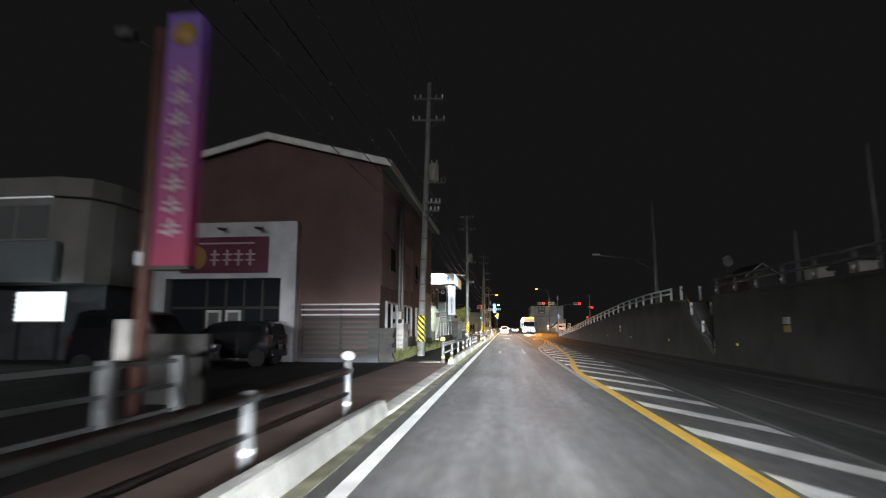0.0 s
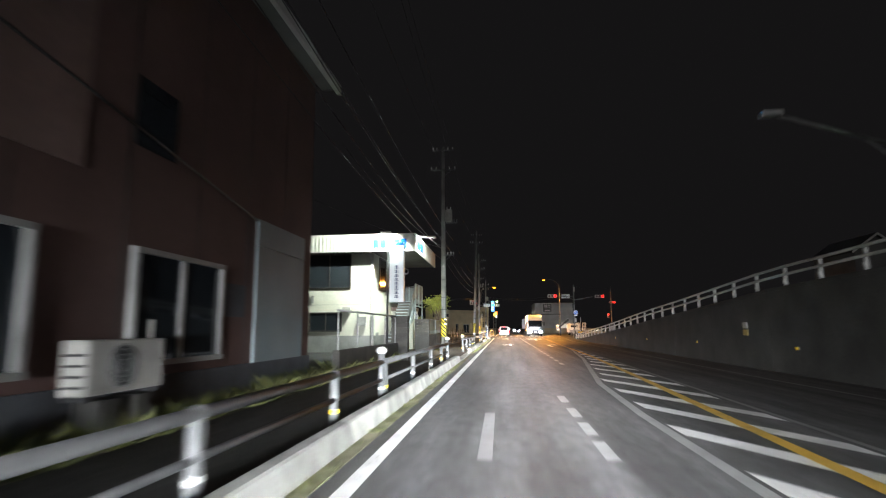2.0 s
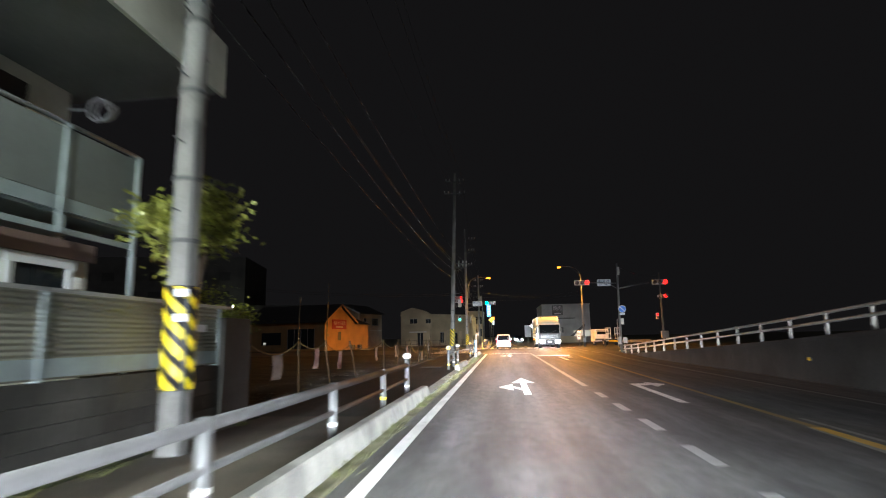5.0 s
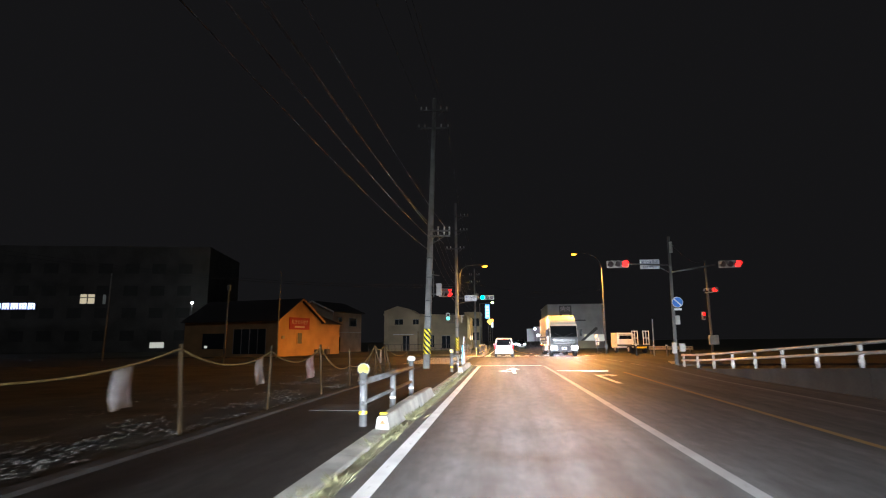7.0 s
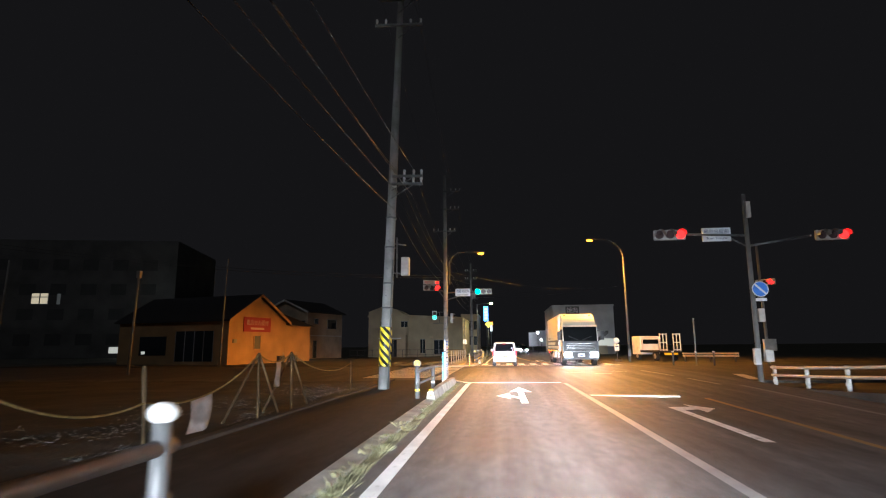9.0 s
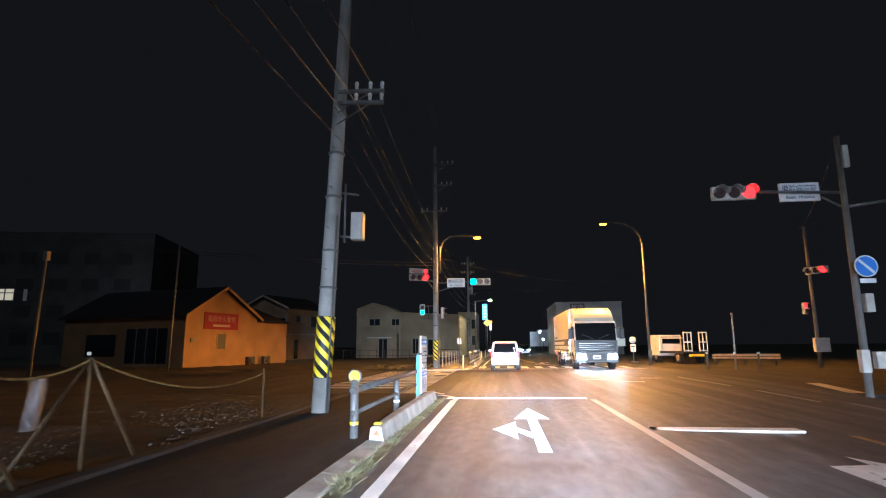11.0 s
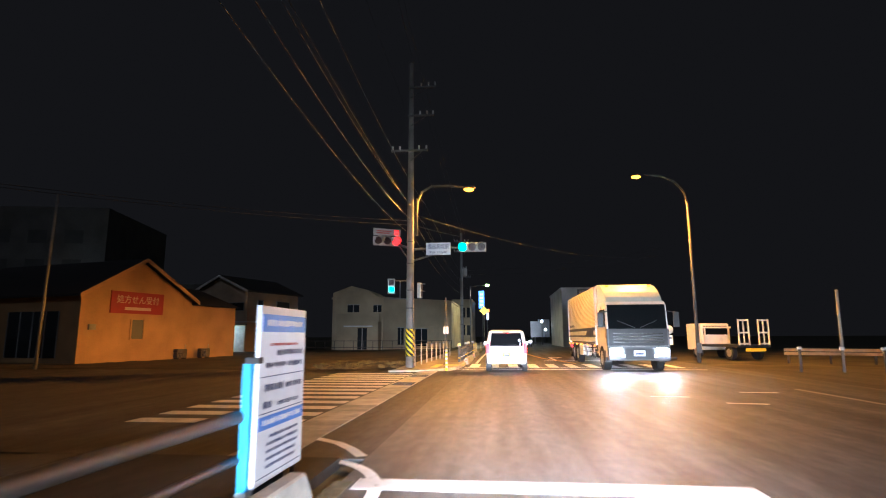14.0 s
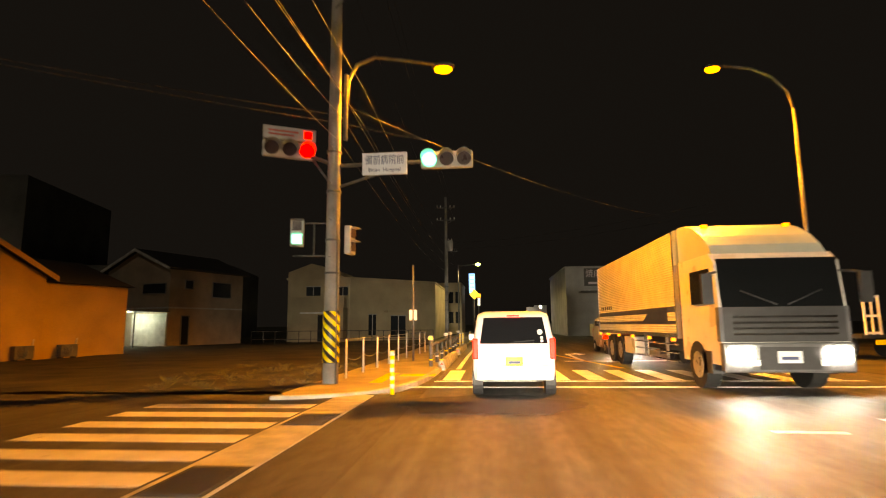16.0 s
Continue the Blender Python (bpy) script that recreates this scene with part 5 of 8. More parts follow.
boxpart("post", M_PLASTIC, lp, 0.8, 0.9, -0.03, 0.03, 0.03, 1.57)
wl = thing("wall_lamp_box", "small glowing lamp box on the shop side", "lamp", (-15.0, 21.6, 4.5))
boxpart("panel", G_PANEL, wl, -0.3, 0.1, -0.35, -0.05, 0, 0.9, label="glowing white lamp panel")

# ---- vehicles ----
def wheel(parent, x, y, r, w, side, rim=None):
    bm = bmesh.new()
    rod(bm, (x - w / 2, y, r), (x + w / 2, y, r), r, seg=24)
    t = part("wheel", bm, M_TYRE, parent, "black tyre with steel rim", smooth=False)
    bm = bmesh.new()
    rod(bm, (x + side * (w / 2 - 0.02), y, r), (x + side * (w / 2 + 0.012), y, r), r * 0.62, r * 0.55, seg=18)
    part("rim", bm, rim or M_RIM, t)
    return t


def loft(sections, smooth_level=1):
    """A hull from cross-sections (y, half width low, half width high, z low, z shoulder, z top, half width top)."""
    bm = bmesh.new()
    rings = []
    for (y, wl, ws, wt, z0, zs, zt) in sections:
        pts = [(-wl, z0), (-ws, z0 + 0.25 * (zs - z0)), (-ws, zs), (-wt, zt - 0.06), (-wt * 0.8, zt), (wt * 0.8, zt), (wt, zt - 0.06), (ws, zs), (ws, z0 + 0.25 * (zs - z0)), (wl, z0)]
        rings.append([bm.verts.new((px, y, pz)) for px, pz in pts])
    n = len(rings[0])
    for a, b in zip(rings, rings[1:]):
        for i in range(n):
            bm.faces.new((a[i], a[(i + 1) % n], b[(i + 1) % n], b[i]))
    bm.faces.new(rings[0][::-1])
    bm.faces.new(rings[-1])
    bmesh.ops.recalc_face_normals(bm, faces=bm.faces)
    return bm


def kei_car(name, label, place, turn, paint, brake=False, head=False, w=1.475, h=1.66, l=3.4, dark=False):
    """Small tall hatchback; its rear is at y 0, its nose at y l."""
    c = thing(name, label, "car", place, turn)
    hw = w / 2
    bm = loft([(0.02, hw * 0.90, hw * 0.96, hw * 0.86, 0.36, 0.95, h - 0.10), (0.10, hw * 0.96, hw, hw * 0.88, 0.30, 0.98, h - 0.03), (0.6, hw * 0.97, hw, hw * 0.88, 0.27, 1.0, h), (1.7, hw * 0.97, hw, hw * 0.87, 0.26, 1.0, h),
               (2.35, hw * 0.97, hw, hw * 0.84, 0.26, 0.99, h - 0.10), (2.85, hw * 0.97, hw, hw * 0.92, 0.26, 0.94, 1.08), (3.25, hw * 0.95, hw * 0.97, hw * 0.88, 0.28, 0.85, 0.96), (l, hw * 0.86, hw * 0.88, hw * 0.75, 0.34, 0.70, 0.80)])
    bmesh.ops.bevel(bm, geom=[e for e in bm.edges if e.calc_length() > 0.2], offset=0.02, segments=1, affect="EDGES")
    def rake(bm):
        for v in bm.verts:
            if v.co.y < 0.3 and v.co.z > 0.98:
                v.co.y += (v.co.z - 0.98) * 0.24
    rake(bm)
    part("body", bm, paint, c, smooth=True)
    bm = bmesh.new()
    prism(bm, [(-hw * 0.82, 1.0), (hw * 0.82, 1.0), (hw * 0.72, h - 0.13), (-hw * 0.72, h - 0.13)], "y", -0.02, 0.06)
    rake(bm)
    rw = part("rear_window", bm, M_REARGLASS, c, "dark tinted rear window")
    if brake:
        for sx, sz, sr in ((hw * 0.64, 1.22, 0.055), (hw * 0.68, 1.11, 0.03), (hw * 0.68, 1.05, 0.03)):
            bm = bmesh.new()
            rod(bm, (sx, -0.026, sz), (sx, -0.021, sz), sr, seg=16)
            rake(bm)
            part("sticker", bm, M_TRIM, rw, "small round white sticker")
    bm = bmesh.new()
    for v in ((-hw * 0.80, 2.90, 1.06), (hw * 0.80, 2.90, 1.06), (hw * 0.76, 2.40, h - 0.16), (-hw * 0.76, 2.40, h - 0.16)):
        bm.verts.new(v)
    bm.faces.new(bm.verts)
    bmesh.ops.solidify(bm, geom=bm.faces[:], thickness=-0.03)
    part("windscreen", bm, M_CARGLASS, c)
    for s in (-1, 1):
        bm = bmesh.new()
        x0, x1 = s * (hw * 0.90 + 0.025), s * (hw * 0.88)
        prism(bm, [(0.35, 1.06), (1.2, 1.06), (1.2, h - 0.18), (0.45, h - 0.18)], "x", min(x0, x1 * 1.08), max(x0, x1 * 1.08))
        part("side_window", bm, M_CARGLASS, c)
        bm = bmesh.new()
        prism(bm, [(1.3, 1.06), (2.45, 1.06), (2.1, h - 0.18), (1.3, h - 0.18)], "x", min(x0, x1 * 1.08), max(x0, x1 * 1.08))
        part("side_window", bm, M_CARGLASS, c)
        boxpart("door_seam", M_PLASTIC, c, *sorted((s * (hw + 0.001), s * (hw - 0.02))), 1.245, 1.26, 0.36, 1.0)
        boxpart("tail_light", G_BRAKE if brake else (M_TAILDARK if dark else M_CLOTHRED), c, *sorted((s * (hw * 0.87), s * (hw * 0.998))), -0.005, 0.16, 0.70, 1.10, bevel=0.02, label="red tail light")
        boxpart("headlight", G_HEAD if head else M_GLASSW, c, *sorted((s * hw * 0.50, s * hw * 0.92)), l - 0.22, l + 0.01, 0.62, 0.82, bevel=0.03, label="headlight")
        boxpart("mirror", paint, c, *sorted((s * (hw + 0.0), s * (hw + 0.17))), 2.28, 2.40, 1.0, 1.16, bevel=0.03)
        for yy in (0.52, 2.92):
            wheel(c, s * (hw - 0.06), yy, 0.27, 0.16, s, M_RIMDARK if dark else M_RIM)
            bm = bmesh.new()
            rod(bm, (s * (hw - 0.18), yy, 0.27), (s * (hw + 0.004), yy, 0.27), 0.31, seg=24)
            part("wheel_arch", bm, M_RIMDARK if dark else M_PLASTIC, c)
    boxpart("rear_bumper", paint, c, -hw * 0.92, hw * 0.92, -0.05, 0.12, 0.30, 0.58, bevel=0.04)
    boxpart("front_bumper", paint, c, -hw * 0.88, hw * 0.88, l - 0.12, l + 0.05, 0.28, 0.55, bevel=0.04)
    boxpart("grille", M_PLASTIC, c, -hw * 0.5, hw * 0.5, l - 0.02, l + 0.03, 0.58, 0.72, bevel=0.01)
    # dark cars get a greyed plate that paints the yard's shade
    boxpart("number_plate", M_FRAME if dark else M_BANDY, c, -0.165, 0.165, -0.07, -0.05, 0.58, 0.745, label="number plate darkened for the unlit yard" if dark else "plain yellow number plate")
    if dark:
        boxpart("number_plate", M_FRAME, c, -0.165, 0.165, l + 0.05, l + 0.07, 0.42, 0.58, label="number plate darkened for the unlit yard")
    boxpart("plate_bar", M_TEXT, c, -0.11, 0.11, -0.076, -0.07, 0.62, 0.67)
    boxpart("high_brake_light", G_BRAKE if brake else (M_TAILDARK if dark else M_CLOTHRED), c, -0.12, 0.12, 0.08, 0.17, h - 0.115, h - 0.085)
    boxpart("rear_handle", M_CHROME, c, -0.25, 0.25, -0.03, 0.0, 0.83, 0.87)
    rodpart("rear_wiper", M_PLASTIC, c, (0.0, -0.02, 1.03), (0.40, -0.015, 1.06), 0.010)
    return c


kei_car("white_car", "small white hatchback with lit red brake lights in the lane", (0.05, 116.3, 0), 0, M_CARWHITE, brake=True, w=1.6, h=1.64)
kei_car("oncoming_car", "small beige hatchback with headlights on", (5.5, 133.9, 0), 180, M_CARORANGE, head=True)
kei_car("parked_car", "black parked minivan in the dark shop yard", (-12.9, 15.7, 0.03), -86, M_CARBLACK, w=1.7, h=1.9, l=3.9, dark=True)
kei_car("parked_car", "black parked van beside the shop porch", (-8.25, 19.5, 0.03), 92, M_CARBLACK, w=1.6, h=1.6, l=3.5, dark=True)
kei_car("far_car", "far oncoming car with headlights on", (3.4, 190.0, 0), 180, M_CARBLACK, head=True)
kei_car("far_car", "far oncoming car with headlights on", (3.4, 172.0, 0), 180, M_CARBLACK, head=True)


def box_truck(place):
    """Cab-over truck with a ribbed box; nose at y 0, tail at y 11.6, facing -y."""
    t = thing("box_truck", "large pale box truck with navy stripes and lit headlights", "truck", place)
    hw = 1.2
    boxpart("cargo_box", M_TRUCKBOX, t, -hw, hw, 2.35, 11.6, 1.05, 3.55, bevel=0.02, label="ribbed pale aluminium cargo box")
    boxpart("box_edge", M_CHROME, t, -hw - 0.012, hw + 0.012, 2.33, 2.40, 1.0, 3.57)
    boxpart("box_edge", M_CHROME, t, -hw - 0.012, hw + 0.012, 11.55, 11.62, 1.0, 3.57)
    boxpart("box_rail", M_CHROME, t, -hw - 0.014, hw + 0.014, 2.4, 11.55, 1.02, 1.12)
    for s in (-1, 1):
        for z0, z1 in ((1.62, 1.76), (1.34, 1.42)):
            boxpart("navy_stripe", M_NAVY, t, *sorted((s * (hw + 0.003), s * (hw + 0.009))), 2.45, 11.5, z0, z1)
        bm = bmesh.new()
        prism(bm, [(3.0, 1.42), (5.2, 1.42), (4.4, 1.76), (3.0, 1.76)], "x", *sorted((s * (hw + 0.010), s * (hw + 0.014))))
        part("stripe_block", bm, M_NAVY, t)
        for k in range(6):
            boxpart("print_bar", M_NAVY, t, *sorted((s * (hw + 0.003), s * (hw + 0.009))), 9.2 + k * 0.33, 9.4 + k * 0.33, 1.86, 1.98)
        for yy in (2.6, 4.6, 6.4, 8.2, 9.8, 11.3):
            boxpart("marker_lamp", G_AMBER, t, *sorted((s * (hw - 0.02), s * (hw + 0.05))), yy, yy + 0.12, 0.93, 1.01, label="amber marker lamp")
        for yy in (1.25, 8.3, 9.6):
            wheel(t, s * (hw - 0.17), yy, 0.49, 0.30, s)
        boxpart("side_tank", M_TRUCKCAB, t, *sorted((s * (hw - 0.45), s * (hw - 0.03))), 6.4, 7.7, 0.42, 0.95, bevel=0.03)
        for z in (0.45, 0.65, 0.85):
            rodpart("side_guard", M_CHROME, t, (s * (hw - 0.04), 2.5, z), (s * (hw - 0.04), 6.3, z), 0.025)
        for yy in (3.3, 5.2):
            boxpart("guard_post", M_CHROME, t, *sorted((s * (hw - 0.08), s * (hw - 0.02))), yy, yy + 0.1, 0.4, 1.02)
        boxpart("headlight", G_HEAD, t, *sorted((s * 0.64, s * 1.10)), -0.15, -0.08, 0.62, 0.88, bevel=0.03, label="bright headlight")
        boxpart("fog_light", G_PANEL, t, *sorted((s * 0.55, s * 0.66)), -0.13, -0.09, 0.55, 0.66)
        bm = bmesh.new()
        rod(bm, (s * 1.15, 0.1, 2.35), (s * 1.42, -0.15, 2.3), 0.025)
        box(bm, *sorted((s * 1.34, s * 1.54)), -0.22, -0.12, 1.72, 2.3)
        part("mirror", bm, M_PLASTIC, t)
        boxpart("side_window", M_CARGLASS, t, *sorted((s * 1.17, s * 1.205)), 0.35, 1.35, 1.75, 2.45)
        boxpart("cab_step", M_PLASTIC, t, *sorted((s * 0.95, s * 1.18)), 0.5, 0.95, 0.35, 0.8)
        boxpart("mud_guard", M_PLASTIC, t, *sorted((s * 0.72, s * 1.18)), 10.25, 10.3, 0.2, 0.95)
        boxpart("tail_lamp", G_BRAKE, t, *sorted((s * 0.75, s * 1.1)), 11.6, 11.66, 0.75, 0.9)
    bm = bmesh.new()
    prism(bm, [(0.0, 0.55), (2.1, 0.55), (2.1, 2.75), (0.35, 2.75), (0.12, 2.55), (0.0, 1.6)], "x", -1.17, 1.17)
    part("cab", bm, M_TRUCKCAB, t, "pale painted cab")
    bm = bmesh.new()
    prism(bm, [(-0.02, 1.66), (0.11, 2.62), (0.17, 2.62), (0.05, 1.66)], "x", -1.12, 1.12)
    part("windscreen", bm, M_CARGLASS, t)
    bm = bmesh.new()
    prism(bm, [(0.35, 2.752), (2.25, 2.752), (2.25, 3.6), (1.75, 3.56), (1.25, 3.42), (0.8, 3.18), (0.5, 2.95)], "x", -1.1, 1.1)
    part("wind_deflector", bm, M_DEFLECT, t, "pale teal roof deflector")
    boxpart("grille", M_PLASTIC, t, -1.12, 1.12, -0.03, 0.0, 0.99, 1.66)
    boxpart("bumper_opening", M_PLASTIC, t, -0.55, 0.55, -0.115, -0.1, 0.48, 0.9)
    for s in (-1, 1):
        rodpart("wiper", M_PLASTIC, t, (s * 0.1, -0.03, 1.7), (s * 0.75, 0.02, 1.98), 0.014)
        boxpart("roof_marker", G_AMBER, t, *sorted((s * 0.8, s * 0.92)), 1.2, 1.3, 3.42, 3.5)
        boxpart("corner_vane", M_BUMPER, t, *sorted((s * 1.1, s * 1.19)), -0.02, 0.14, 1.0, 1.66)
    for k in range(4):
        boxpart("grille_bar", M_CHROME, t, -0.95, 0.95, -0.05, -0.03, 1.12 + k * 0.11, 1.16 + k * 0.11)
    boxpart("bumper", M_BUMPER, t, -1.18, 1.18, -0.10, 0.1, 0.42, 0.98, bevel=0.04)
    boxpart("number_plate", M_SIGNWHITE, t, -0.22, 0.22, -0.12, -0.10, 0.6, 0.82)
    boxpart("plate_bar", M_TEXT, t, -0.15, 0.15, -0.125, -0.12, 0.66, 0.72)
    boxpart("chassis", M_PLASTIC, t, -0.45, 0.45, 1.0, 11.3, 0.6, 1.04)
    rodpart("exhaust_stack", M_CHROME, t, (-1.0, 2.2, 0.9), (-1.0, 2.2, 3.2), 0.07)
    return t


box_truck((5.2, 116.5, 0))

# flatbed recovery truck parked beyond the lamp
tw = thing("flatbed_truck", "parked flatbed recovery truck with raised ramps", "truck", (14.1, 127.0, 0), 11.5)
boxpart("cab", M_TRUCKCAB, tw, -0.95, 0.95, 3.6, 5.3, 0.5, 2.15, bevel=0.08)
boxpart("cab_window", M_CARGLASS, tw, -0.8, 0.8, 3.57, 3.6, 1.45, 2.0)
boxpart("bed", M_PLASTIC, tw, -1.0, 1.0, 0.0, 3.5, 0.72, 0.88)
for s in (-1, 1):
    for k in range(3):
        boxpart("headboard_bar", M_TRUCKCAB, tw, s * 0.8 - 0.04, s * 0.8 + 0.04, 3.4, 3.46, 0.88, 1.9)
    ramp = boxpart("ramp", M_TRUCKCAB, tw, s * 0.6 - 0.33, s * 0.6 - 0.27, -0.12, -0.04, 0.85, 2.3, label="raised loading ramp")
    boxpart("ramp_side", M_TRUCKCAB, ramp, s * 0.6 + 0.27, s * 0.6 + 0.33, -0.12, -0.04, 0.85, 2.3)
    boxpart("ramp_bar", M_TRUCKCAB, ramp, s * 0.6 - 0.03, s * 0.6 + 0.03, -0.11, -0.05, 0.85, 2.3)
    for z in (0.88, 1.5, 2.2):
        boxpart("ramp_bar", M_TRUCKCAB, ramp, s * 0.6 - 0.27, s * 0.6 + 0.27, -0.10, -0.06, z, z + 0.09)
    for yy in (0.9, 4.3):
        wheel(tw, s * 0.82, yy, 0.4, 0.24, s)
boxpart("headboard", M_TRUCKCAB, tw, -0.95, 0.95, 3.4, 3.48, 1.85, 1.95)
boxpart("rear_plate", M_REFLY, tw, -0.6, 0.6, -0.16, -0.12, 0.5, 0.68, label="yellow reflective rear plate")

# ---- signals, lamps and signs at the crossing ----
def signal_head(parent, cx, cy, cz, lit, turn=0, w=1.25):
    """Horizontal three-lamp signal facing -y, turned about z."""
    m = Matrix.Translation((cx, cy, cz)) @ Euler((0, 0, radians(turn))).to_matrix().to_4x4()
    bm = bmesh.new()
    box(bm, -w / 2, w / 2, -0.06, 0.10, -0.21, 0.21, bevel=0.05)
    bm.transform(m)
    h = part("signal_head", bm, M_SIGHOUSE, parent, "grey three-lamp signal head")
    for i in range(3):
        xx = -w / 2 + w * (i + 0.5) / 3
        bm = bmesh.new()
        rod(bm, (xx, -0.06, 0), (xx, -0.085, 0), 0.17, seg=24)
        bm.transform(m)
        part("lens", bm, (G_GREEN, G_AMBER, G_RED)[i] if i == lit else M_LENSOFF, h, ("lit green lens", "lit amber lens", "lit red lens")[i] if i == lit else "unlit lens")
        bm = bmesh.new()
        prev = None
        for k in range(11):
            a = math.pi * (k / 10) * 1.1 - 0.05 * math.pi
            p = (xx + 0.19 * math.cos(a), 0.19 * math.sin(a))
            if prev:
                v = [bm.verts.new((prev[0], -0.06, prev[1])), bm.verts.new((p[0], -0.06, p[1])), bm.verts.new((p[0], -0.32, p[1])), bm.verts.new((prev[0], -0.32, prev[1]))]
                bm.faces.new(v)
            prev = p
        bmesh.ops.remove_doubles(bm, verts=bm.verts[:], dist=0.0005)
        bmesh.ops.solidify(bm, geom=bm.faces[:], thickness=0.008)
        bm.transform(m)
        part("visor", bm, M_SIGHOUSE, h)
    return h


def pedestrian_head(parent, cx, cy, cz, turn, upper=None, lower=None):
    m = Matrix.Translation((cx, cy, cz)) @ Euler((0, 0, radians(turn))).to_matrix().to_4x4()
    bm = bmesh.new()
    box(bm, -0.16, 0.16, -0.08, 0.08, -0.34, 0.34, bevel=0.03)
    bm.transform(m)
    h = part("pedestrian_signal", bm, M_SIGHOUSE, parent, "grey pedestrian signal")
    for z, g in ((0.16, upper or M_LENSOFF), (-0.16, lower or M_LENSOFF)):
        bm = bmesh.new()
        box(bm, -0.11, 0.11, -0.10, -0.081, z - 0.11, z + 0.11)
        bm.transform(m)
        part("lens", bm, g, h)
        bm = bmesh.new()
        box(bm, -0.14, 0.14, -0.22, -0.081, z + 0.125, z + 0.14)
        bm.transform(m)
        part("visor", bm, M_SIGHOUSE, h)


def place_sign(parent, cx, cy, cz):
    pl = boxpart("name_sign", M_SIGNWHITE, parent, cx - 0.55, cx + 0.55, cy - 0.03, cy + 0.03, cz - 0.275, cz + 0.275, bevel=0.012, label="white crossing name sign with dark print")
    text_part("sign_text", "備前病院前", 0.26, M_TEXT, pl, pose(cx, cy - 0.034, cz + 0.08, 90), width=0.95)
    text_part("sign_text", "Bizen  Hospital", 0.14, M_TEXT, pl, pose(cx, cy - 0.034, cz - 0.155, 90), width=0.78)


S = thing("traffic_signal", "signal arms with a green lamp, a red lamp and name sign", "traffic signal", (-4.15, 118.2, 0), group="traffic signals")
rodpart("arm", M_GALV, S, (0.1, 0, 5.28), (3.4, -0.1, 5.31), 0.05)
rodpart("arm_brace", M_GALV, S, (0.12, 0, 4.75), (1.7, -0.05, 5.2), 0.035)
rodpart("arm", M_GALV, S, (-0.1, 0, 5.35), (-0.55, -0.15, 5.5), 0.05)
rodpart("arm_brace", M_GALV, S, (-0.1, 0, 4.85), (-0.5, -0.12, 5.42), 0.03)
signal_head(S, 2.8, -0.15, 5.30, 0)
place_sign(S, 1.28, -0.08, 5.27)
signal_head(S, -1.02, -0.35, 5.62, 2, 28)
bm = bmesh.new()
box(bm, -0.62, 0.62, -0.05, 0.05, 0.25, 0.55)
bm.transform(Matrix.Translation((-1.02, -0.35, 5.62)) @ Euler((0, 0, radians(28))).to_matrix().to_4x4())
hood = part("hood_board", bm, M_SIGHOUSE, S, "grey board above the signal")
for (x0, x1, z0, z1, mm) in ((0.34, 0.52, 0.31, 0.49, G_RED), (-0.5, 0.2, 0.42, 0.46, M_CLOTHRED), (-0.5, 0.1, 0.33, 0.37, M_CLOTHRED)):
    bm = bmesh.new()
    box(bm, x0, x1, -0.062, -0.051, z0, z1)
    bm.transform(Matrix.Translation((-1.02, -0.35, 5.62)) @ Euler((0, 0, radians(28))).to_matrix().to_4x4())
    part("lit_panel" if mm is G_RED else "print_bar", bm, mm, hood)
pedestrian_head(S, -0.82, -0.2, 3.6, 15, None, G_PED)
pedestrian_head(S, 0.45, -0.1, 3.4, 80)
rodpart("bracket", M_GALV, S, (-0.95, -0.1, 3.85), (-0.1, 0, 3.85), 0.02)
rodpart("bracket", M_GALV, S, (-0.95, -0.1, 3.05), (-0.1, 0, 3.05), 0.02)
rodpart("bracket", M_GALV, S, (-0.45, -0.05, 3.05), (-0.45, -0.05, 3.85), 0.02)
rodpart("conduit", M_GALV, S, (0.3, -0.1, 5.9), (0.3, -0.1, 7.6), 0.05)


def street_lamp_arm(parent, pts, head, r=0.045):
    bm = bmesh.new()
    tube(bm, pts, r, 10)
    part("arm", bm, M_GALV, parent, smooth=True)
    hx, hy, hz = head
    bm = bmesh.new()
    ball(bm, (0, 0, 0), 0.2, 1.7, 1.0, 0.5, seg=16)
    bm.transform(Matrix.Translation(head))
    hd = part("lamp_head", bm, M_GALV, parent, "cobra-head lamp housing", smooth=True)
    bm = bmesh.new()
    ball(bm, (0, 0, 0), 0.17, 1.5, 1.0, 0.6, seg=16)
    bm.transform(Matrix.Translation((hx, hy - 0.02, hz - 0.09)))
    part("lamp_glass", bm, G_SODIUM, hd, "glowing orange sodium lamp", smooth=True)


L1 = thing("street_lamp", "glowing orange sodium street lamp on a pole bracket", "street lamp", (-4.15, 118.2, 0), group="street lamps")
street_lamp_arm(L1, [(0.3, 0, 6.9), (0.33, 0, 7.5), (0.5, 0.2, 8.0), (0.9, 0.5, 8.34), (1.6, 1.0, 8.48), (2.4, 1.42, 8.52)], (2.6, 1.52, 8.5))
L2 = thing("street_lamp", "tall curved steel street lamp glowing orange", "street lamp", (10.1, 124.2, 0), group="street lamps")
rodpart("pole", M_GALV, L2, (0, 0, 0), (0, 0, 8.6), 0.10, 0.06, seg=14)
street_lamp_arm(L2, [(0, 0, 8.6), (-0.15, 0, 9.2), (-0.6, 0, 9.75), (-1.3, -0.1, 10.05), (-2.4, -0.3, 10.12)], (-2.7, -0.3, 10.08))
boxpart("base_box", M_GALV, L2, -0.12, 0.12, -0.16, -0.08, 0.5, 1.0)

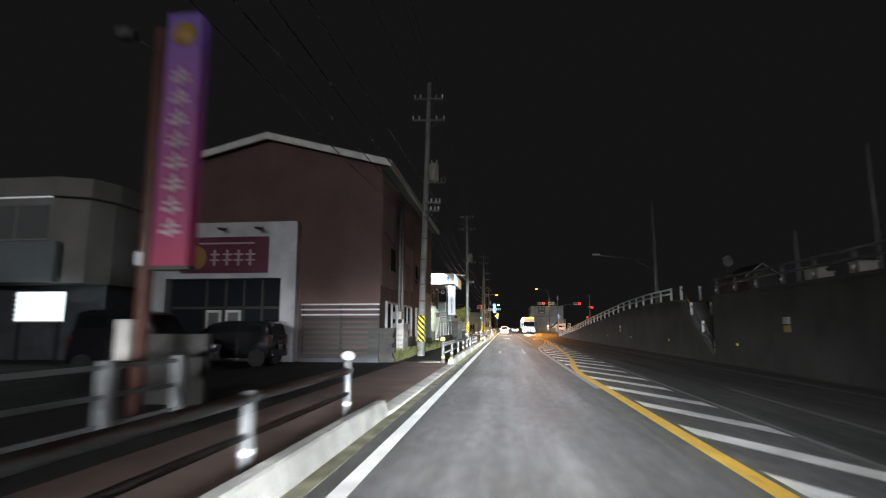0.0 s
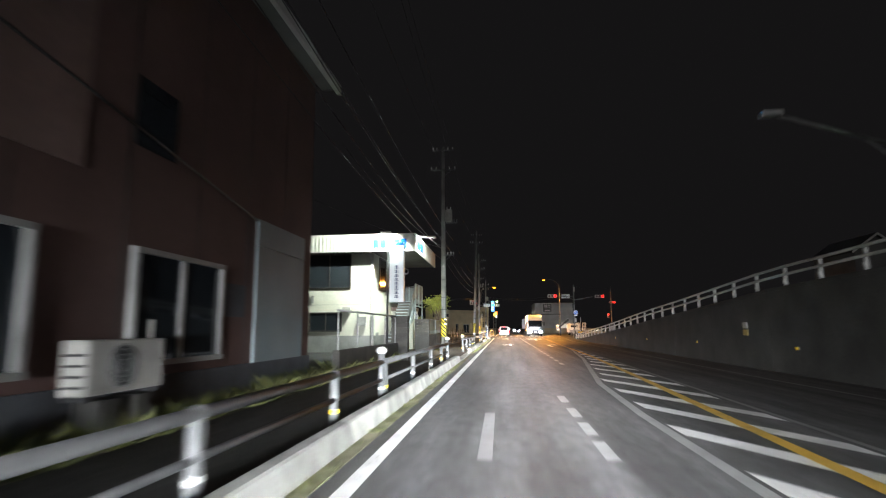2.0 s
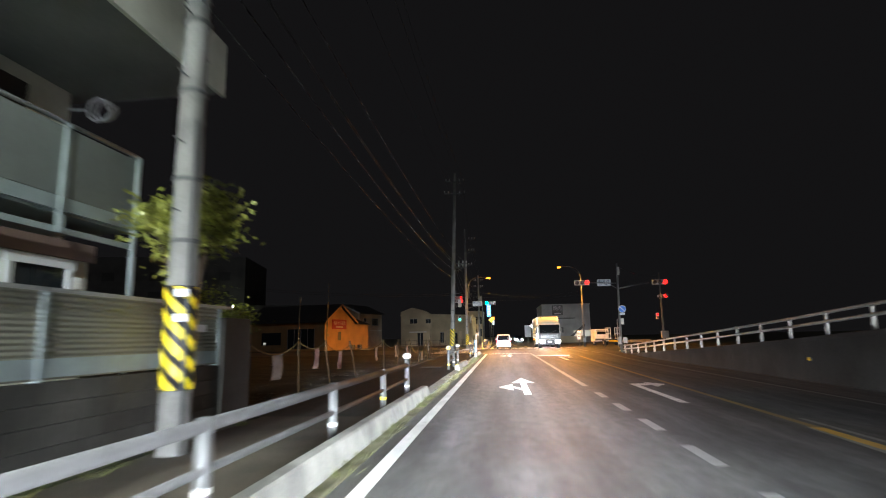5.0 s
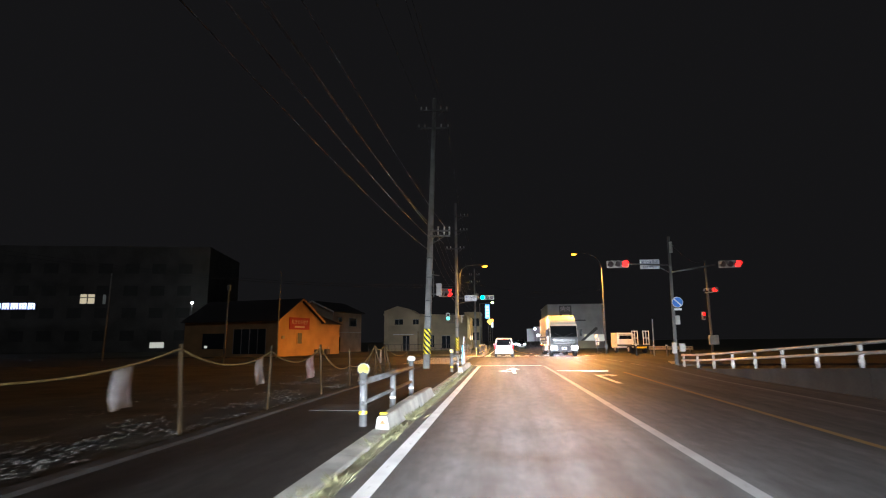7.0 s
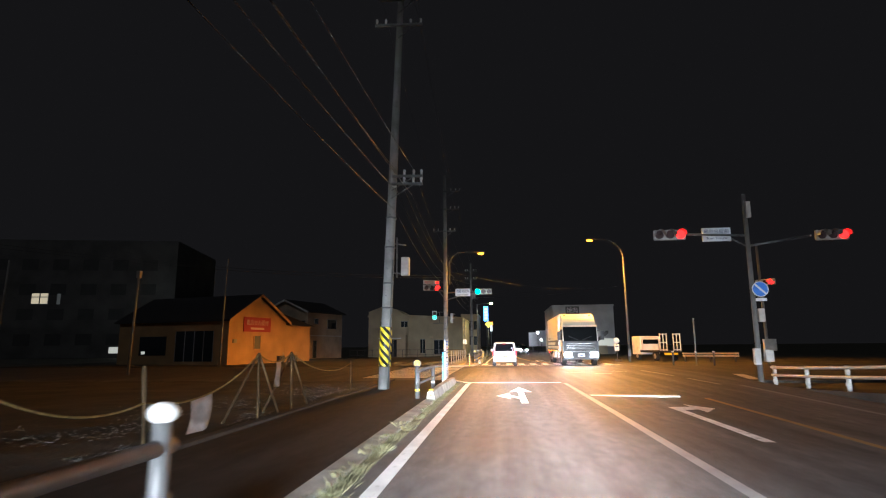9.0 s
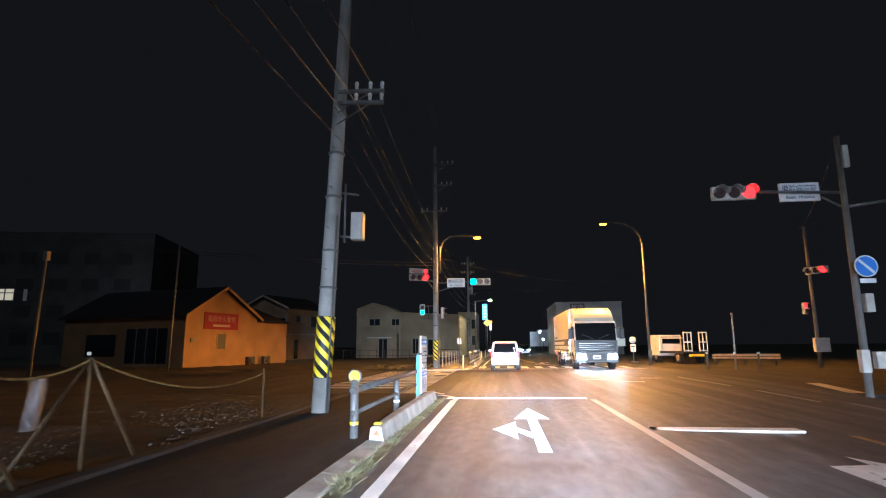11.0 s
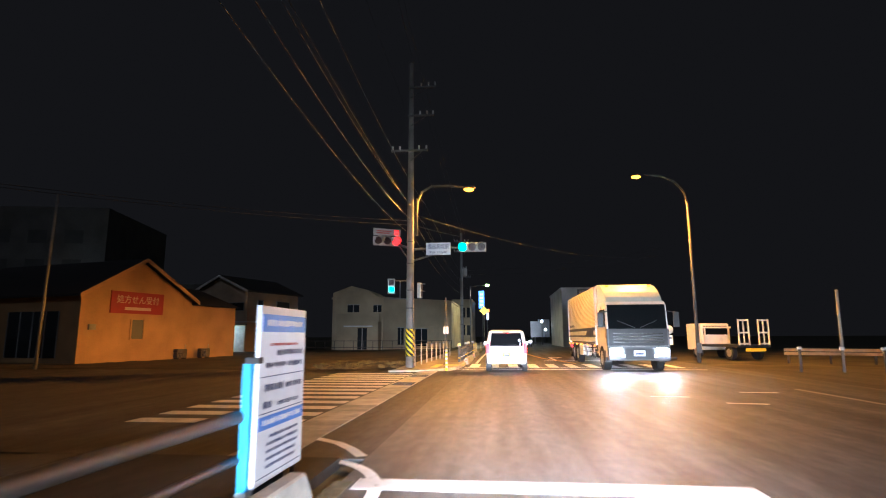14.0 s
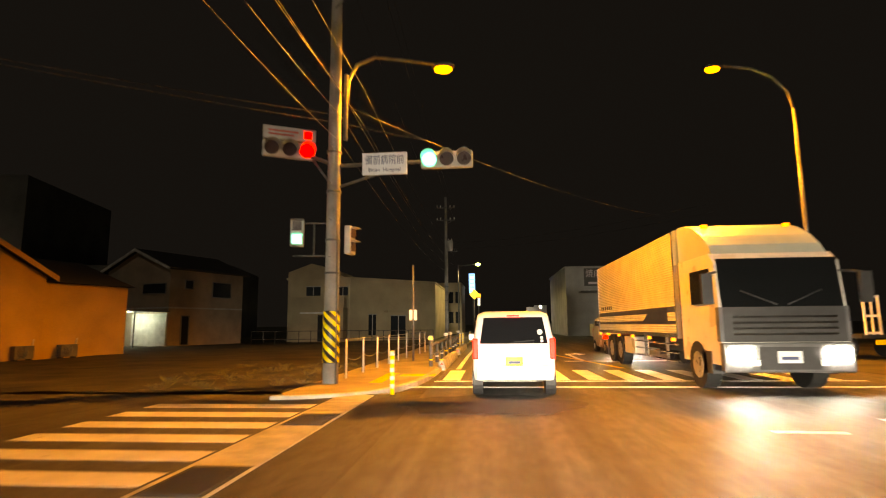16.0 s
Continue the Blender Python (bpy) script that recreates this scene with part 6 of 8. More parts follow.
S2 = thing("traffic_signal", "pole with lit red signals and a white name sign", "traffic signal", (9.68, 100.6, 0), group="traffic signals")
rodpart("pole", M_SIGPOLE, S2, (-0.06, 0, -0.3), (0.02, 0, 7.3), 0.10, 0.075, seg=16)
rodpart("arm", M_GALV, S2, (-0.1, 0, 5.62), (-2.3, 0.1, 5.75), 0.045)
rodpart("arm", M_GALV, S2, (0.1, 0, 5.2), (2.7, 0.6, 5.65), 0.045)
rodpart("arm_brace", M_GALV, S2, (-0.1, 0, 5.2), (-0.6, 0, 5.5), 0.03)
signal_head(S2, -2.9, 0.2, 5.76, 2)
place_sign(S2, -1.08, 0.2, 5.72)
signal_head(S2, 3.62, 0.8, 5.70, 2)
boxpart("control_box", M_AC, S2, -0.02, 0.14, -0.25, -0.12, 6.3, 6.95, bevel=0.02)
boxpart("control_box", M_AC, S2, 0.0, 0.22, -0.3, -0.12, 2.2, 2.7, bevel=0.02)
boxpart("control_box", M_AC, S2, -0.3, -0.08, -0.3, -0.1, 0.6, 1.2, bevel=0.02)
boxpart("push_button_box", M_AC, S2, 0.1, 0.4, -0.25, -0.05, 0.7, 1.15, bevel=0.02)
ns = thing("no_parking_sign", "round blue no-parking sign with a red rim", "road sign", (9.85, 100.38, 3.45))
bm = bmesh.new()
rod(bm, (0, 0.0, 0), (0, -0.02, 0), 0.30, seg=32)
pl = part("disc", bm, M_SIGNWHITE, ns)
bm = bmesh.new()
rod(bm, (0, -0.02, 0), (0, -0.024, 0), 0.27, seg=32)
part("blue_field", bm, M_SIGNBLUE, ns)
bm = bmesh.new()
box(bm, -0.26, 0.26, -0.030, -0.026, -0.035, 0.035)
bm.transform(Euler((0, radians(45), 0)).to_matrix().to_4x4())
part("slash", bm, M_SIGNWHITE, ns)
boxpart("sub_plate", M_SIGNWHITE, ns, -0.2, 0.2, -0.02, 0.0, -0.46, -0.34)
rodpart("bracket", M_GALV, ns, (-0.2, 0.15, 0), (0.05, 0.01, 0), 0.02)

S3 = thing("signal_pole", "slim concrete pole with small red signals across the side road", "traffic signal", (18.1, 118.5, 0), group="traffic signals")
rodpart("pole", M_SIGPOLE, S3, (0, 0, -0.1), (0, 0, 8.3), 0.11, 0.08, seg=14)
signal_head(S3, 0.2, -0.4, 5.6, 2, -55)
pedestrian_head(S3, -0.6, -0.2, 3.4, 30, G_RED)
boxpart("control_box", M_AC, S3, -0.3, 0.5, -0.3, 0.0, 0.9, 1.7, bevel=0.03)

# bus stop, guard rail and posts past the crossing
bs_ = thing("bus_stop_sign", "white bus stop sign on a slim post", "bus stop sign", (10.1, 129.0, 0))
rodpart("post", M_GALV, bs_, (0, 0, 0), (0, 0, 1.5), 0.035)
rodpart("disc", M_SIGNWHITE, bs_, (0, -0.02, 1.75), (0, 0.02, 1.75), 0.26, seg=24)
boxpart("timetable", M_SIGNWHITE, bs_, -0.2, 0.2, -0.03, 0.03, 0.85, 1.42)
boxpart("text_bar", M_TEXT, bs_, -0.15, 0.15, -0.036, -0.03, 1.2, 1.3)
boxpart("base", M_DARKCONC, bs_, -0.3, 0.3, -0.3, 0.3, 0, 0.12)
gr = thing("beam_guard_rail", "beige beam guard rail at the corner of the side road", "guard rail", (14.2, 123.6, 0), 0, "beam guard rails")
for i in range(3):
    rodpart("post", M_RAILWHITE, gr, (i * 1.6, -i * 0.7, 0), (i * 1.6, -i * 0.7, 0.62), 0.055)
bm = bmesh.new()
for z0, z1 in ((0.42, 0.56), (0.60, 0.74)):
    vs = [bm.verts.new((a * 3.6 - 0.2, -a * 1.57 - 0.05, z)) for a, z in ((0, z0), (1, z0), (1, z1), (0, z1))]
    bm.faces.new(vs)
bmesh.ops.solidify(bm, geom=bm.faces[:], thickness=0.04)
part("beam", bm, mat("beige_rail", (0.50, 0.42, 0.30), 0.6, 0.2, 3, 30, 0.1), gr)
for (xx, yy) in ((11.24, 116.7), (13.3, 115.2)):
    q = thing("marker_post", "short white steel marker post at the corner", "post", (xx, yy, 0), group="marker posts")
    rodpart("post", M_RAILWHITE, q, (0, 0, 0), (0, 0, 0.9), 0.05)
    boxpart("cap", M_REFLW, q, -0.06, 0.06, -0.06, 0.06, 0.85, 0.95)
q = thing("corner_pole", "slim dark steel pole at the side road corner", "pole", (12.6, 116.4, 0))
rodpart("pole", M_POLE, q, (0, 0, 0), (0.05, 0, 3.1), 0.05, 0.045)
boxpart("collar", M_REFLW, q, -0.06, 0.06, -0.06, 0.06, 0.82, 0.95)

# ---- office with the floodlit canopy ----
O = thing("office_building", "cream two-storey office with a deep floodlit canopy", "office building", (0, 0, 0))
boxpart("wall", M_TAI, O, -18.2, -7.5, 54.7, 62.3, 0.35, 5.755)
boxpart("base", M_TAIBASE, O, -18.24, -7.46, 54.66, 62.34, 0.02, 0.98, label="grey base course")
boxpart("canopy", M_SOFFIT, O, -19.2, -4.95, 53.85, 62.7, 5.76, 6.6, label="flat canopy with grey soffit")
boxpart("fascia", M_TAIFASC, O, -19.2, -4.95, 53.78, 53.85, 5.72, 6.72, label="ribbed cream fascia")
boxpart("fascia", M_TAIFASC, O, -4.95, -4.88, 53.78, 62.75, 5.72, 6.72, label="cream fascia")
boxpart("roof", M_ROOF, O, -19.1, -4.96, 53.86, 62.74, 6.6, 6.66)
boxpart("ledge", M_TAI, O, -7.5, -7.40, 54.7, 62.3, 0.98, 3.42, label="cream lower wall panel")
for z in (2.75,):
    boxpart("panel_joint", M_TAIBASE, O, -18.2, -7.52, 54.685, 54.7, z, z + 0.015)


def front_window(parent, x0, x1, y, z0, z1, frame=None, panes=2):
    f = frame or M_DARKFRAME
    w = boxpart("window", M_GLASS, parent, x0, x1, y - 0.02, y + 0.02, z0, z1)
    for (a, b, c, d) in ((x0 - 0.06, x1 + 0.06, z1, z1 + 0.07), (x0 - 0.06, x1 + 0.06, z0 - 0.07, z0), (x0 - 0.06, x0, z0, z1), (x1, x1 + 0.06, z0, z1)):
        boxpart("window_frame", f, w, a, b, y - 0.08, y + 0.02, c, d)
    for k in range(1, panes):
        xm = x0 + (x1 - x0) * k / panes
        boxpart("mullion", f, w, xm - 0.03, xm + 0.03, y - 0.06, y - 0.02, z0, z1)
    return w


front_window(O, -11.35, -8.9, 54.69, 3.78, 5.66)
front_window(O, -16.6, -13.75, 54.69, 3.78, 5.66)
front_window(O, -11.2, -9.4, 54.69, 1.28, 2.25)
# flat dark sheet on the wall paints the shade inside a garage opening
boxpart("garage_dark_sheet", M_GLASS, O, -17.7, -14.1, 54.64, 54.68, 0.1, 2.5, label="dark sheet painting the shade of a garage opening")
boxpart("lintel", M_TAIBASE, O, -17.8, -14.0, 54.6, 54.68, 2.5, 2.62)
boxpart("vent_box", M_TAIBASE, O, -8.35, -7.9, 54.45, 54.69, 1.55, 2.05)
boxpart("vent_hood", M_AC, O, -9.25, -8.75, 54.4, 54.69, 2.35, 2.62, bevel=0.03)
boxpart("vent_slit", M_TAIBASE, O, -11.2, -11.05, 54.62, 54.69, 2.85, 3.3)
rodpart("downpipe", M_TRIM, O, (-7.55, 54.6, 0.1), (-7.55, 54.6, 5.1), 0.06)
rodpart("downpipe", M_TRIM, O, (-7.55, 54.6, 5.1), (-7.62, 54.35, 5.75), 0.06)
we = boxpart("window", M_GLASS, O, -7.502, -7.47, 56.2, 59.6, 3.75, 5.6)
for (a, b, c, d) in ((56.1, 59.7, 5.6, 5.68), (56.1, 59.7, 3.67, 3.75), (56.1, 56.2, 3.75, 5.6), (59.6, 59.7, 3.75, 5.6), (57.87, 57.93, 3.75, 5.6)):
    boxpart("window_frame", M_DARKFRAME, we, -7.5, -7.43, a, b, c, d)
boxpart("door", M_DOORDARK, O, -7.5, -7.45, 60.3, 61.4, 3.45, 5.5, label="dark entrance door on the landing")
boxpart("cupboard_door", M_TAIBASE, O, -7.41, -7.37, 55.0, 55.6, 0.3, 1.15)
bm = bmesh.new()
rod(bm, (-6.3, 58.0, 5.76), (-6.3, 58.0, 5.62), 0.12)
part("soffit_lamp", bm, M_PLASTIC, O)
for i, w in enumerate((0.42, 0.44, 0.16, 0.44, 0.42)):
    x0 = -7.33 + i * 0.4 + (0.1 if i == 2 else 0)
    boxpart("logo_block", M_BLUE, O, x0, x0 + w * 0.78, 53.75, 53.779, 5.9, 6.42, bevel=0.01, label="blue logo block on the fascia")
    y0 = 54.2 + i * 0.46 + (0.1 if i == 2 else 0)
    boxpart("logo_block", M_BLUE, O, -4.879, -4.85, y0, y0 + w * 0.88, 5.9, 6.42, bevel=0.01, label="blue logo block on the fascia")
for (xx, yy, dx, dy) in ((-6.4, 53.8, 0.0, -0.95), (-4.9, 54.8, 0.95, 0.0)):
    bm = bmesh.new()
    for o in (-0.2, 0.2):
        rod(bm, (xx + (o if dy else 0), yy + (o if dx else 0), 6.7), (xx + dx + (o if dy else 0), yy + dy + (o if dx else 0), 6.66), 0.02)
    box(bm, xx + dx - (0.28 if dy else 0.08), xx + dx + (0.28 if dy else 0.08), yy + dy - (0.28 if dx else 0.08), yy + dy + (0.28 if dx else 0.08), 6.60, 6.68, 0.01)
    part("canopy_floodlight", bm, M_AC, O, "white floodlight on twin arms over the fascia")
bm = bmesh.new()
for k in range(26):
    a0, a1 = k * 0.75, (k + 1) * 0.75
    r = 0.22 - k * 0.002
    rod(bm, (-7.0 + r * math.cos(a0), 62.3 + k * 0.012, 5.42 + k * 0.004 + r * math.sin(a0)), (-7.0 + r * math.cos(a1), 62.312 + k * 0.012, 5.424 + k * 0.004 + r * math.sin(a1)), 0.022, seg=6)
rod(bm, (-7.52, 62.27, 5.45), (-7.2, 62.34, 5.45), 0.02, seg=6)
part("coiled_cable", bm, M_SIGNWHITE, O, "white coiled cable at the wall corner")
# stairs
stp = thing("outdoor_stairs", "grey painted steel stairs with frosted railing panels", "stairs", (-6.8, 55.0, 0.3))
RISE, GO = 0.1893, 0.26
for i in range(15):
    boxpart("step", M_STEP, stp, 0.02, 1.03, i * GO, i * GO + 0.30, (i + 1) * RISE - 0.04, (i + 1) * RISE)
    boxpart("riser", M_DARKFRAME, stp, 0.02, 1.03, i * GO + 0.005, i * GO + 0.015, i * RISE, (i + 1) * RISE - 0.04)
for xx in (1.05,):
    bm = bmesh.new()
    prism(bm, [(-0.05, 0.0), (0.28, 0.0), (3.9, 2.6), (3.9, 2.88), (3.75, 2.88)], "x", xx - 0.02, xx + 0.02)
    part("stringer", bm, M_STEP, stp)
boxpart("landing", M_STEP, stp, -0.7, 1.05, 3.9, 6.75, 2.76, 2.84)
k_ = RISE / GO
for (a, b) in ((0.0, 1.3), (1.3, 2.6), (2.6, 3.9)):
    bm = bmesh.new()
    prism(bm, [(a + 0.03, a * k_ + 0.35), (b - 0.03, b * k_ + 0.35), (b - 0.03, b * k_ + 1.05), (a + 0.03, a * k_ + 1.05)], "x", 1.075, 1.09)
    part("railing_panel", bm, M_FROST, stp, "frosted railing panel")
for (a, b) in ((3.93, 5.28), (5.32, 6.70)):
    boxpart("railing_panel", M_FROST, stp, 1.06, 1.08, a, b, 2.99, 3.92, label="frosted railing panel")
for (a, b) in ((-0.68, 0.16), (0.2, 1.03)):
    boxpart("railing_panel", M_FROST, stp, a, b, 6.71, 6.74, 2.95, 3.92, label="frosted railing panel")
rodpart("handrail", M_GALV, stp, (1.08, 0, 1.12), (1.08, 3.9, 1.12 + 3.9 * k_), 0.03)
rodpart("handrail", M_GALV, stp, (1.08, 3.9, 3.97), (1.08, 6.75, 3.99), 0.03)
rodpart("handrail", M_GALV, stp, (-0.7, 6.73, 3.98), (1.08, 6.73, 3.98), 0.03)
for (xx, yy, z0, z1) in ((1.08, 0.0, -0.28, 1.12), (1.08, 1.3, 0.8, 2.06), (1.08, 2.6, 1.75, 3.0), (1.1, 3.9, -0.28, 3.96), (1.1, 5.3, 2.5, 3.97), (1.1, 6.73, -0.28, 3.98), (0.18, 6.73, 2.76, 3.97)):
    boxpart("railing_post", M_STEP, stp, xx - 0.03, xx + 0.03, yy - 0.03, yy + 0.03, z0, z1)
for (z0, z1) in ((2.80, 2.98), (2.50, 2.58)):
    boxpart("edge_beam", M_STEP, stp, 1.051, 1.09, 3.9, 6.75, z0, z1)
rodpart("support_stay", M_STEP, stp, (1.07, 2.6, 1.45), (1.07, 3.92, 2.52), 0.035)
lh = thing("store_room", "small cream store room with a brown fascia under the stair landing", "shed", (-7.5, 59.35, 0.02))
boxpart("wall", M_TAI, lh, 0.0, 1.58, 0.0, 1.75, 0, 2.5)
boxpart("fascia", M_PINKPANEL, lh, -0.02, 1.64, -0.05, 1.82, 2.5, 2.74, label="brown fascia board")
wn = boxpart("window", M_GLASS, lh, 1.581, 1.60, 0.52, 1.38, 1.3, 2.36, label="dark window pane")
for (a, b, z0, z1) in ((0.44, 0.52, 1.24, 2.36), (1.38, 1.46, 1.24, 2.36), (0.40, 1.50, 2.36, 2.48), (0.44, 1.46, 1.2, 1.24)):
    boxpart("window_frame", M_SIGNWHITE, wn, 1.581, 1.63, a, b, z0, z1)
boxpart("wall_lamp", M_AC, lh, 1.581, 1.68, 1.52, 1.64, 2.1, 2.26, bevel=0.015)

# block wall with corrugated screen
bw = thing("block_wall", "stained concrete block wall with a corrugated screen on top", "block wall", (-4.42, 54.8, 0.02))
for j in range(5):
    for i in range(19):
        off = 0.2 if j % 2 else 0.0
        y0 = i * 0.4 - off
        boxpart("block", M_BLOCK, bw, -0.07, 0.07, max(0, y0) + 0.004, min(7.22, y0 + 0.4) - 0.004, j * 0.2 + 0.003, j * 0.2 + 0.197)
boxpart("screen", M_CORR, bw, -0.02, 0.02, 0.75, 7.2, 1.02, 1.86, label="beige corrugated screen")
for k in range(3):
    boxpart("screen_post", M_STEP, bw, -0.05, 0.04, 0.7 + k * 3.25, 0.75 + k * 3.25, 1.0, 1.9)
boxpart("screen_band", M_STEP, bw, 0.021, 0.03, 0.75, 7.2, 1.04, 1.22, label="pale blue-green lower band")
boxpart("screen_rail", M_FRAME, bw, -0.04, 0.04, 0.7, 7.6, 1.86, 1.9)
boxpart("end_pier", M_DARKCONC, bw, -0.63, 0.2, -0.22, 0.0, 0, 0.98, bevel=0.01, label="mottled, shade-darkened concrete pier base")
for j in range(5):
    for i in range(2):
        boxpart("pier_block", M_PIER, bw, -0.63 + i * 0.415 + 0.003, -0.63 + (i + 1) * 0.415 - 0.003, -0.22, 0.0, 0.985 + j * 0.18, 1.16 + j * 0.18)
boxpart("end_pier", M_DARKCONC, bw, -0.2, 0.12, 7.24, 8.12, 0, 1.72, bevel=0.01, label="grey concrete end pier")
boxpart("name_plate", M_SIGNWHITE, bw, 0.03, 0.045, 6.55, 6.84, 1.5, 1.6)
gp = thing("gate_pier", "dark weathered concrete gate pier at the yard entrance", "gate pier", (-4.34, 46.3, 0.02))
boxpart("pier_base", M_DARKCONC, gp, -0.34, 0.34, 0.0, 0.42, 0, 0.6, bevel=0.015)
for j in range(6):
    boxpart("pier_block", M_PIER, gp, -0.34, 0.34, 0.0, 0.42, 0.605 + j * 0.2, 0.8 + j * 0.2)
boxpart("cap", M_PIER, gp, -0.37, 0.37, -0.03, 0.45, 1.8, 1.88, bevel=0.012)
yf = thing("yard_fence", "low concrete wall with a thin steel fence rail above", "fence", (-4.45, 38.0, 0.02))
boxpart("low_wall", M_PIER, yf, -0.1, 0.1, 0.05, 8.15, 0, 0.78, bevel=0.01)
for k in range(5):
    rodpart("fence_post", M_FRAME, yf, (0, 0.2 + k * 1.95, 0.78), (0, 0.2 + k * 1.95, 1.86), 0.025)
rodpart("top_rail", M_FRAME, yf, (0, 0.1, 1.85), (0, 8.1, 1.85), 0.03)
sb = thing("street_side_slab", "drain cover slabs of darkened concrete in the driveway", "drain cover", (-4.0, 46.9, 0.0))
for k in range(6):
    boxpart("slab", M_DARKCONC, sb, -0.2, 0.2, 0.15 + k * 1.0, 1.13 + k * 1.0, 0.02, 0.07)

ts = thing("tower_sign", "tall white box sign with dark lettering under a bright lamp", "pole sign", (-4.40, 46.05, 0))
boxpart("sign_box", M_SIGNWHITE, ts, -0.30, 0.30, -0.13, 0.13, 2.46, 4.95, bevel=0.01, label="white sign box")
boxpart("blue_header", M_BLUE, ts, -0.06, 0.29, -0.135, -0.131, 4.82, 4.945)
for i in range(8):
    bm = bmesh.new()
    z = 2.62 + i * 0.175
    box(bm, -0.09, 0.09, -0.136, -0.131, z, z + 0.022)
    box(bm, -0.08, 0.08, -0.136, -0.131, z + 0.055, z + 0.075)
    box(bm, -0.07, 0.07, -0.136, -0.131, z + 0.1, z + 0.12)
    box(bm, -0.012, 0.012, -0.136, -0.131, z - 0.01, z + 0.135)
    part("text_bar", bm, M_TEXT, ts)
rodpart("post", M_PLASTIC, ts, (-0.42, 0.1, 0), (-0.42, 0.1, 5.2), 0.045)
rodpart("cross_bar", M_PLASTIC, ts, (-0.42, 0.1, 3.0), (-0.28, 0.05, 3.0), 0.03)
rodpart("cross_bar", M_PLASTIC, ts, (-0.42, 0.1, 4.6), (-0.28, 0.05, 4.6), 0.03)
bm = bmesh.new()
box(bm, -0.56, -0.34, -0.30, -0.12, 5.24, 5.33, 0.012)
rod(bm, (-0.42, 0.1, 5.18), (-0.44, -0.16, 5.26), 0.022)
lm = part("flood_lamp", bm, M_AC, ts, "small bright floodlight")
boxpart("lamp_glass", G_WHITE, lm, -0.545, -0.355, -0.31, -0.13, 5.20, 5.239, label="bright white lamp")

# ---- tree beside the wall ----
def small_tree(place, height, spread, seed, label, n=1500, tipz=(0.6, 0.95)):
    rng = random.Random(seed)
    t = thing("tree", label, "tree", place, group="trees")
    bm = bmesh.new()
    rod(bm, (0, 0, -0.1), (0.05, 0.02, height * 0.5), 0.09, 0.055)
    tips = []
    for k in range(9):
        a = k * 2.4
        r = spread * rng.uniform(0.35, 0.75)
        z0 = height * rng.uniform(0.35, 0.55)
        p = (r * math.cos(a), r * math.sin(a), height * rng.uniform(*tipz))
        rod(bm, (0.04, 0.02, z0), p, 0.035, 0.012, seg=6)
        tips.append(p)
    part("trunk", bm, M_BARK, t, smooth=True)
    verts, faces = [], []
    for _ in range(n):
        c = rng.choice(tips)
        p = Vector((rng.gauss(0, 1), rng.gauss(0, 1), rng.gauss(0, 0.8))) * spread * 0.24 + Vector(c)
        d = Vector((rng.uniform(-1, 1), rng.uniform(-1, 1), rng.uniform(-0.4, 0.8))).normalized() * rng.uniform(0.07, 0.14)
        s = d.cross(Vector((rng.uniform(-1, 1), rng.uniform(-1, 1), rng.uniform(-1, 1)))).normalized() * 0.035
        b = len(verts)
        verts += [tuple(p), tuple(p + d * 0.5 + s), tuple(p + d), tuple(p + d * 0.5 - s)]
        faces.append((b, b + 1, b + 2, b + 3))
    me = bpy.data.meshes.new("crown")
    me.from_pydata(verts, [], faces)
    me.materials.append(M_LEAF)
    cr = new("crown", me)
    cr.parent = t
    return t


small_tree((-4.62, 61.45, 0.03), 3.75, 0.8, 3, "small leafy evergreen tree beside the block wall", 2400, (0.70, 0.92))
small_tree((-7.2, 67.2, 0.03), 2.6, 1.0, 8, "dark evergreen shrub behind the stairs", 1300)

# ---- rope fence with vinyl flags round the vacant lot ----
stakes = [(-4.9, 66.7, 1.4, 1.35, 0.05), (-4.9, 68.65, 1.35, 1.3, 0.6), (-4.9, 71.1, 1.3, 1.22, 1.0), (-4.9, 76.1, 1.35, 1.3, 0.15), (-4.95, 79.5, 1.3, 1.2, -0.1), (-4.9, 82.5, 1.3, 1.25, 0.2), (-4.9, 85.3, 1.13, 0.66, 0.15)]
tops = [(-4.75, 63.9, 1.3)]
for (sx, sy, sh, rope_z, base) in stakes:
    q = thing("rope_stake", "leaning yellow and brown steel stake of the rope fence", "stake", (sx, sy, 0.02), group="rope fence stakes")
    rodpart("stake", M_WOODPOST, q, (0, base, -0.1), (0, 0, sh), 0.025)
    tops.append((sx, sy + base * (1 - rope_z / sh), rope_z))
for (sx, sy) in ((-4.9, 88.8), (-4.9, 90.5)):
    q = thing("rope_tripod", "yellow tripod stake holding the rope fence", "stake", (sx, sy, 0.02), group="rope fence stakes")
    for (ax, ay) in ((-0.30, -0.75), (0.08, -0.1), (0.15, 0.75)):
        rodpart("leg", M_WOODPOST, q, (ax, ay, -0.02), (0, 0, 1.25), 0.022)
    tops.append((sx, sy, 1.25))
tops.append((-4.7, 94.8, 0.9))
q = thing("rope_stake", "yellow stake beside the utility pole", "stake", (-4.7, 94.8, 0.02), group="rope fence stakes")
rodpart("stake", M_WOODPOST, q, (0, 0, -0.1), (0, 0, 0.95), 0.022)
flags = [(0, 0.58, 0.5, M_CLOTH), (1, 0.68, 0.24, M_FLAGPINK), (2, 0.66, 0.26, M_FLAGPINK), (3, 0.76, 0.26, M_CLOTH), (4, 0.84, 0.26, M_CLOTH), (5, 0.8, 0.42, M_FLAGPINK), None, (6, 0.42, 0.5, M_CLOTH), (7, 0.6, 0.12, M_CLOTH), None]
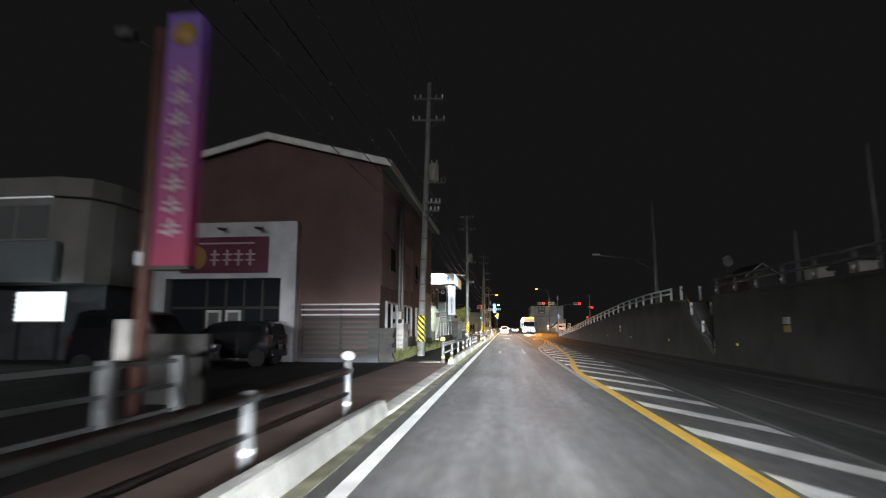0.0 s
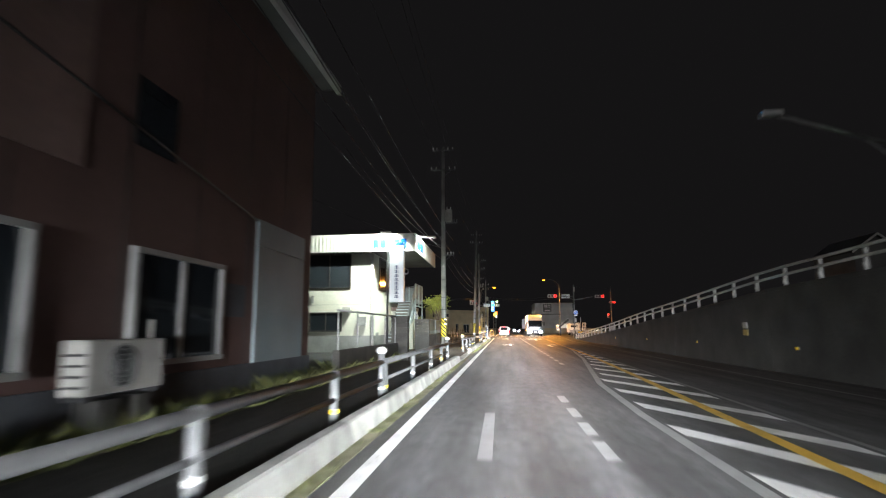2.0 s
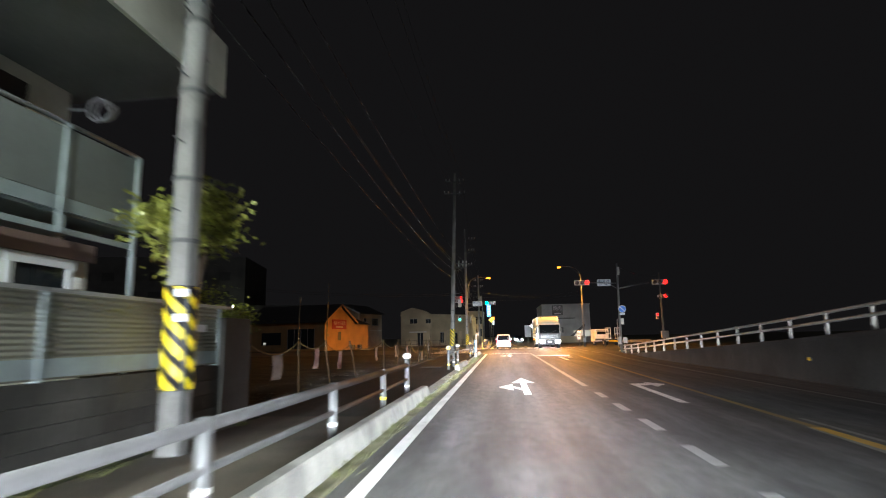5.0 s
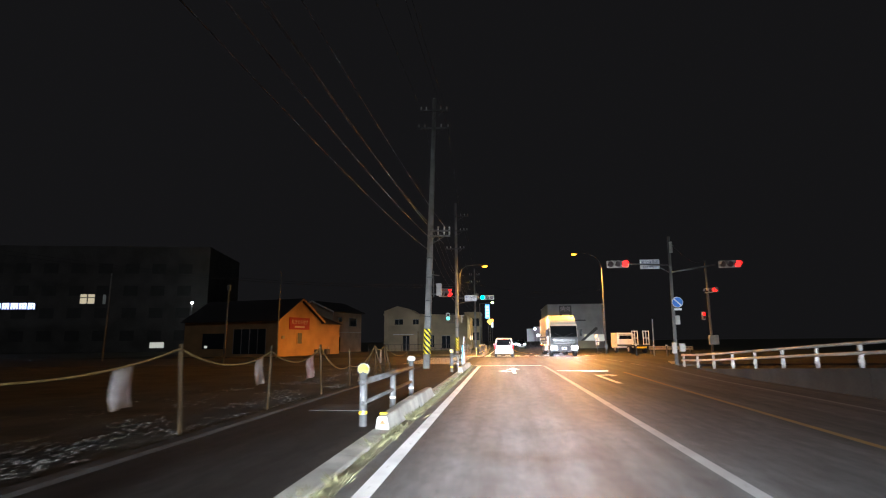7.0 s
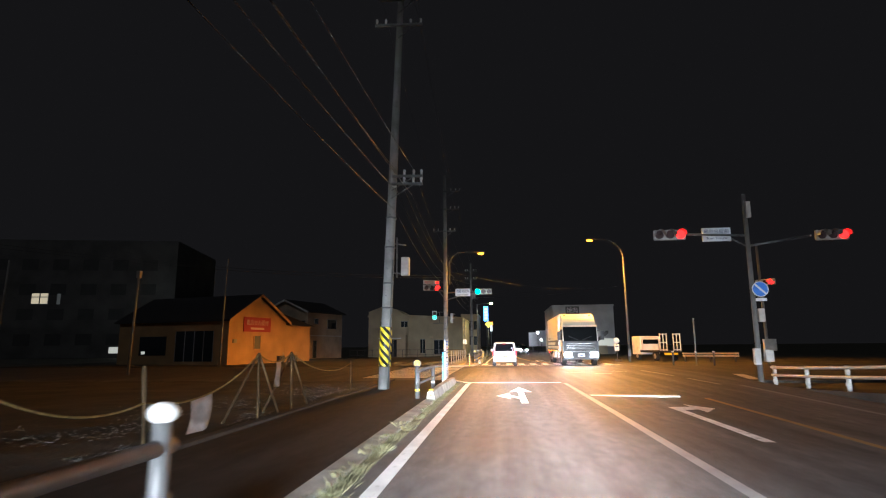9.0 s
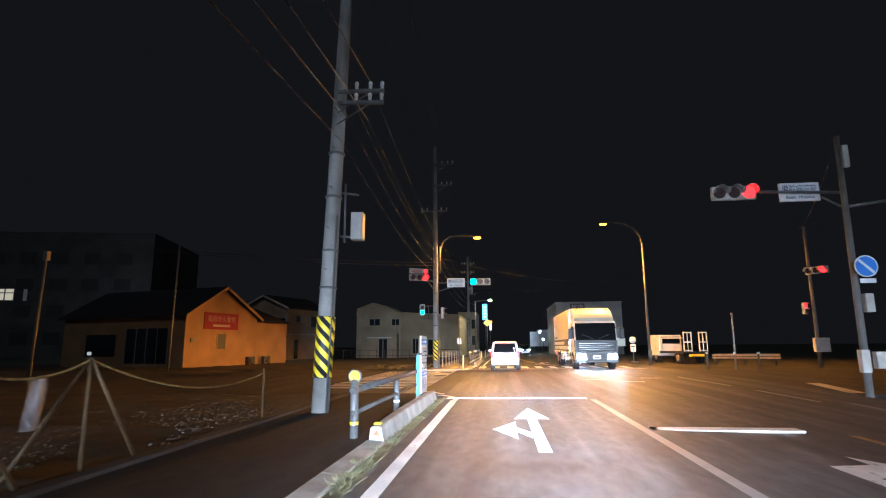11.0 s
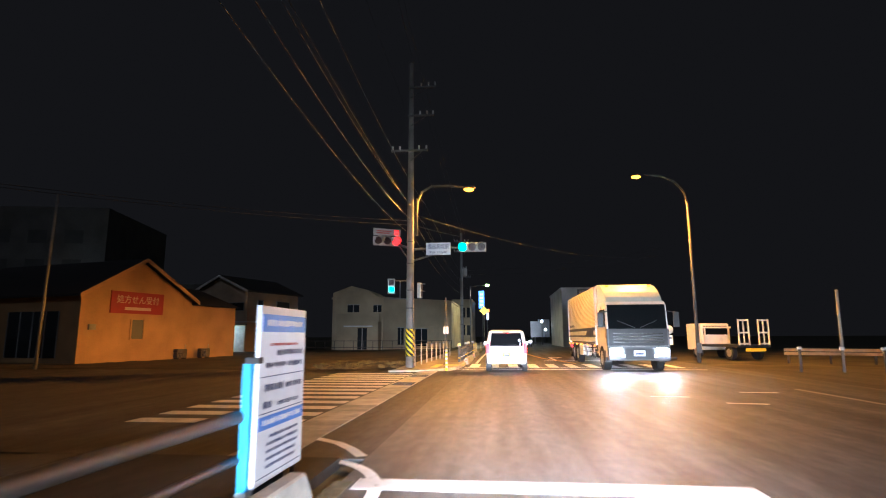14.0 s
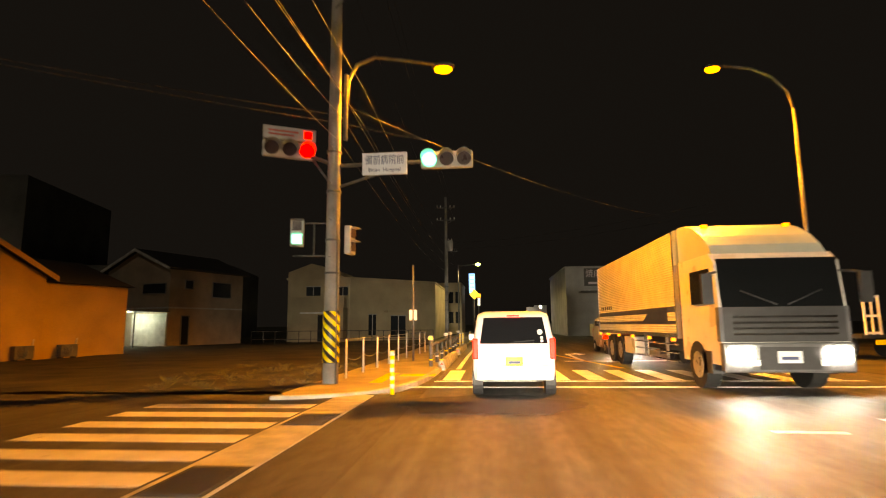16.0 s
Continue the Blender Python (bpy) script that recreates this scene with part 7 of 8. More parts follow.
for i, (a, b) in enumerate(zip(tops, tops[1:])):
    a, b = Vector(a), Vector(b)
    bm = bmesh.new()
    pts = []
    for k in range(13):
        u = k / 12
        p = a.lerp(b, u)
        p.z -= (0.3 if i > 4 else 0.26) * 4 * u * (1 - u) * min(1, (b - a).length / 3)
        pts.append(p)
    tube(bm, pts, 0.014)
    tagged(part("boundary_rope", bm, M_ROPE), "sagging yellow and black rope between stakes", "rope", "boundary ropes")
    if i < len(flags) and flags[i]:
        _, u, w, mm = flags[i]
        k = int(u * 12)
        d = (pts[k + 1] - pts[k]).normalized()
        bm = bmesh.new()
        rows = []
        for j in range(5):
            row = []
            for c in range(5):
                side = (c / 4 - 0.5) * (w + 0.12)
                wob = 0.012 * math.sin(j * 0.9 + c * 1.6 + i) * j
                row.append(bm.verts.new(Vector((pts[k].x, pts[k].y, pts[k].z)) + Vector((d.x * side + wob, d.y * side, d.z * side * (1 - j / 6) - 0.13 * j))))
            rows.append(row)
        for r, q2 in zip(rows, rows[1:]):
            for c in range(4):
                bm.faces.new((r[c], r[c + 1], q2[c + 1], q2[c]))
        bmesh.ops.solidify(bm, geom=bm.faces[:], thickness=0.004)
        fg = part("vinyl_flag", bm, mm, smooth=True)
        tagged(fg, "white vinyl flag with faded print hanging from the rope" if mm is M_CLOTH else "red and white vinyl flag hanging from the rope", "flag", "vinyl flags")

# ---- standing notice board by the crossing ----
trng = random.Random(44)
nb = thing("notice_board", "standing white notice board with blue headings and a blue back panel", "notice board", (-2.22, 98.6, 0.06))
boxpart("board", M_SIGNWHITE, nb, -0.02, 0.02, 0.0, 1.05, 0.12, 1.58, bevel=0.005)
boxpart("heading_band", M_SIGNBLUE, nb, 0.021, 0.025, 0.03, 1.03, 1.36, 1.51)
boxpart("heading_band", M_SIGNBLUE, nb, 0.021, 0.025, 0.03, 1.03, 0.55, 0.66)
for (z0, z1, a, b, cw, m) in ((1.41, 1.465, 0.12, 0.95, 0.07, M_SIGNWHITE), (1.24, 1.265, 0.2, 0.85, 0.05, M_CLOTHRED), (1.155, 1.205, 0.35, 0.95, 0.07, M_TEXT), (1.055, 1.1, 0.12, 0.55, 0.07, M_TEXT), (1.05, 1.1, 0.62, 0.95, 0.06, M_TEXT), (0.86, 0.92, 0.12, 0.5, 0.07, M_TEXT), (0.86, 0.91, 0.58, 0.95, 0.05, M_TEXT), (0.72, 0.78, 0.1, 0.3, 0.1, M_TEXT), (0.72, 0.76, 0.4, 0.9, 0.05, M_TEXT),
                              (0.585, 0.63, 0.1, 0.95, 0.06, M_SIGNWHITE), (0.47, 0.50, 0.25, 0.9, 0.04, M_TEXT), (0.41, 0.44, 0.2, 0.9, 0.04, M_TEXT), (0.35, 0.38, 0.2, 0.9, 0.04, M_TEXT), (0.29, 0.32, 0.2, 0.85, 0.04, M_TEXT), (0.23, 0.26, 0.2, 0.85, 0.04, M_TEXT)):
    y = a
    while y < b:
        w2 = cw * trng.uniform(0.5, 0.85)
        zz = trng.uniform(0.0, 0.18) * (z1 - z0)
        boxpart("text_bar", m, nb, 0.0255, 0.0265, y, min(b, y + w2), z0 + zz, z1 - trng.uniform(0, 0.12) * (z1 - z0))
        if w2 > 0.04:
            boxpart("text_stroke", m, nb, 0.0255, 0.0264, y + w2 * 0.4, y + w2 * 0.55, z0 - 0.006, z1 + 0.006)
        y += cw
for z in (0.98, 0.68, 0.17):
    boxpart("rule_line", M_TEXT, nb, 0.021, 0.024, 0.04, 1.01, z, z + 0.007)
boxpart("foot_cap", M_TRIM, nb, -0.11, -0.025, -0.05, 0.10, -0.02, 0.1)
boxpart("clip", M_PLASTIC, nb, -0.08, 0.03, -0.04, 0.05, 1.1, 1.15)
boxpart("back_panel", M_BOARDBLUE, nb, -0.10, -0.03, -0.04, 0.10, 0.1, 1.1, label="light blue edge panel")
for yy in (0.1, 0.95):
    rodpart("leg", M_GALV, nb, (-0.03, yy, -0.02), (-0.03, yy, 0.4), 0.02)

# ---- pharmacy ----
P = thing("pharmacy", "gabled pharmacy with sodium-tinted rendered walls and a red signboard", "shop", (-22.28, 121.0, 0), -13.6)
bm = bmesh.new()
prism(bm, [(0, 0), (7.7, 0), (7.7, 3.7), (3.65, 5.85), (0, 3.7)], "x", -12.0, 0.0)
part("wall", bm, M_ORANGEW, P)
for (a, b) in (((-0.35, 3.55), (3.65, 5.92)), ((3.65, 5.92), (8.0, 3.58))):
    bm = bmesh.new()
    prism(bm, [(a[0], a[1]), (b[0], b[1]), (b[0], b[1] + 0.14), (a[0], a[1] + 0.14)], "x", -12.3, 0.35)
    part("roof", bm, M_ROOF, P)
    bm = bmesh.new()
    prism(bm, [(a[0], a[1] - 0.1), (b[0], b[1] - 0.1), (b[0], b[1] + 0.15), (a[0], a[1] + 0.15)], "x", 0.352, 0.40)
    part("gable_trim", bm, M_ORANGEW, P)
rs = boxpart("signboard", M_REDSIGN, P, 0.01, 0.08, 1.7, 5.3, 2.75, 4.0, label="red signboard with white print")
text_part("sign_text", "処方せん受付", 0.5, M_LETTER, rs, pose(0.085, 3.5, 3.52, 90, 0, 90), width=2.9)
boxpart("print_bar", M_LETTER, rs, 0.081, 0.085, 2.6, 4.4, 2.95, 3.12)
wn = boxpart("window", M_GLASSW, P, 0.005, 0.03, 3.2, 4.0, 1.3, 2.4)
boxpart("window_frame", M_ORANGEW, wn, 0.005, 0.06, 3.1, 3.2, 1.25, 2.45)
boxpart("window_frame", M_ORANGEW, wn, 0.005, 0.06, 4.0, 4.1, 1.25, 2.45)
boxpart("hose_reel_box", M_TAIBASE, P, 0.005, 0.12, 0.5, 0.9, 1.8, 2.1)
boxpart("annex", M_ORANGEW, P, -8.0, -0.25, 7.7, 12.2, 0, 3.5, label="lower rendered annex")
bm = bmesh.new()
prism(bm, [(-8.2, 3.5), (0.1, 3.5), (-4.0, 5.0)], "y", 7.75, 12.4)
part("annex_roof", bm, M_ROOF, P)
boxpart("south_glass", M_GLASS, P, -5.5, -1.5, -0.03, -0.005, 0.3, 2.8, label="dark storefront windows")
boxpart("south_glass", M_GLASS, P, -9.5, -6.5, -0.03, -0.005, 0.8, 2.4, label="dark windows")
for k in range(5):
    boxpart("mullion", M_FRAME, P, -5.5 + k, -5.44 + k, -0.06, -0.03, 0.3, 2.8)
boxpart("lit_pane", G_WINDOW, P, -9.2, -8.8, -0.06, -0.03, 0.9, 1.15)
for (yy, ww) in ((6.75, 0.8), (8.75, 0.8)):
    m_ = P.matrix_world @ Vector((0.25, yy, 0.05))
    ac_unit(m_.x, m_.y, 0.03, ww, 76, "dark-looking outdoor air conditioner at the pharmacy wall")

def block_house(name, label, cat, place, turn, w, d, h, wallm, gable=1.2, windows=()):
    g = thing(name, label, cat, place, turn)
    bm = bmesh.new()
    if gable:
        prism(bm, [(0, 0), (w, 0), (w, h), (w / 2, h + gable), (0, h)], "y", 0, d)
    else:
        box(bm, 0, w, 0, d, 0, h)
    part("wall", bm, wallm, g)
    if gable:
        for (a, b) in (((-0.4, h - 0.15), (w / 2, h + gable + 0.02)), ((w / 2, h + gable + 0.02), (w + 0.4, h - 0.15))):
            bm = bmesh.new()
            prism(bm, [a, b, (b[0], b[1] + 0.15), (a[0], a[1] + 0.15)], "y", -0.4, d + 0.4)
            part("roof", bm, M_ROOF, g)
            bm = bmesh.new()
            prism(bm, [(a[0], a[1] - 0.08), (b[0], b[1] - 0.08), (b[0], b[1] + 0.14), (a[0], a[1] + 0.14)], "y", -0.46, -0.402)
            part("gable_trim", bm, M_TRIM, g)
    else:
        boxpart("roof", M_ROOF, g, -0.1, w + 0.1, -0.1, d + 0.1, h, h + 0.18)
    boxpart("band", M_TRIM, g, -0.02, w + 0.02, -0.03, 0.0, h * 0.48, h * 0.48 + 0.12)
    boxpart("band", M_TRIM, g, w, w + 0.03, -0.02, d, h * 0.48, h * 0.48 + 0.12)
    for (face, a, b, z0, z1) in windows:
        if face == "s":
            w_ = boxpart("window", M_GLASS, g, a, b, -0.03, -0.005, z0, z1)
            for dims in ((a - 0.07, a, z0 - 0.05, z1 + 0.07), (b, b + 0.07, z0 - 0.05, z1 + 0.07), (a, b, z1, z1 + 0.07), (a, b, z0 - 0.07, z0)):
                boxpart("window_frame", M_FRAME, w_, dims[0], dims[1], -0.07, -0.005, dims[2], dims[3])
        else:
            w_ = boxpart("window", M_GLASS, g, w + 0.005, w + 0.03, a, b, z0, z1)
            for dims in ((a - 0.07, a, z0 - 0.05, z1 + 0.07), (b, b + 0.07, z0 - 0.05, z1 + 0.07), (a, b, z1, z1 + 0.07), (a, b, z0 - 0.07, z0)):
                boxpart("window_frame", M_FRAME, w_, w + 0.005, w + 0.07, dims[0], dims[1], dims[2], dims[3])
    return g


hs = block_house("two_storey_house", "two-storey sided house with a pale band between floors", "house", (-30.25, 145.56, 0), -18.2, 6.8, 7.3, 5.75, M_HOUSE, 1.45,
                 [("s", 4.05, 6.4, 3.9, 4.6), ("e", 1.35, 2.05, 4.3, 4.9), ("e", 4.0, 5.9, 3.75, 4.9), ("e", 1.15, 1.8, 0.1, 2.2)])
cp = thing("lit_carport", "brightly lit white carport wall beside the house", "carport", (-27.34, 144.48, 0), -18.2)
boxpart("wall", M_TRIM, cp, 0, 3.6, 0.05, 0.15, 0.02, 2.4)
boxpart("roof", M_GALV, cp, -1.5, 3.7, -2.6, 0.2, 2.5, 2.58)
for xx in (-1.4, 3.6):
    rodpart("post", M_GALV, cp, (xx, -2.5, 0), (xx, -2.5, 2.5), 0.04)
wb = thing("white_clinic", "two-storey clinic in warm-tinted off-white with angled front, dark windows", "clinic", (0, 0, 0), 0)
bm = bmesh.new()
prism(bm, [(-18.5, 153.0), (-12.8, 153.0), (-5.9, 160.0), (-5.9, 178.0), (-18.5, 178.0)], "z", 0.0, 5.5)
part("wall", bm, M_WHITEW, wb)
bm = bmesh.new()
prism(bm, [(-18.6, 152.9), (-12.75, 152.9), (-5.8, 159.95), (-5.8, 178.1), (-18.6, 178.1)], "z", 5.5, 5.68)
part("parapet", bm, M_WHITEW, wb)
bm = bmesh.new()
prism(bm, [(-18.5, 5.685), (-13.4, 5.685), (-14.6, 6.5), (-16.4, 6.95), (-17.4, 6.6), (-18.5, 6.2)], "y", 153.0, 160.0)
part("gable", bm, M_WHITEW, wb, "low raised gable over the front")
boxpart("terrace_parapet", M_WHITEW, wb, -17.6, -12.9, 151.4, 151.55, 2.95, 3.85, label="solid balcony parapet")
boxpart("front_wing", M_WHITEW, wb, -17.5, -13.0, 151.45, 153.0, 0.0, 2.94)
boxpart("porch_canopy", M_TRIM, wb, -16.6, -13.6, 150.9, 151.44, 2.42, 2.55)
for (a, b, z0, z1) in ((-16.8, -15.5, 4.05, 4.85), (-13.9, -13.0, 4.05, 4.8)):
    w_ = boxpart("window", M_GLASS, wb, a, b, 152.97, 152.995, z0, z1)
    boxpart("window_frame", M_FRAME, w_, a - 0.06, b + 0.06, 152.94, 152.995, z1, z1 + 0.07)
    boxpart("window_frame", M_FRAME, w_, (a + b) / 2 - 0.03, (a + b) / 2 + 0.03, 152.95, 152.969, z0, z1)
dr = boxpart("door", M_GLASS, wb, -15.2, -14.2, 151.40, 151.445, 0.05, 2.3, label="dark glazed entrance door")
boxpart("door_frame", M_FRAME, dr, -14.74, -14.66, 151.37, 151.399, 0.05, 2.3)


def on_angle(name, material, parent, s0, s1, z0, z1, d0, d1, label=""):
    """A box on the angled front: s0, s1 along it in metres, d0 to d1 out of it."""
    bm = bmesh.new()
    box(bm, s0, s1, -d1, -d0, z0, z1)
    bm.transform(pose(-12.8, 153.0, 0, 0, 0, 45.4))
    return part(name, bm, material, parent, label)


for (s0, s1, z0, z1) in ((1.95, 2.75, 0.5, 2.35), (4.4, 6.1, 0.3, 2.25)):
    w_ = on_angle("window", M_GLASS, wb, s0, s1, z0, z1, 0.005, 0.03)
    on_angle("window_frame", M_FRAME, w_, s0 - 0.08, s1 + 0.08, z1, z1 + 0.08, 0.005, 0.08)
    on_angle("window_frame", M_FRAME, w_, (s0 + s1) / 2 - 0.04, (s0 + s1) / 2 + 0.04, z0, z1, 0.031, 0.06)
on_angle("porch_canopy", M_WHITEW, wb, 3.6, 7.4, 2.55, 2.75, 0.005, 0.7)
on_angle("porch_pier", M_WHITEW, wb, 6.6, 7.4, 0.0, 2.545, 0.005, 0.6)
wg = thing("clinic_annex", "pale two-storey annex with two rows of square windows", "building", (0, 0, 0))
boxpart("wall", M_WHITEW, wg, -8.1, -4.75, 188.0, 200.0, 0.0, 7.5)
boxpart("parapet", M_WHITEW, wg, -8.2, -4.65, 187.9, 200.1, 7.5, 7.7)
for k in range(3):
    for z in (1.6, 4.6):
        boxpart("window", M_GLASS, wg, -7.6 + k * 0.98, -6.95 + k * 0.98, 187.96, 187.995, z, z + 1.7)
cf = thing("clinic_fence", "low dark metal fence in front of the clinic", "fence", (-20.0, 149.0, 0))
for k in range(16):
    boxpart("post", M_DARKFRAME, cf, k * 1.0, k * 1.0 + 0.05, 0, 0.05, 0, 1.0)
boxpart("rail", M_DARKFRAME, cf, 0, 15.05, 0, 0.05, 0.95, 1.0)
boxpart("rail", M_DARKFRAME, cf, 0, 15.05, 0, 0.05, 0.3, 0.35)

yk = thing("restaurant_building", "pale three-storey restaurant building with a dark sign", "restaurant", (8.4, 168.0, 0))
boxpart("wall", M_YAKI, yk, -0.2, 9.4, 0, 16, 0, 7.6)
boxpart("parapet", M_YAKI, yk, -0.3, 9.5, -0.1, 16.1, 7.6, 7.8)
sgn = boxpart("signboard", M_DARKFRAME, yk, 1.85, 4.0, -0.12, -0.01, 5.55, 7.55, label="dark signboard with pale print")
text_part("sign_text", "焼肉", 1.0, M_LETTER, sgn, pose(2.92, -0.13, 6.9, 90), width=1.7)
boxpart("print_bar", M_LETTER, sgn, 2.3, 3.6, -0.13, -0.121, 5.75, 6.0)
boxpart("awning", M_DARKFRAME, yk, 1.2, 6.2, -1.4, 0, 4.75, 4.95)
boxpart("window", G_WINDOW, yk, 6.0, 9.6, -0.03, -0.005, 1.2, 2.4, label="dim lit windows")
bm = bmesh.new()
prism(bm, [(4.0, 0.2), (4.4, 0.2), (8.2, 3.2), (8.2, 3.6), (7.8, 3.6)], "y", -1.2, -0.9)
part("stair_flight", bm, M_DARKFRAME, yk)
boxpart("porch", M_WHITEW, yk, 2.0, 7.5, -3.4, -1.5, 0, 1.3)

# far shop signs and lamps along the road
fs = thing("far_sign", "tall lit blue and white shop sign far down the road", "pole sign", (-3.2, 196, 0), group="far signs")
rodpart("post", M_PLASTIC, fs, (0, 0, 0), (0, 0, 8), 0.12)
boxpart("panel", G_BLUE, fs, -0.65, 0.35, -0.1, 0.1, 6.6, 9.8)
for k in range(4):
    boxpart("print_bar", G_PANEL, fs, -0.45, 0.15, -0.14, -0.11, 7.0 + k * 0.65, 7.4 + k * 0.65)
fs2 = thing("far_sign", "lit red shop sign far down the road", "pole sign", (-2.4, 200, 0), group="far signs")
rodpart("post", M_PLASTIC, fs2, (0, 0, 0), (0, 0, 6), 0.1)
boxpart("panel", G_AMBER, fs2, -0.2, 0.4, -0.1, 0.1, 6.0, 6.6)
boxpart("panel", G_PANEL, fs2, -0.15, 0.3, -0.1, 0.1, 4.6, 5.9)
fl_ = thing("far_street_lamp", "greenish-white street lamp far down the road", "street lamp", (-4.0, 168, 0), group="street lamps")
rodpart("pole", M_GALV, fl_, (0, 0, 0), (0, 0, 8.2), 0.08)
rodpart("arm", M_GALV, fl_, (0, 0, 8.1), (2.2, 0, 8.3), 0.04)
bm = bmesh.new()
ball(bm, (2.3, 0, 8.25), 0.24, 1.15, 1, 0.8)
part("lamp_glass", bm, G_GREENLAMP, fl_, smooth=True)
ds = thing("diamond_sign", "yellow diamond warning sign beside the road", "road sign", (-2.3, 172, 0))
rodpart("post", M_GALV, ds, (0, 0, 0), (0, 0, 5.0), 0.05)
bm = bmesh.new()
box(bm, -0.45, 0.45, -0.03, 0.03, -0.45, 0.45)
bm.transform(Matrix.Translation((0, -0.06, 5.0)) @ Euler((0, radians(45), 0)).to_matrix().to_4x4())
part("plate", bm, M_REFLY, ds)
for (xx, yy, hh, ww) in ((6.6, 200, 4.2, 1.6), (9.5, 215, 5.0, 2.4)):
    q = thing("shop_pylon", "dim pylon sign of a far shop", "pole sign", (xx, yy, 0), group="far signs")
    boxpart("panel", M_SIGNWHITE, q, -ww / 2, ww / 2, -0.2, 0.2, 1.2, hh)
    boxpart("post", M_PLASTIC, q, -0.1, 0.1, -0.1, 0.1, 0, 1.2)
for (xx, yy, zz) in ((6.8, 185, 3.8), (7.6, 188, 2.5), (9.4, 190, 2.9), (11.5, 230, 3.2), (2.2, 250, 1.0), (-30, 300, 4), (-52.0, 155.0, 8.2)):
    q = thing("far_lamp", "small white lamp far down the road", "lamp", (xx, yy, 0), group="far lamps")
    rodpart("post", M_PLASTIC, q, (0, 0, 0), (0, 0, zz), 0.04)
    bm = bmesh.new()
    ball(bm, (0, 0, zz), 0.16, seg=10)
    part("bulb", bm, G_WHITE, q, smooth=True)
# vacant-lot side: far hospital and poles
hp = thing("hospital", "dark hospital block with lit windows far behind the lot", "hospital", (-110, 150, 0), 12)
boxpart("wall", M_HOSPITAL, hp, 0, 58, 0, 20, 0, 19)
boxpart("wing", M_HOSPITAL, hp, 58, 80, 4, 20, 0, 9)
lw = boxpart("lit_window", M_FRAME, hp, 36.1, 38.7, -0.04, -0.01, 8.5, 10.3, label="lit four-pane window")
for (a, z0, z1) in ((36.2, 9.75, 10.25), (37.5, 9.75, 10.25), (36.2, 8.6, 9.6), (37.5, 8.6, 9.6)):
    boxpart("pane", G_WARMPANE, lw, a, a + 1.1, -0.06, -0.041, z0, z1)
boxpart("window", G_DIMPANE, hp, 40.0, 40.5, -0.06, -0.01, 8.5, 10.2, label="dimly lit window")
for r in range(4):
    for k in range(12):
        boxpart("window", M_HOSPGLASS, hp, 2 + k * 4.6, 4.4 + k * 4.6, -0.05, -0.01, 2 + r * 4, 3.8 + r * 4)
sgh = boxpart("lit_sign", M_PLASTIC, hp, 20.6, 29.2, -0.3, -0.1, 7.5, 8.8, label="dark sign band with glowing blue-white letters")
for k in range(6):
    bm = bmesh.new()
    x0 = 20.8 + k * 1.4
    for (a, b, z0, z1) in ((0.05, 1.15, 8.5, 8.68), (0.05, 1.15, 7.98, 8.14), (0.05, 0.25, 7.62, 8.5), (0.95, 1.15, 7.62, 8.5), (0.5, 0.7, 7.62, 8.5)):
        box(bm, x0 + a, x0 + b, -0.36, -0.301, z0, z1)
    part("letter_block", bm, G_BLUEWHITE, sgh, "glowing blue-white letter")
boxpart("entrance_light", G_WINDOW, hp, 48.6, 51.0, -0.06, -0.01, 0.7, 1.7)
for (xx, yy, hh) in ((-20.0, 106.0, 5.6), (-20.6, 116.7, 8.0), (-34, 112, 7.5)):
    q = thing("lot_pole", "thin dark pole behind the vacant lot", "pole", (xx, yy, 0), group="lot poles")
    rodpart("pole", M_POLE, q, (0, 0, 0), (0.15, 0, hh), 0.07, 0.05)
    if hh < 6:
        boxpart("head", M_FRAME, q, 0.05, 0.25, -0.1, 0.1, hh - 0.4, hh)

# chain fence and delineator posts past the crossing
fc = thing("chain_fence", "white steel posts with a slack chain round the gravel lot", "chain fence", (-4.1, 119.4, 0.04))
for k in range(9):
    rodpart("post", M_PARAPET, fc, (0.05 * k, k * 1.7, 0), (0.05 * k, k * 1.7, 1.0), 0.03)
    if k:
        bm = bmesh.new()
        pr = None
        for j in range(9):
            u = j / 8
            p = Vector((0.05 * (k - 1 + u), (k - 1 + u) * 1.7, 0.55 - 0.5 * u * (1 - u)))
            if pr:
                rod(bm, pr, p, 0.012, seg=5)
            pr = p
        part("chain", bm, M_GALV, fc)
        rodpart("top_wire", M_GALV, fc, (0.05 * (k - 1), (k - 1) * 1.7, 0.97), (0.05 * k, k * 1.7, 0.97), 0.015, seg=6)
dp = thing("delineator_post", "flexible yellow lane post with white reflective rings", "delineator", (-2.36, 116.4, 0.02))
rodpart("post", M_BANDY, dp, (0, 0, 0), (0, 0, 0.85), 0.045)
for k in range(5):
    rodpart("ring", M_REFLW, dp, (0, 0, 0.12 + k * 0.16), (0, 0, 0.20 + k * 0.16), 0.05)
for (xx, yy) in ((-2.3, 139.5), (-2.2, 141.0), (-2.0, 148)):
    q = copy_thing(dp, Matrix.Translation((xx, yy, 0.02)))
tp = thing("tactile_paving", "yellow tactile paving on the pavement corner", "tactile paving", (-3.1, 118.3, 0.05), kind="structure")
for k in range(8):
    boxpart("tactile_slab", M_YELLOW, tp, -0.15, 0.15, k * 0.31, k * 0.31 + 0.3, 0, 0.012)
for k in range(3):
    boxpart("tactile_slab", M_YELLOW, tp, 0.3 + k * 0.31, 0.6 + k * 0.31, 1.6, 2.2, 0, 0.012)
bp_ = thing("bus_pole", "slim grey sign post on the far pavement", "sign post", (-3.3, 126.0, 0.05))
rodpart("post", M_GALV, bp_, (0, 0, 0), (0, 0, 3.6), 0.04)
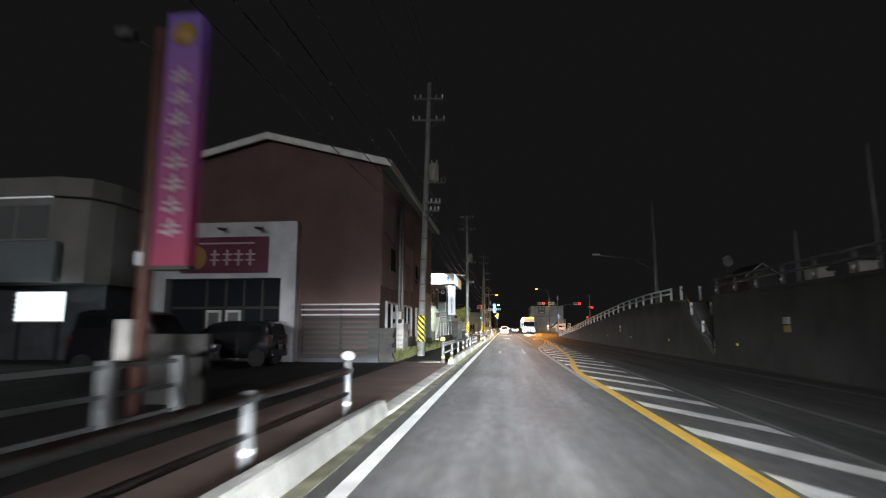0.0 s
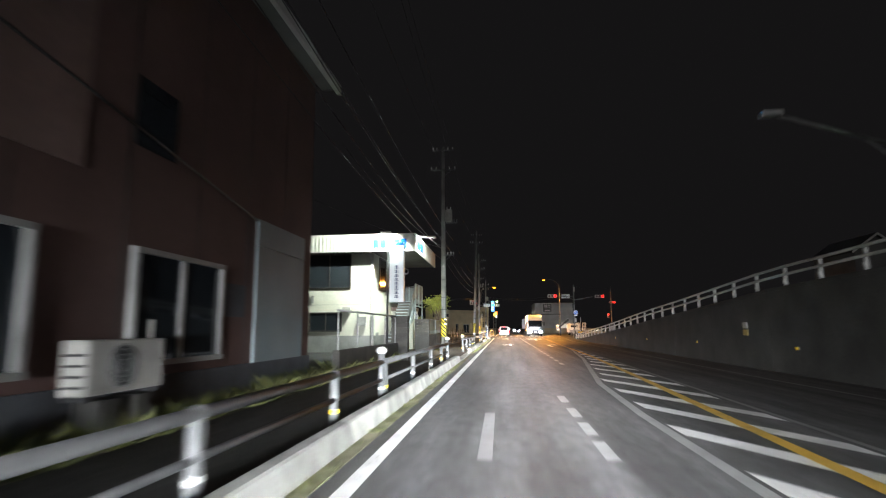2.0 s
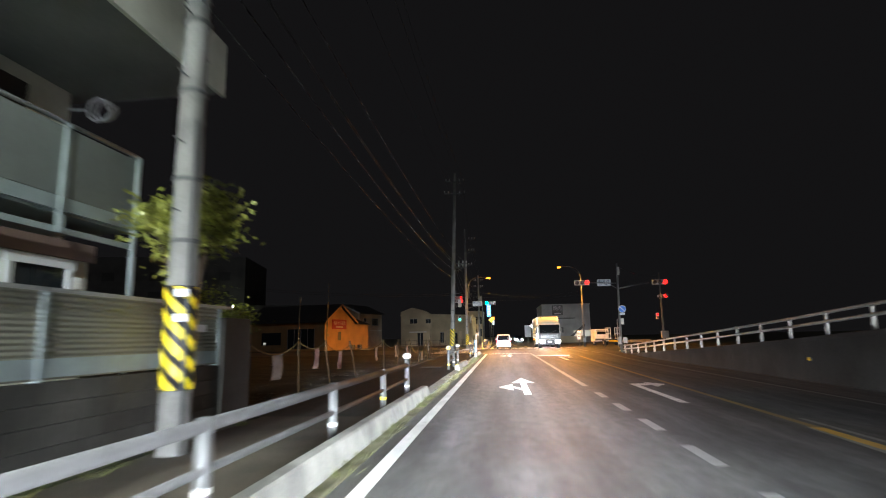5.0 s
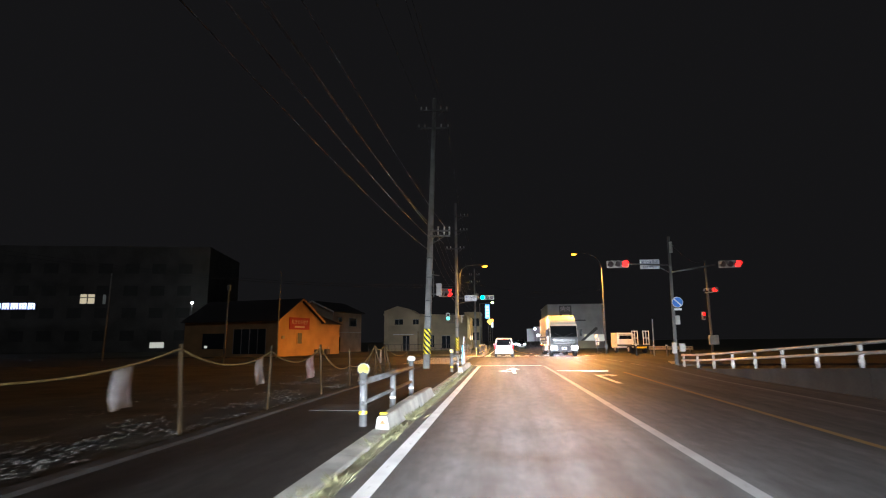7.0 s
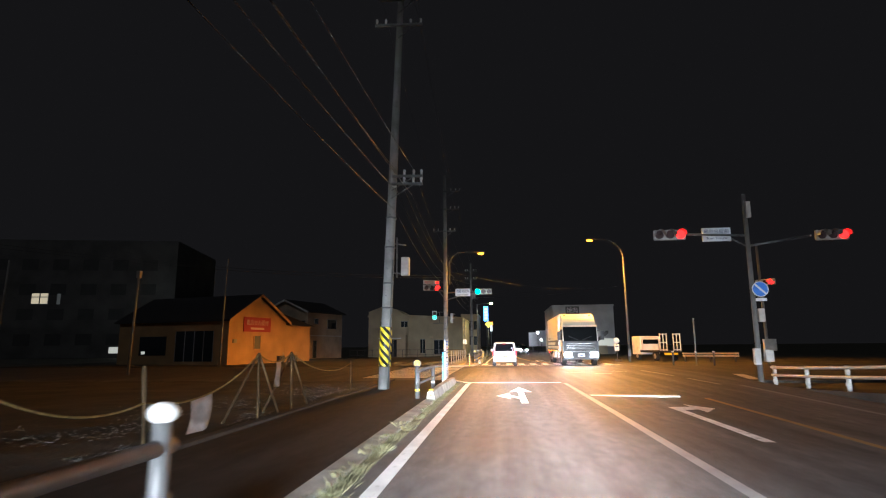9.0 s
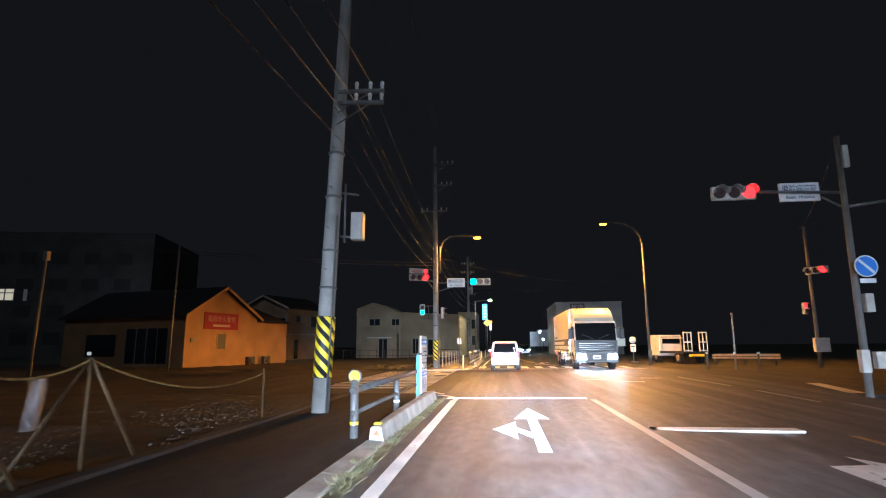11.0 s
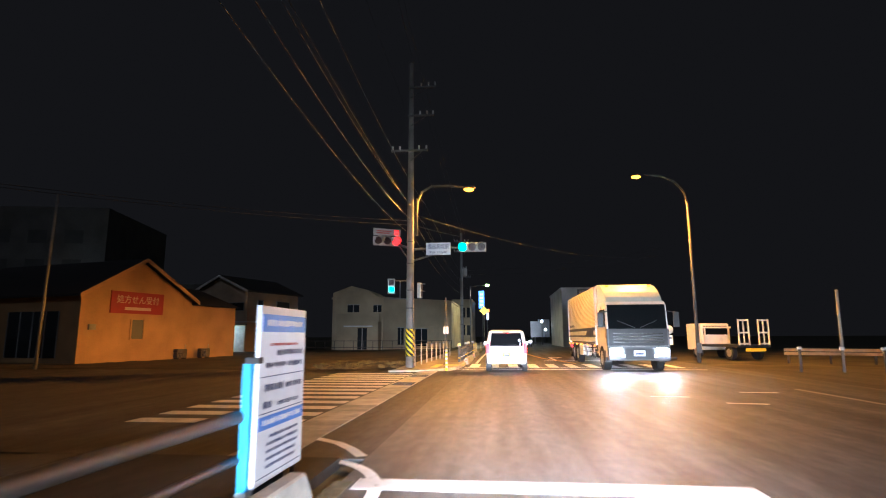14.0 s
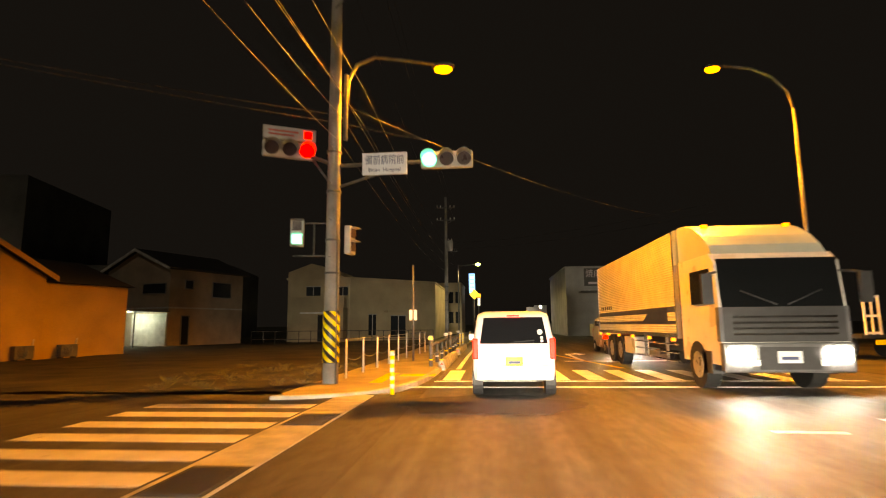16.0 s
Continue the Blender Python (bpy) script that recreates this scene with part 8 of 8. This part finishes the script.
boxpart("plate", M_SIGNWHITE, bp_, -0.15, 0.15, -0.03, -0.01, 1.5, 1.9)

# ---- above the retaining wall ----
def slim_pole(x, y, z0, z1, label, arm=None):
    q = thing("slim_pole", label, "pole", (x, y, z0), group="terrace poles")
    rodpart("pole", M_SIGPOLE, q, (0, 0, -0.1), (0, 0, z1 - z0), 0.14, 0.08)
    if arm:
        rodpart("arm", M_SIGPOLE, q, (0, 0, arm[0]), (arm[1], -2.0, arm[0] + 0.3), 0.05)
        rodpart("arm_brace", M_SIGPOLE, q, (0, 0, arm[0] - 0.6), (arm[1] * 0.35, -0.7, arm[0] + 0.06), 0.03)
        boxpart("lamp_head", M_FRAME, q, arm[1] - 0.3, arm[1] + 0.15, -2.15, -1.9, arm[0] + 0.26, arm[0] + 0.38, bevel=0.03)
    return q


slim_pole(10.35, 38.3, 2.75, 10.3, "slim concrete lamp pole with an unlit arm above the wall", (3.06, -4.2))
slim_pole(16.7, 26.0, 2.7, 9.8, "concrete pole on the terrace")
slim_pole(13.8, 27.1, 2.7, 6.0, "short concrete pole on the terrace")
tsn = thing("curve_mirror", "dim hooded traffic mirror on a bent post above the wall", "traffic mirror", (17.2, 44.3, 2.2))
bm = bmesh.new()
tube(bm, [(0, 0, -0.1), (0, 0, 3.0), (0.02, 0, 3.25), (0.16, 0, 3.5), (0.24, 0, 3.75), (0.25, 0, 4.2)], 0.045, 8)
part("post", bm, M_GALV, tsn, smooth=True)
bm = bmesh.new()
rod(bm, (0.25, 0.04, 4.25), (0.25, -0.08, 4.25), 0.36, seg=24)
hood = part("mirror_disc", bm, M_FRAME, tsn, "round mirror seen edge on")
bm = bmesh.new()
rod(bm, (0.25, -0.02, 4.5), (0.25, -0.05, 4.78), 0.38, 0.06, seg=20)
part("hood", bm, M_FRAME, hood, smooth=True)
th = block_house("terrace_house", "dark gabled house beyond the terrace", "house", (33.9, 80.0, 0.5), 0, 4.0, 7, 8.1, M_BUILDFAR, 1.6)
for (xx, yy, ww) in ((13.2, 24.2, 0.7), (12.0, 22.4, 0.5), (12.6, 20.5, 0.6)):
    q = thing("terrace_box", "pale metal box standing behind the parapet", "metal box", (xx, yy, 2.73), group="terrace boxes")
    boxpart("casing", M_AC, q, -ww / 2, ww / 2, -0.3, 0.3, 0, 0.9, bevel=0.02)
    boxpart("lid", M_FRAME, q, -ww / 2 - 0.03, ww / 2 + 0.03, -0.33, 0.33, 0.9, 0.96)
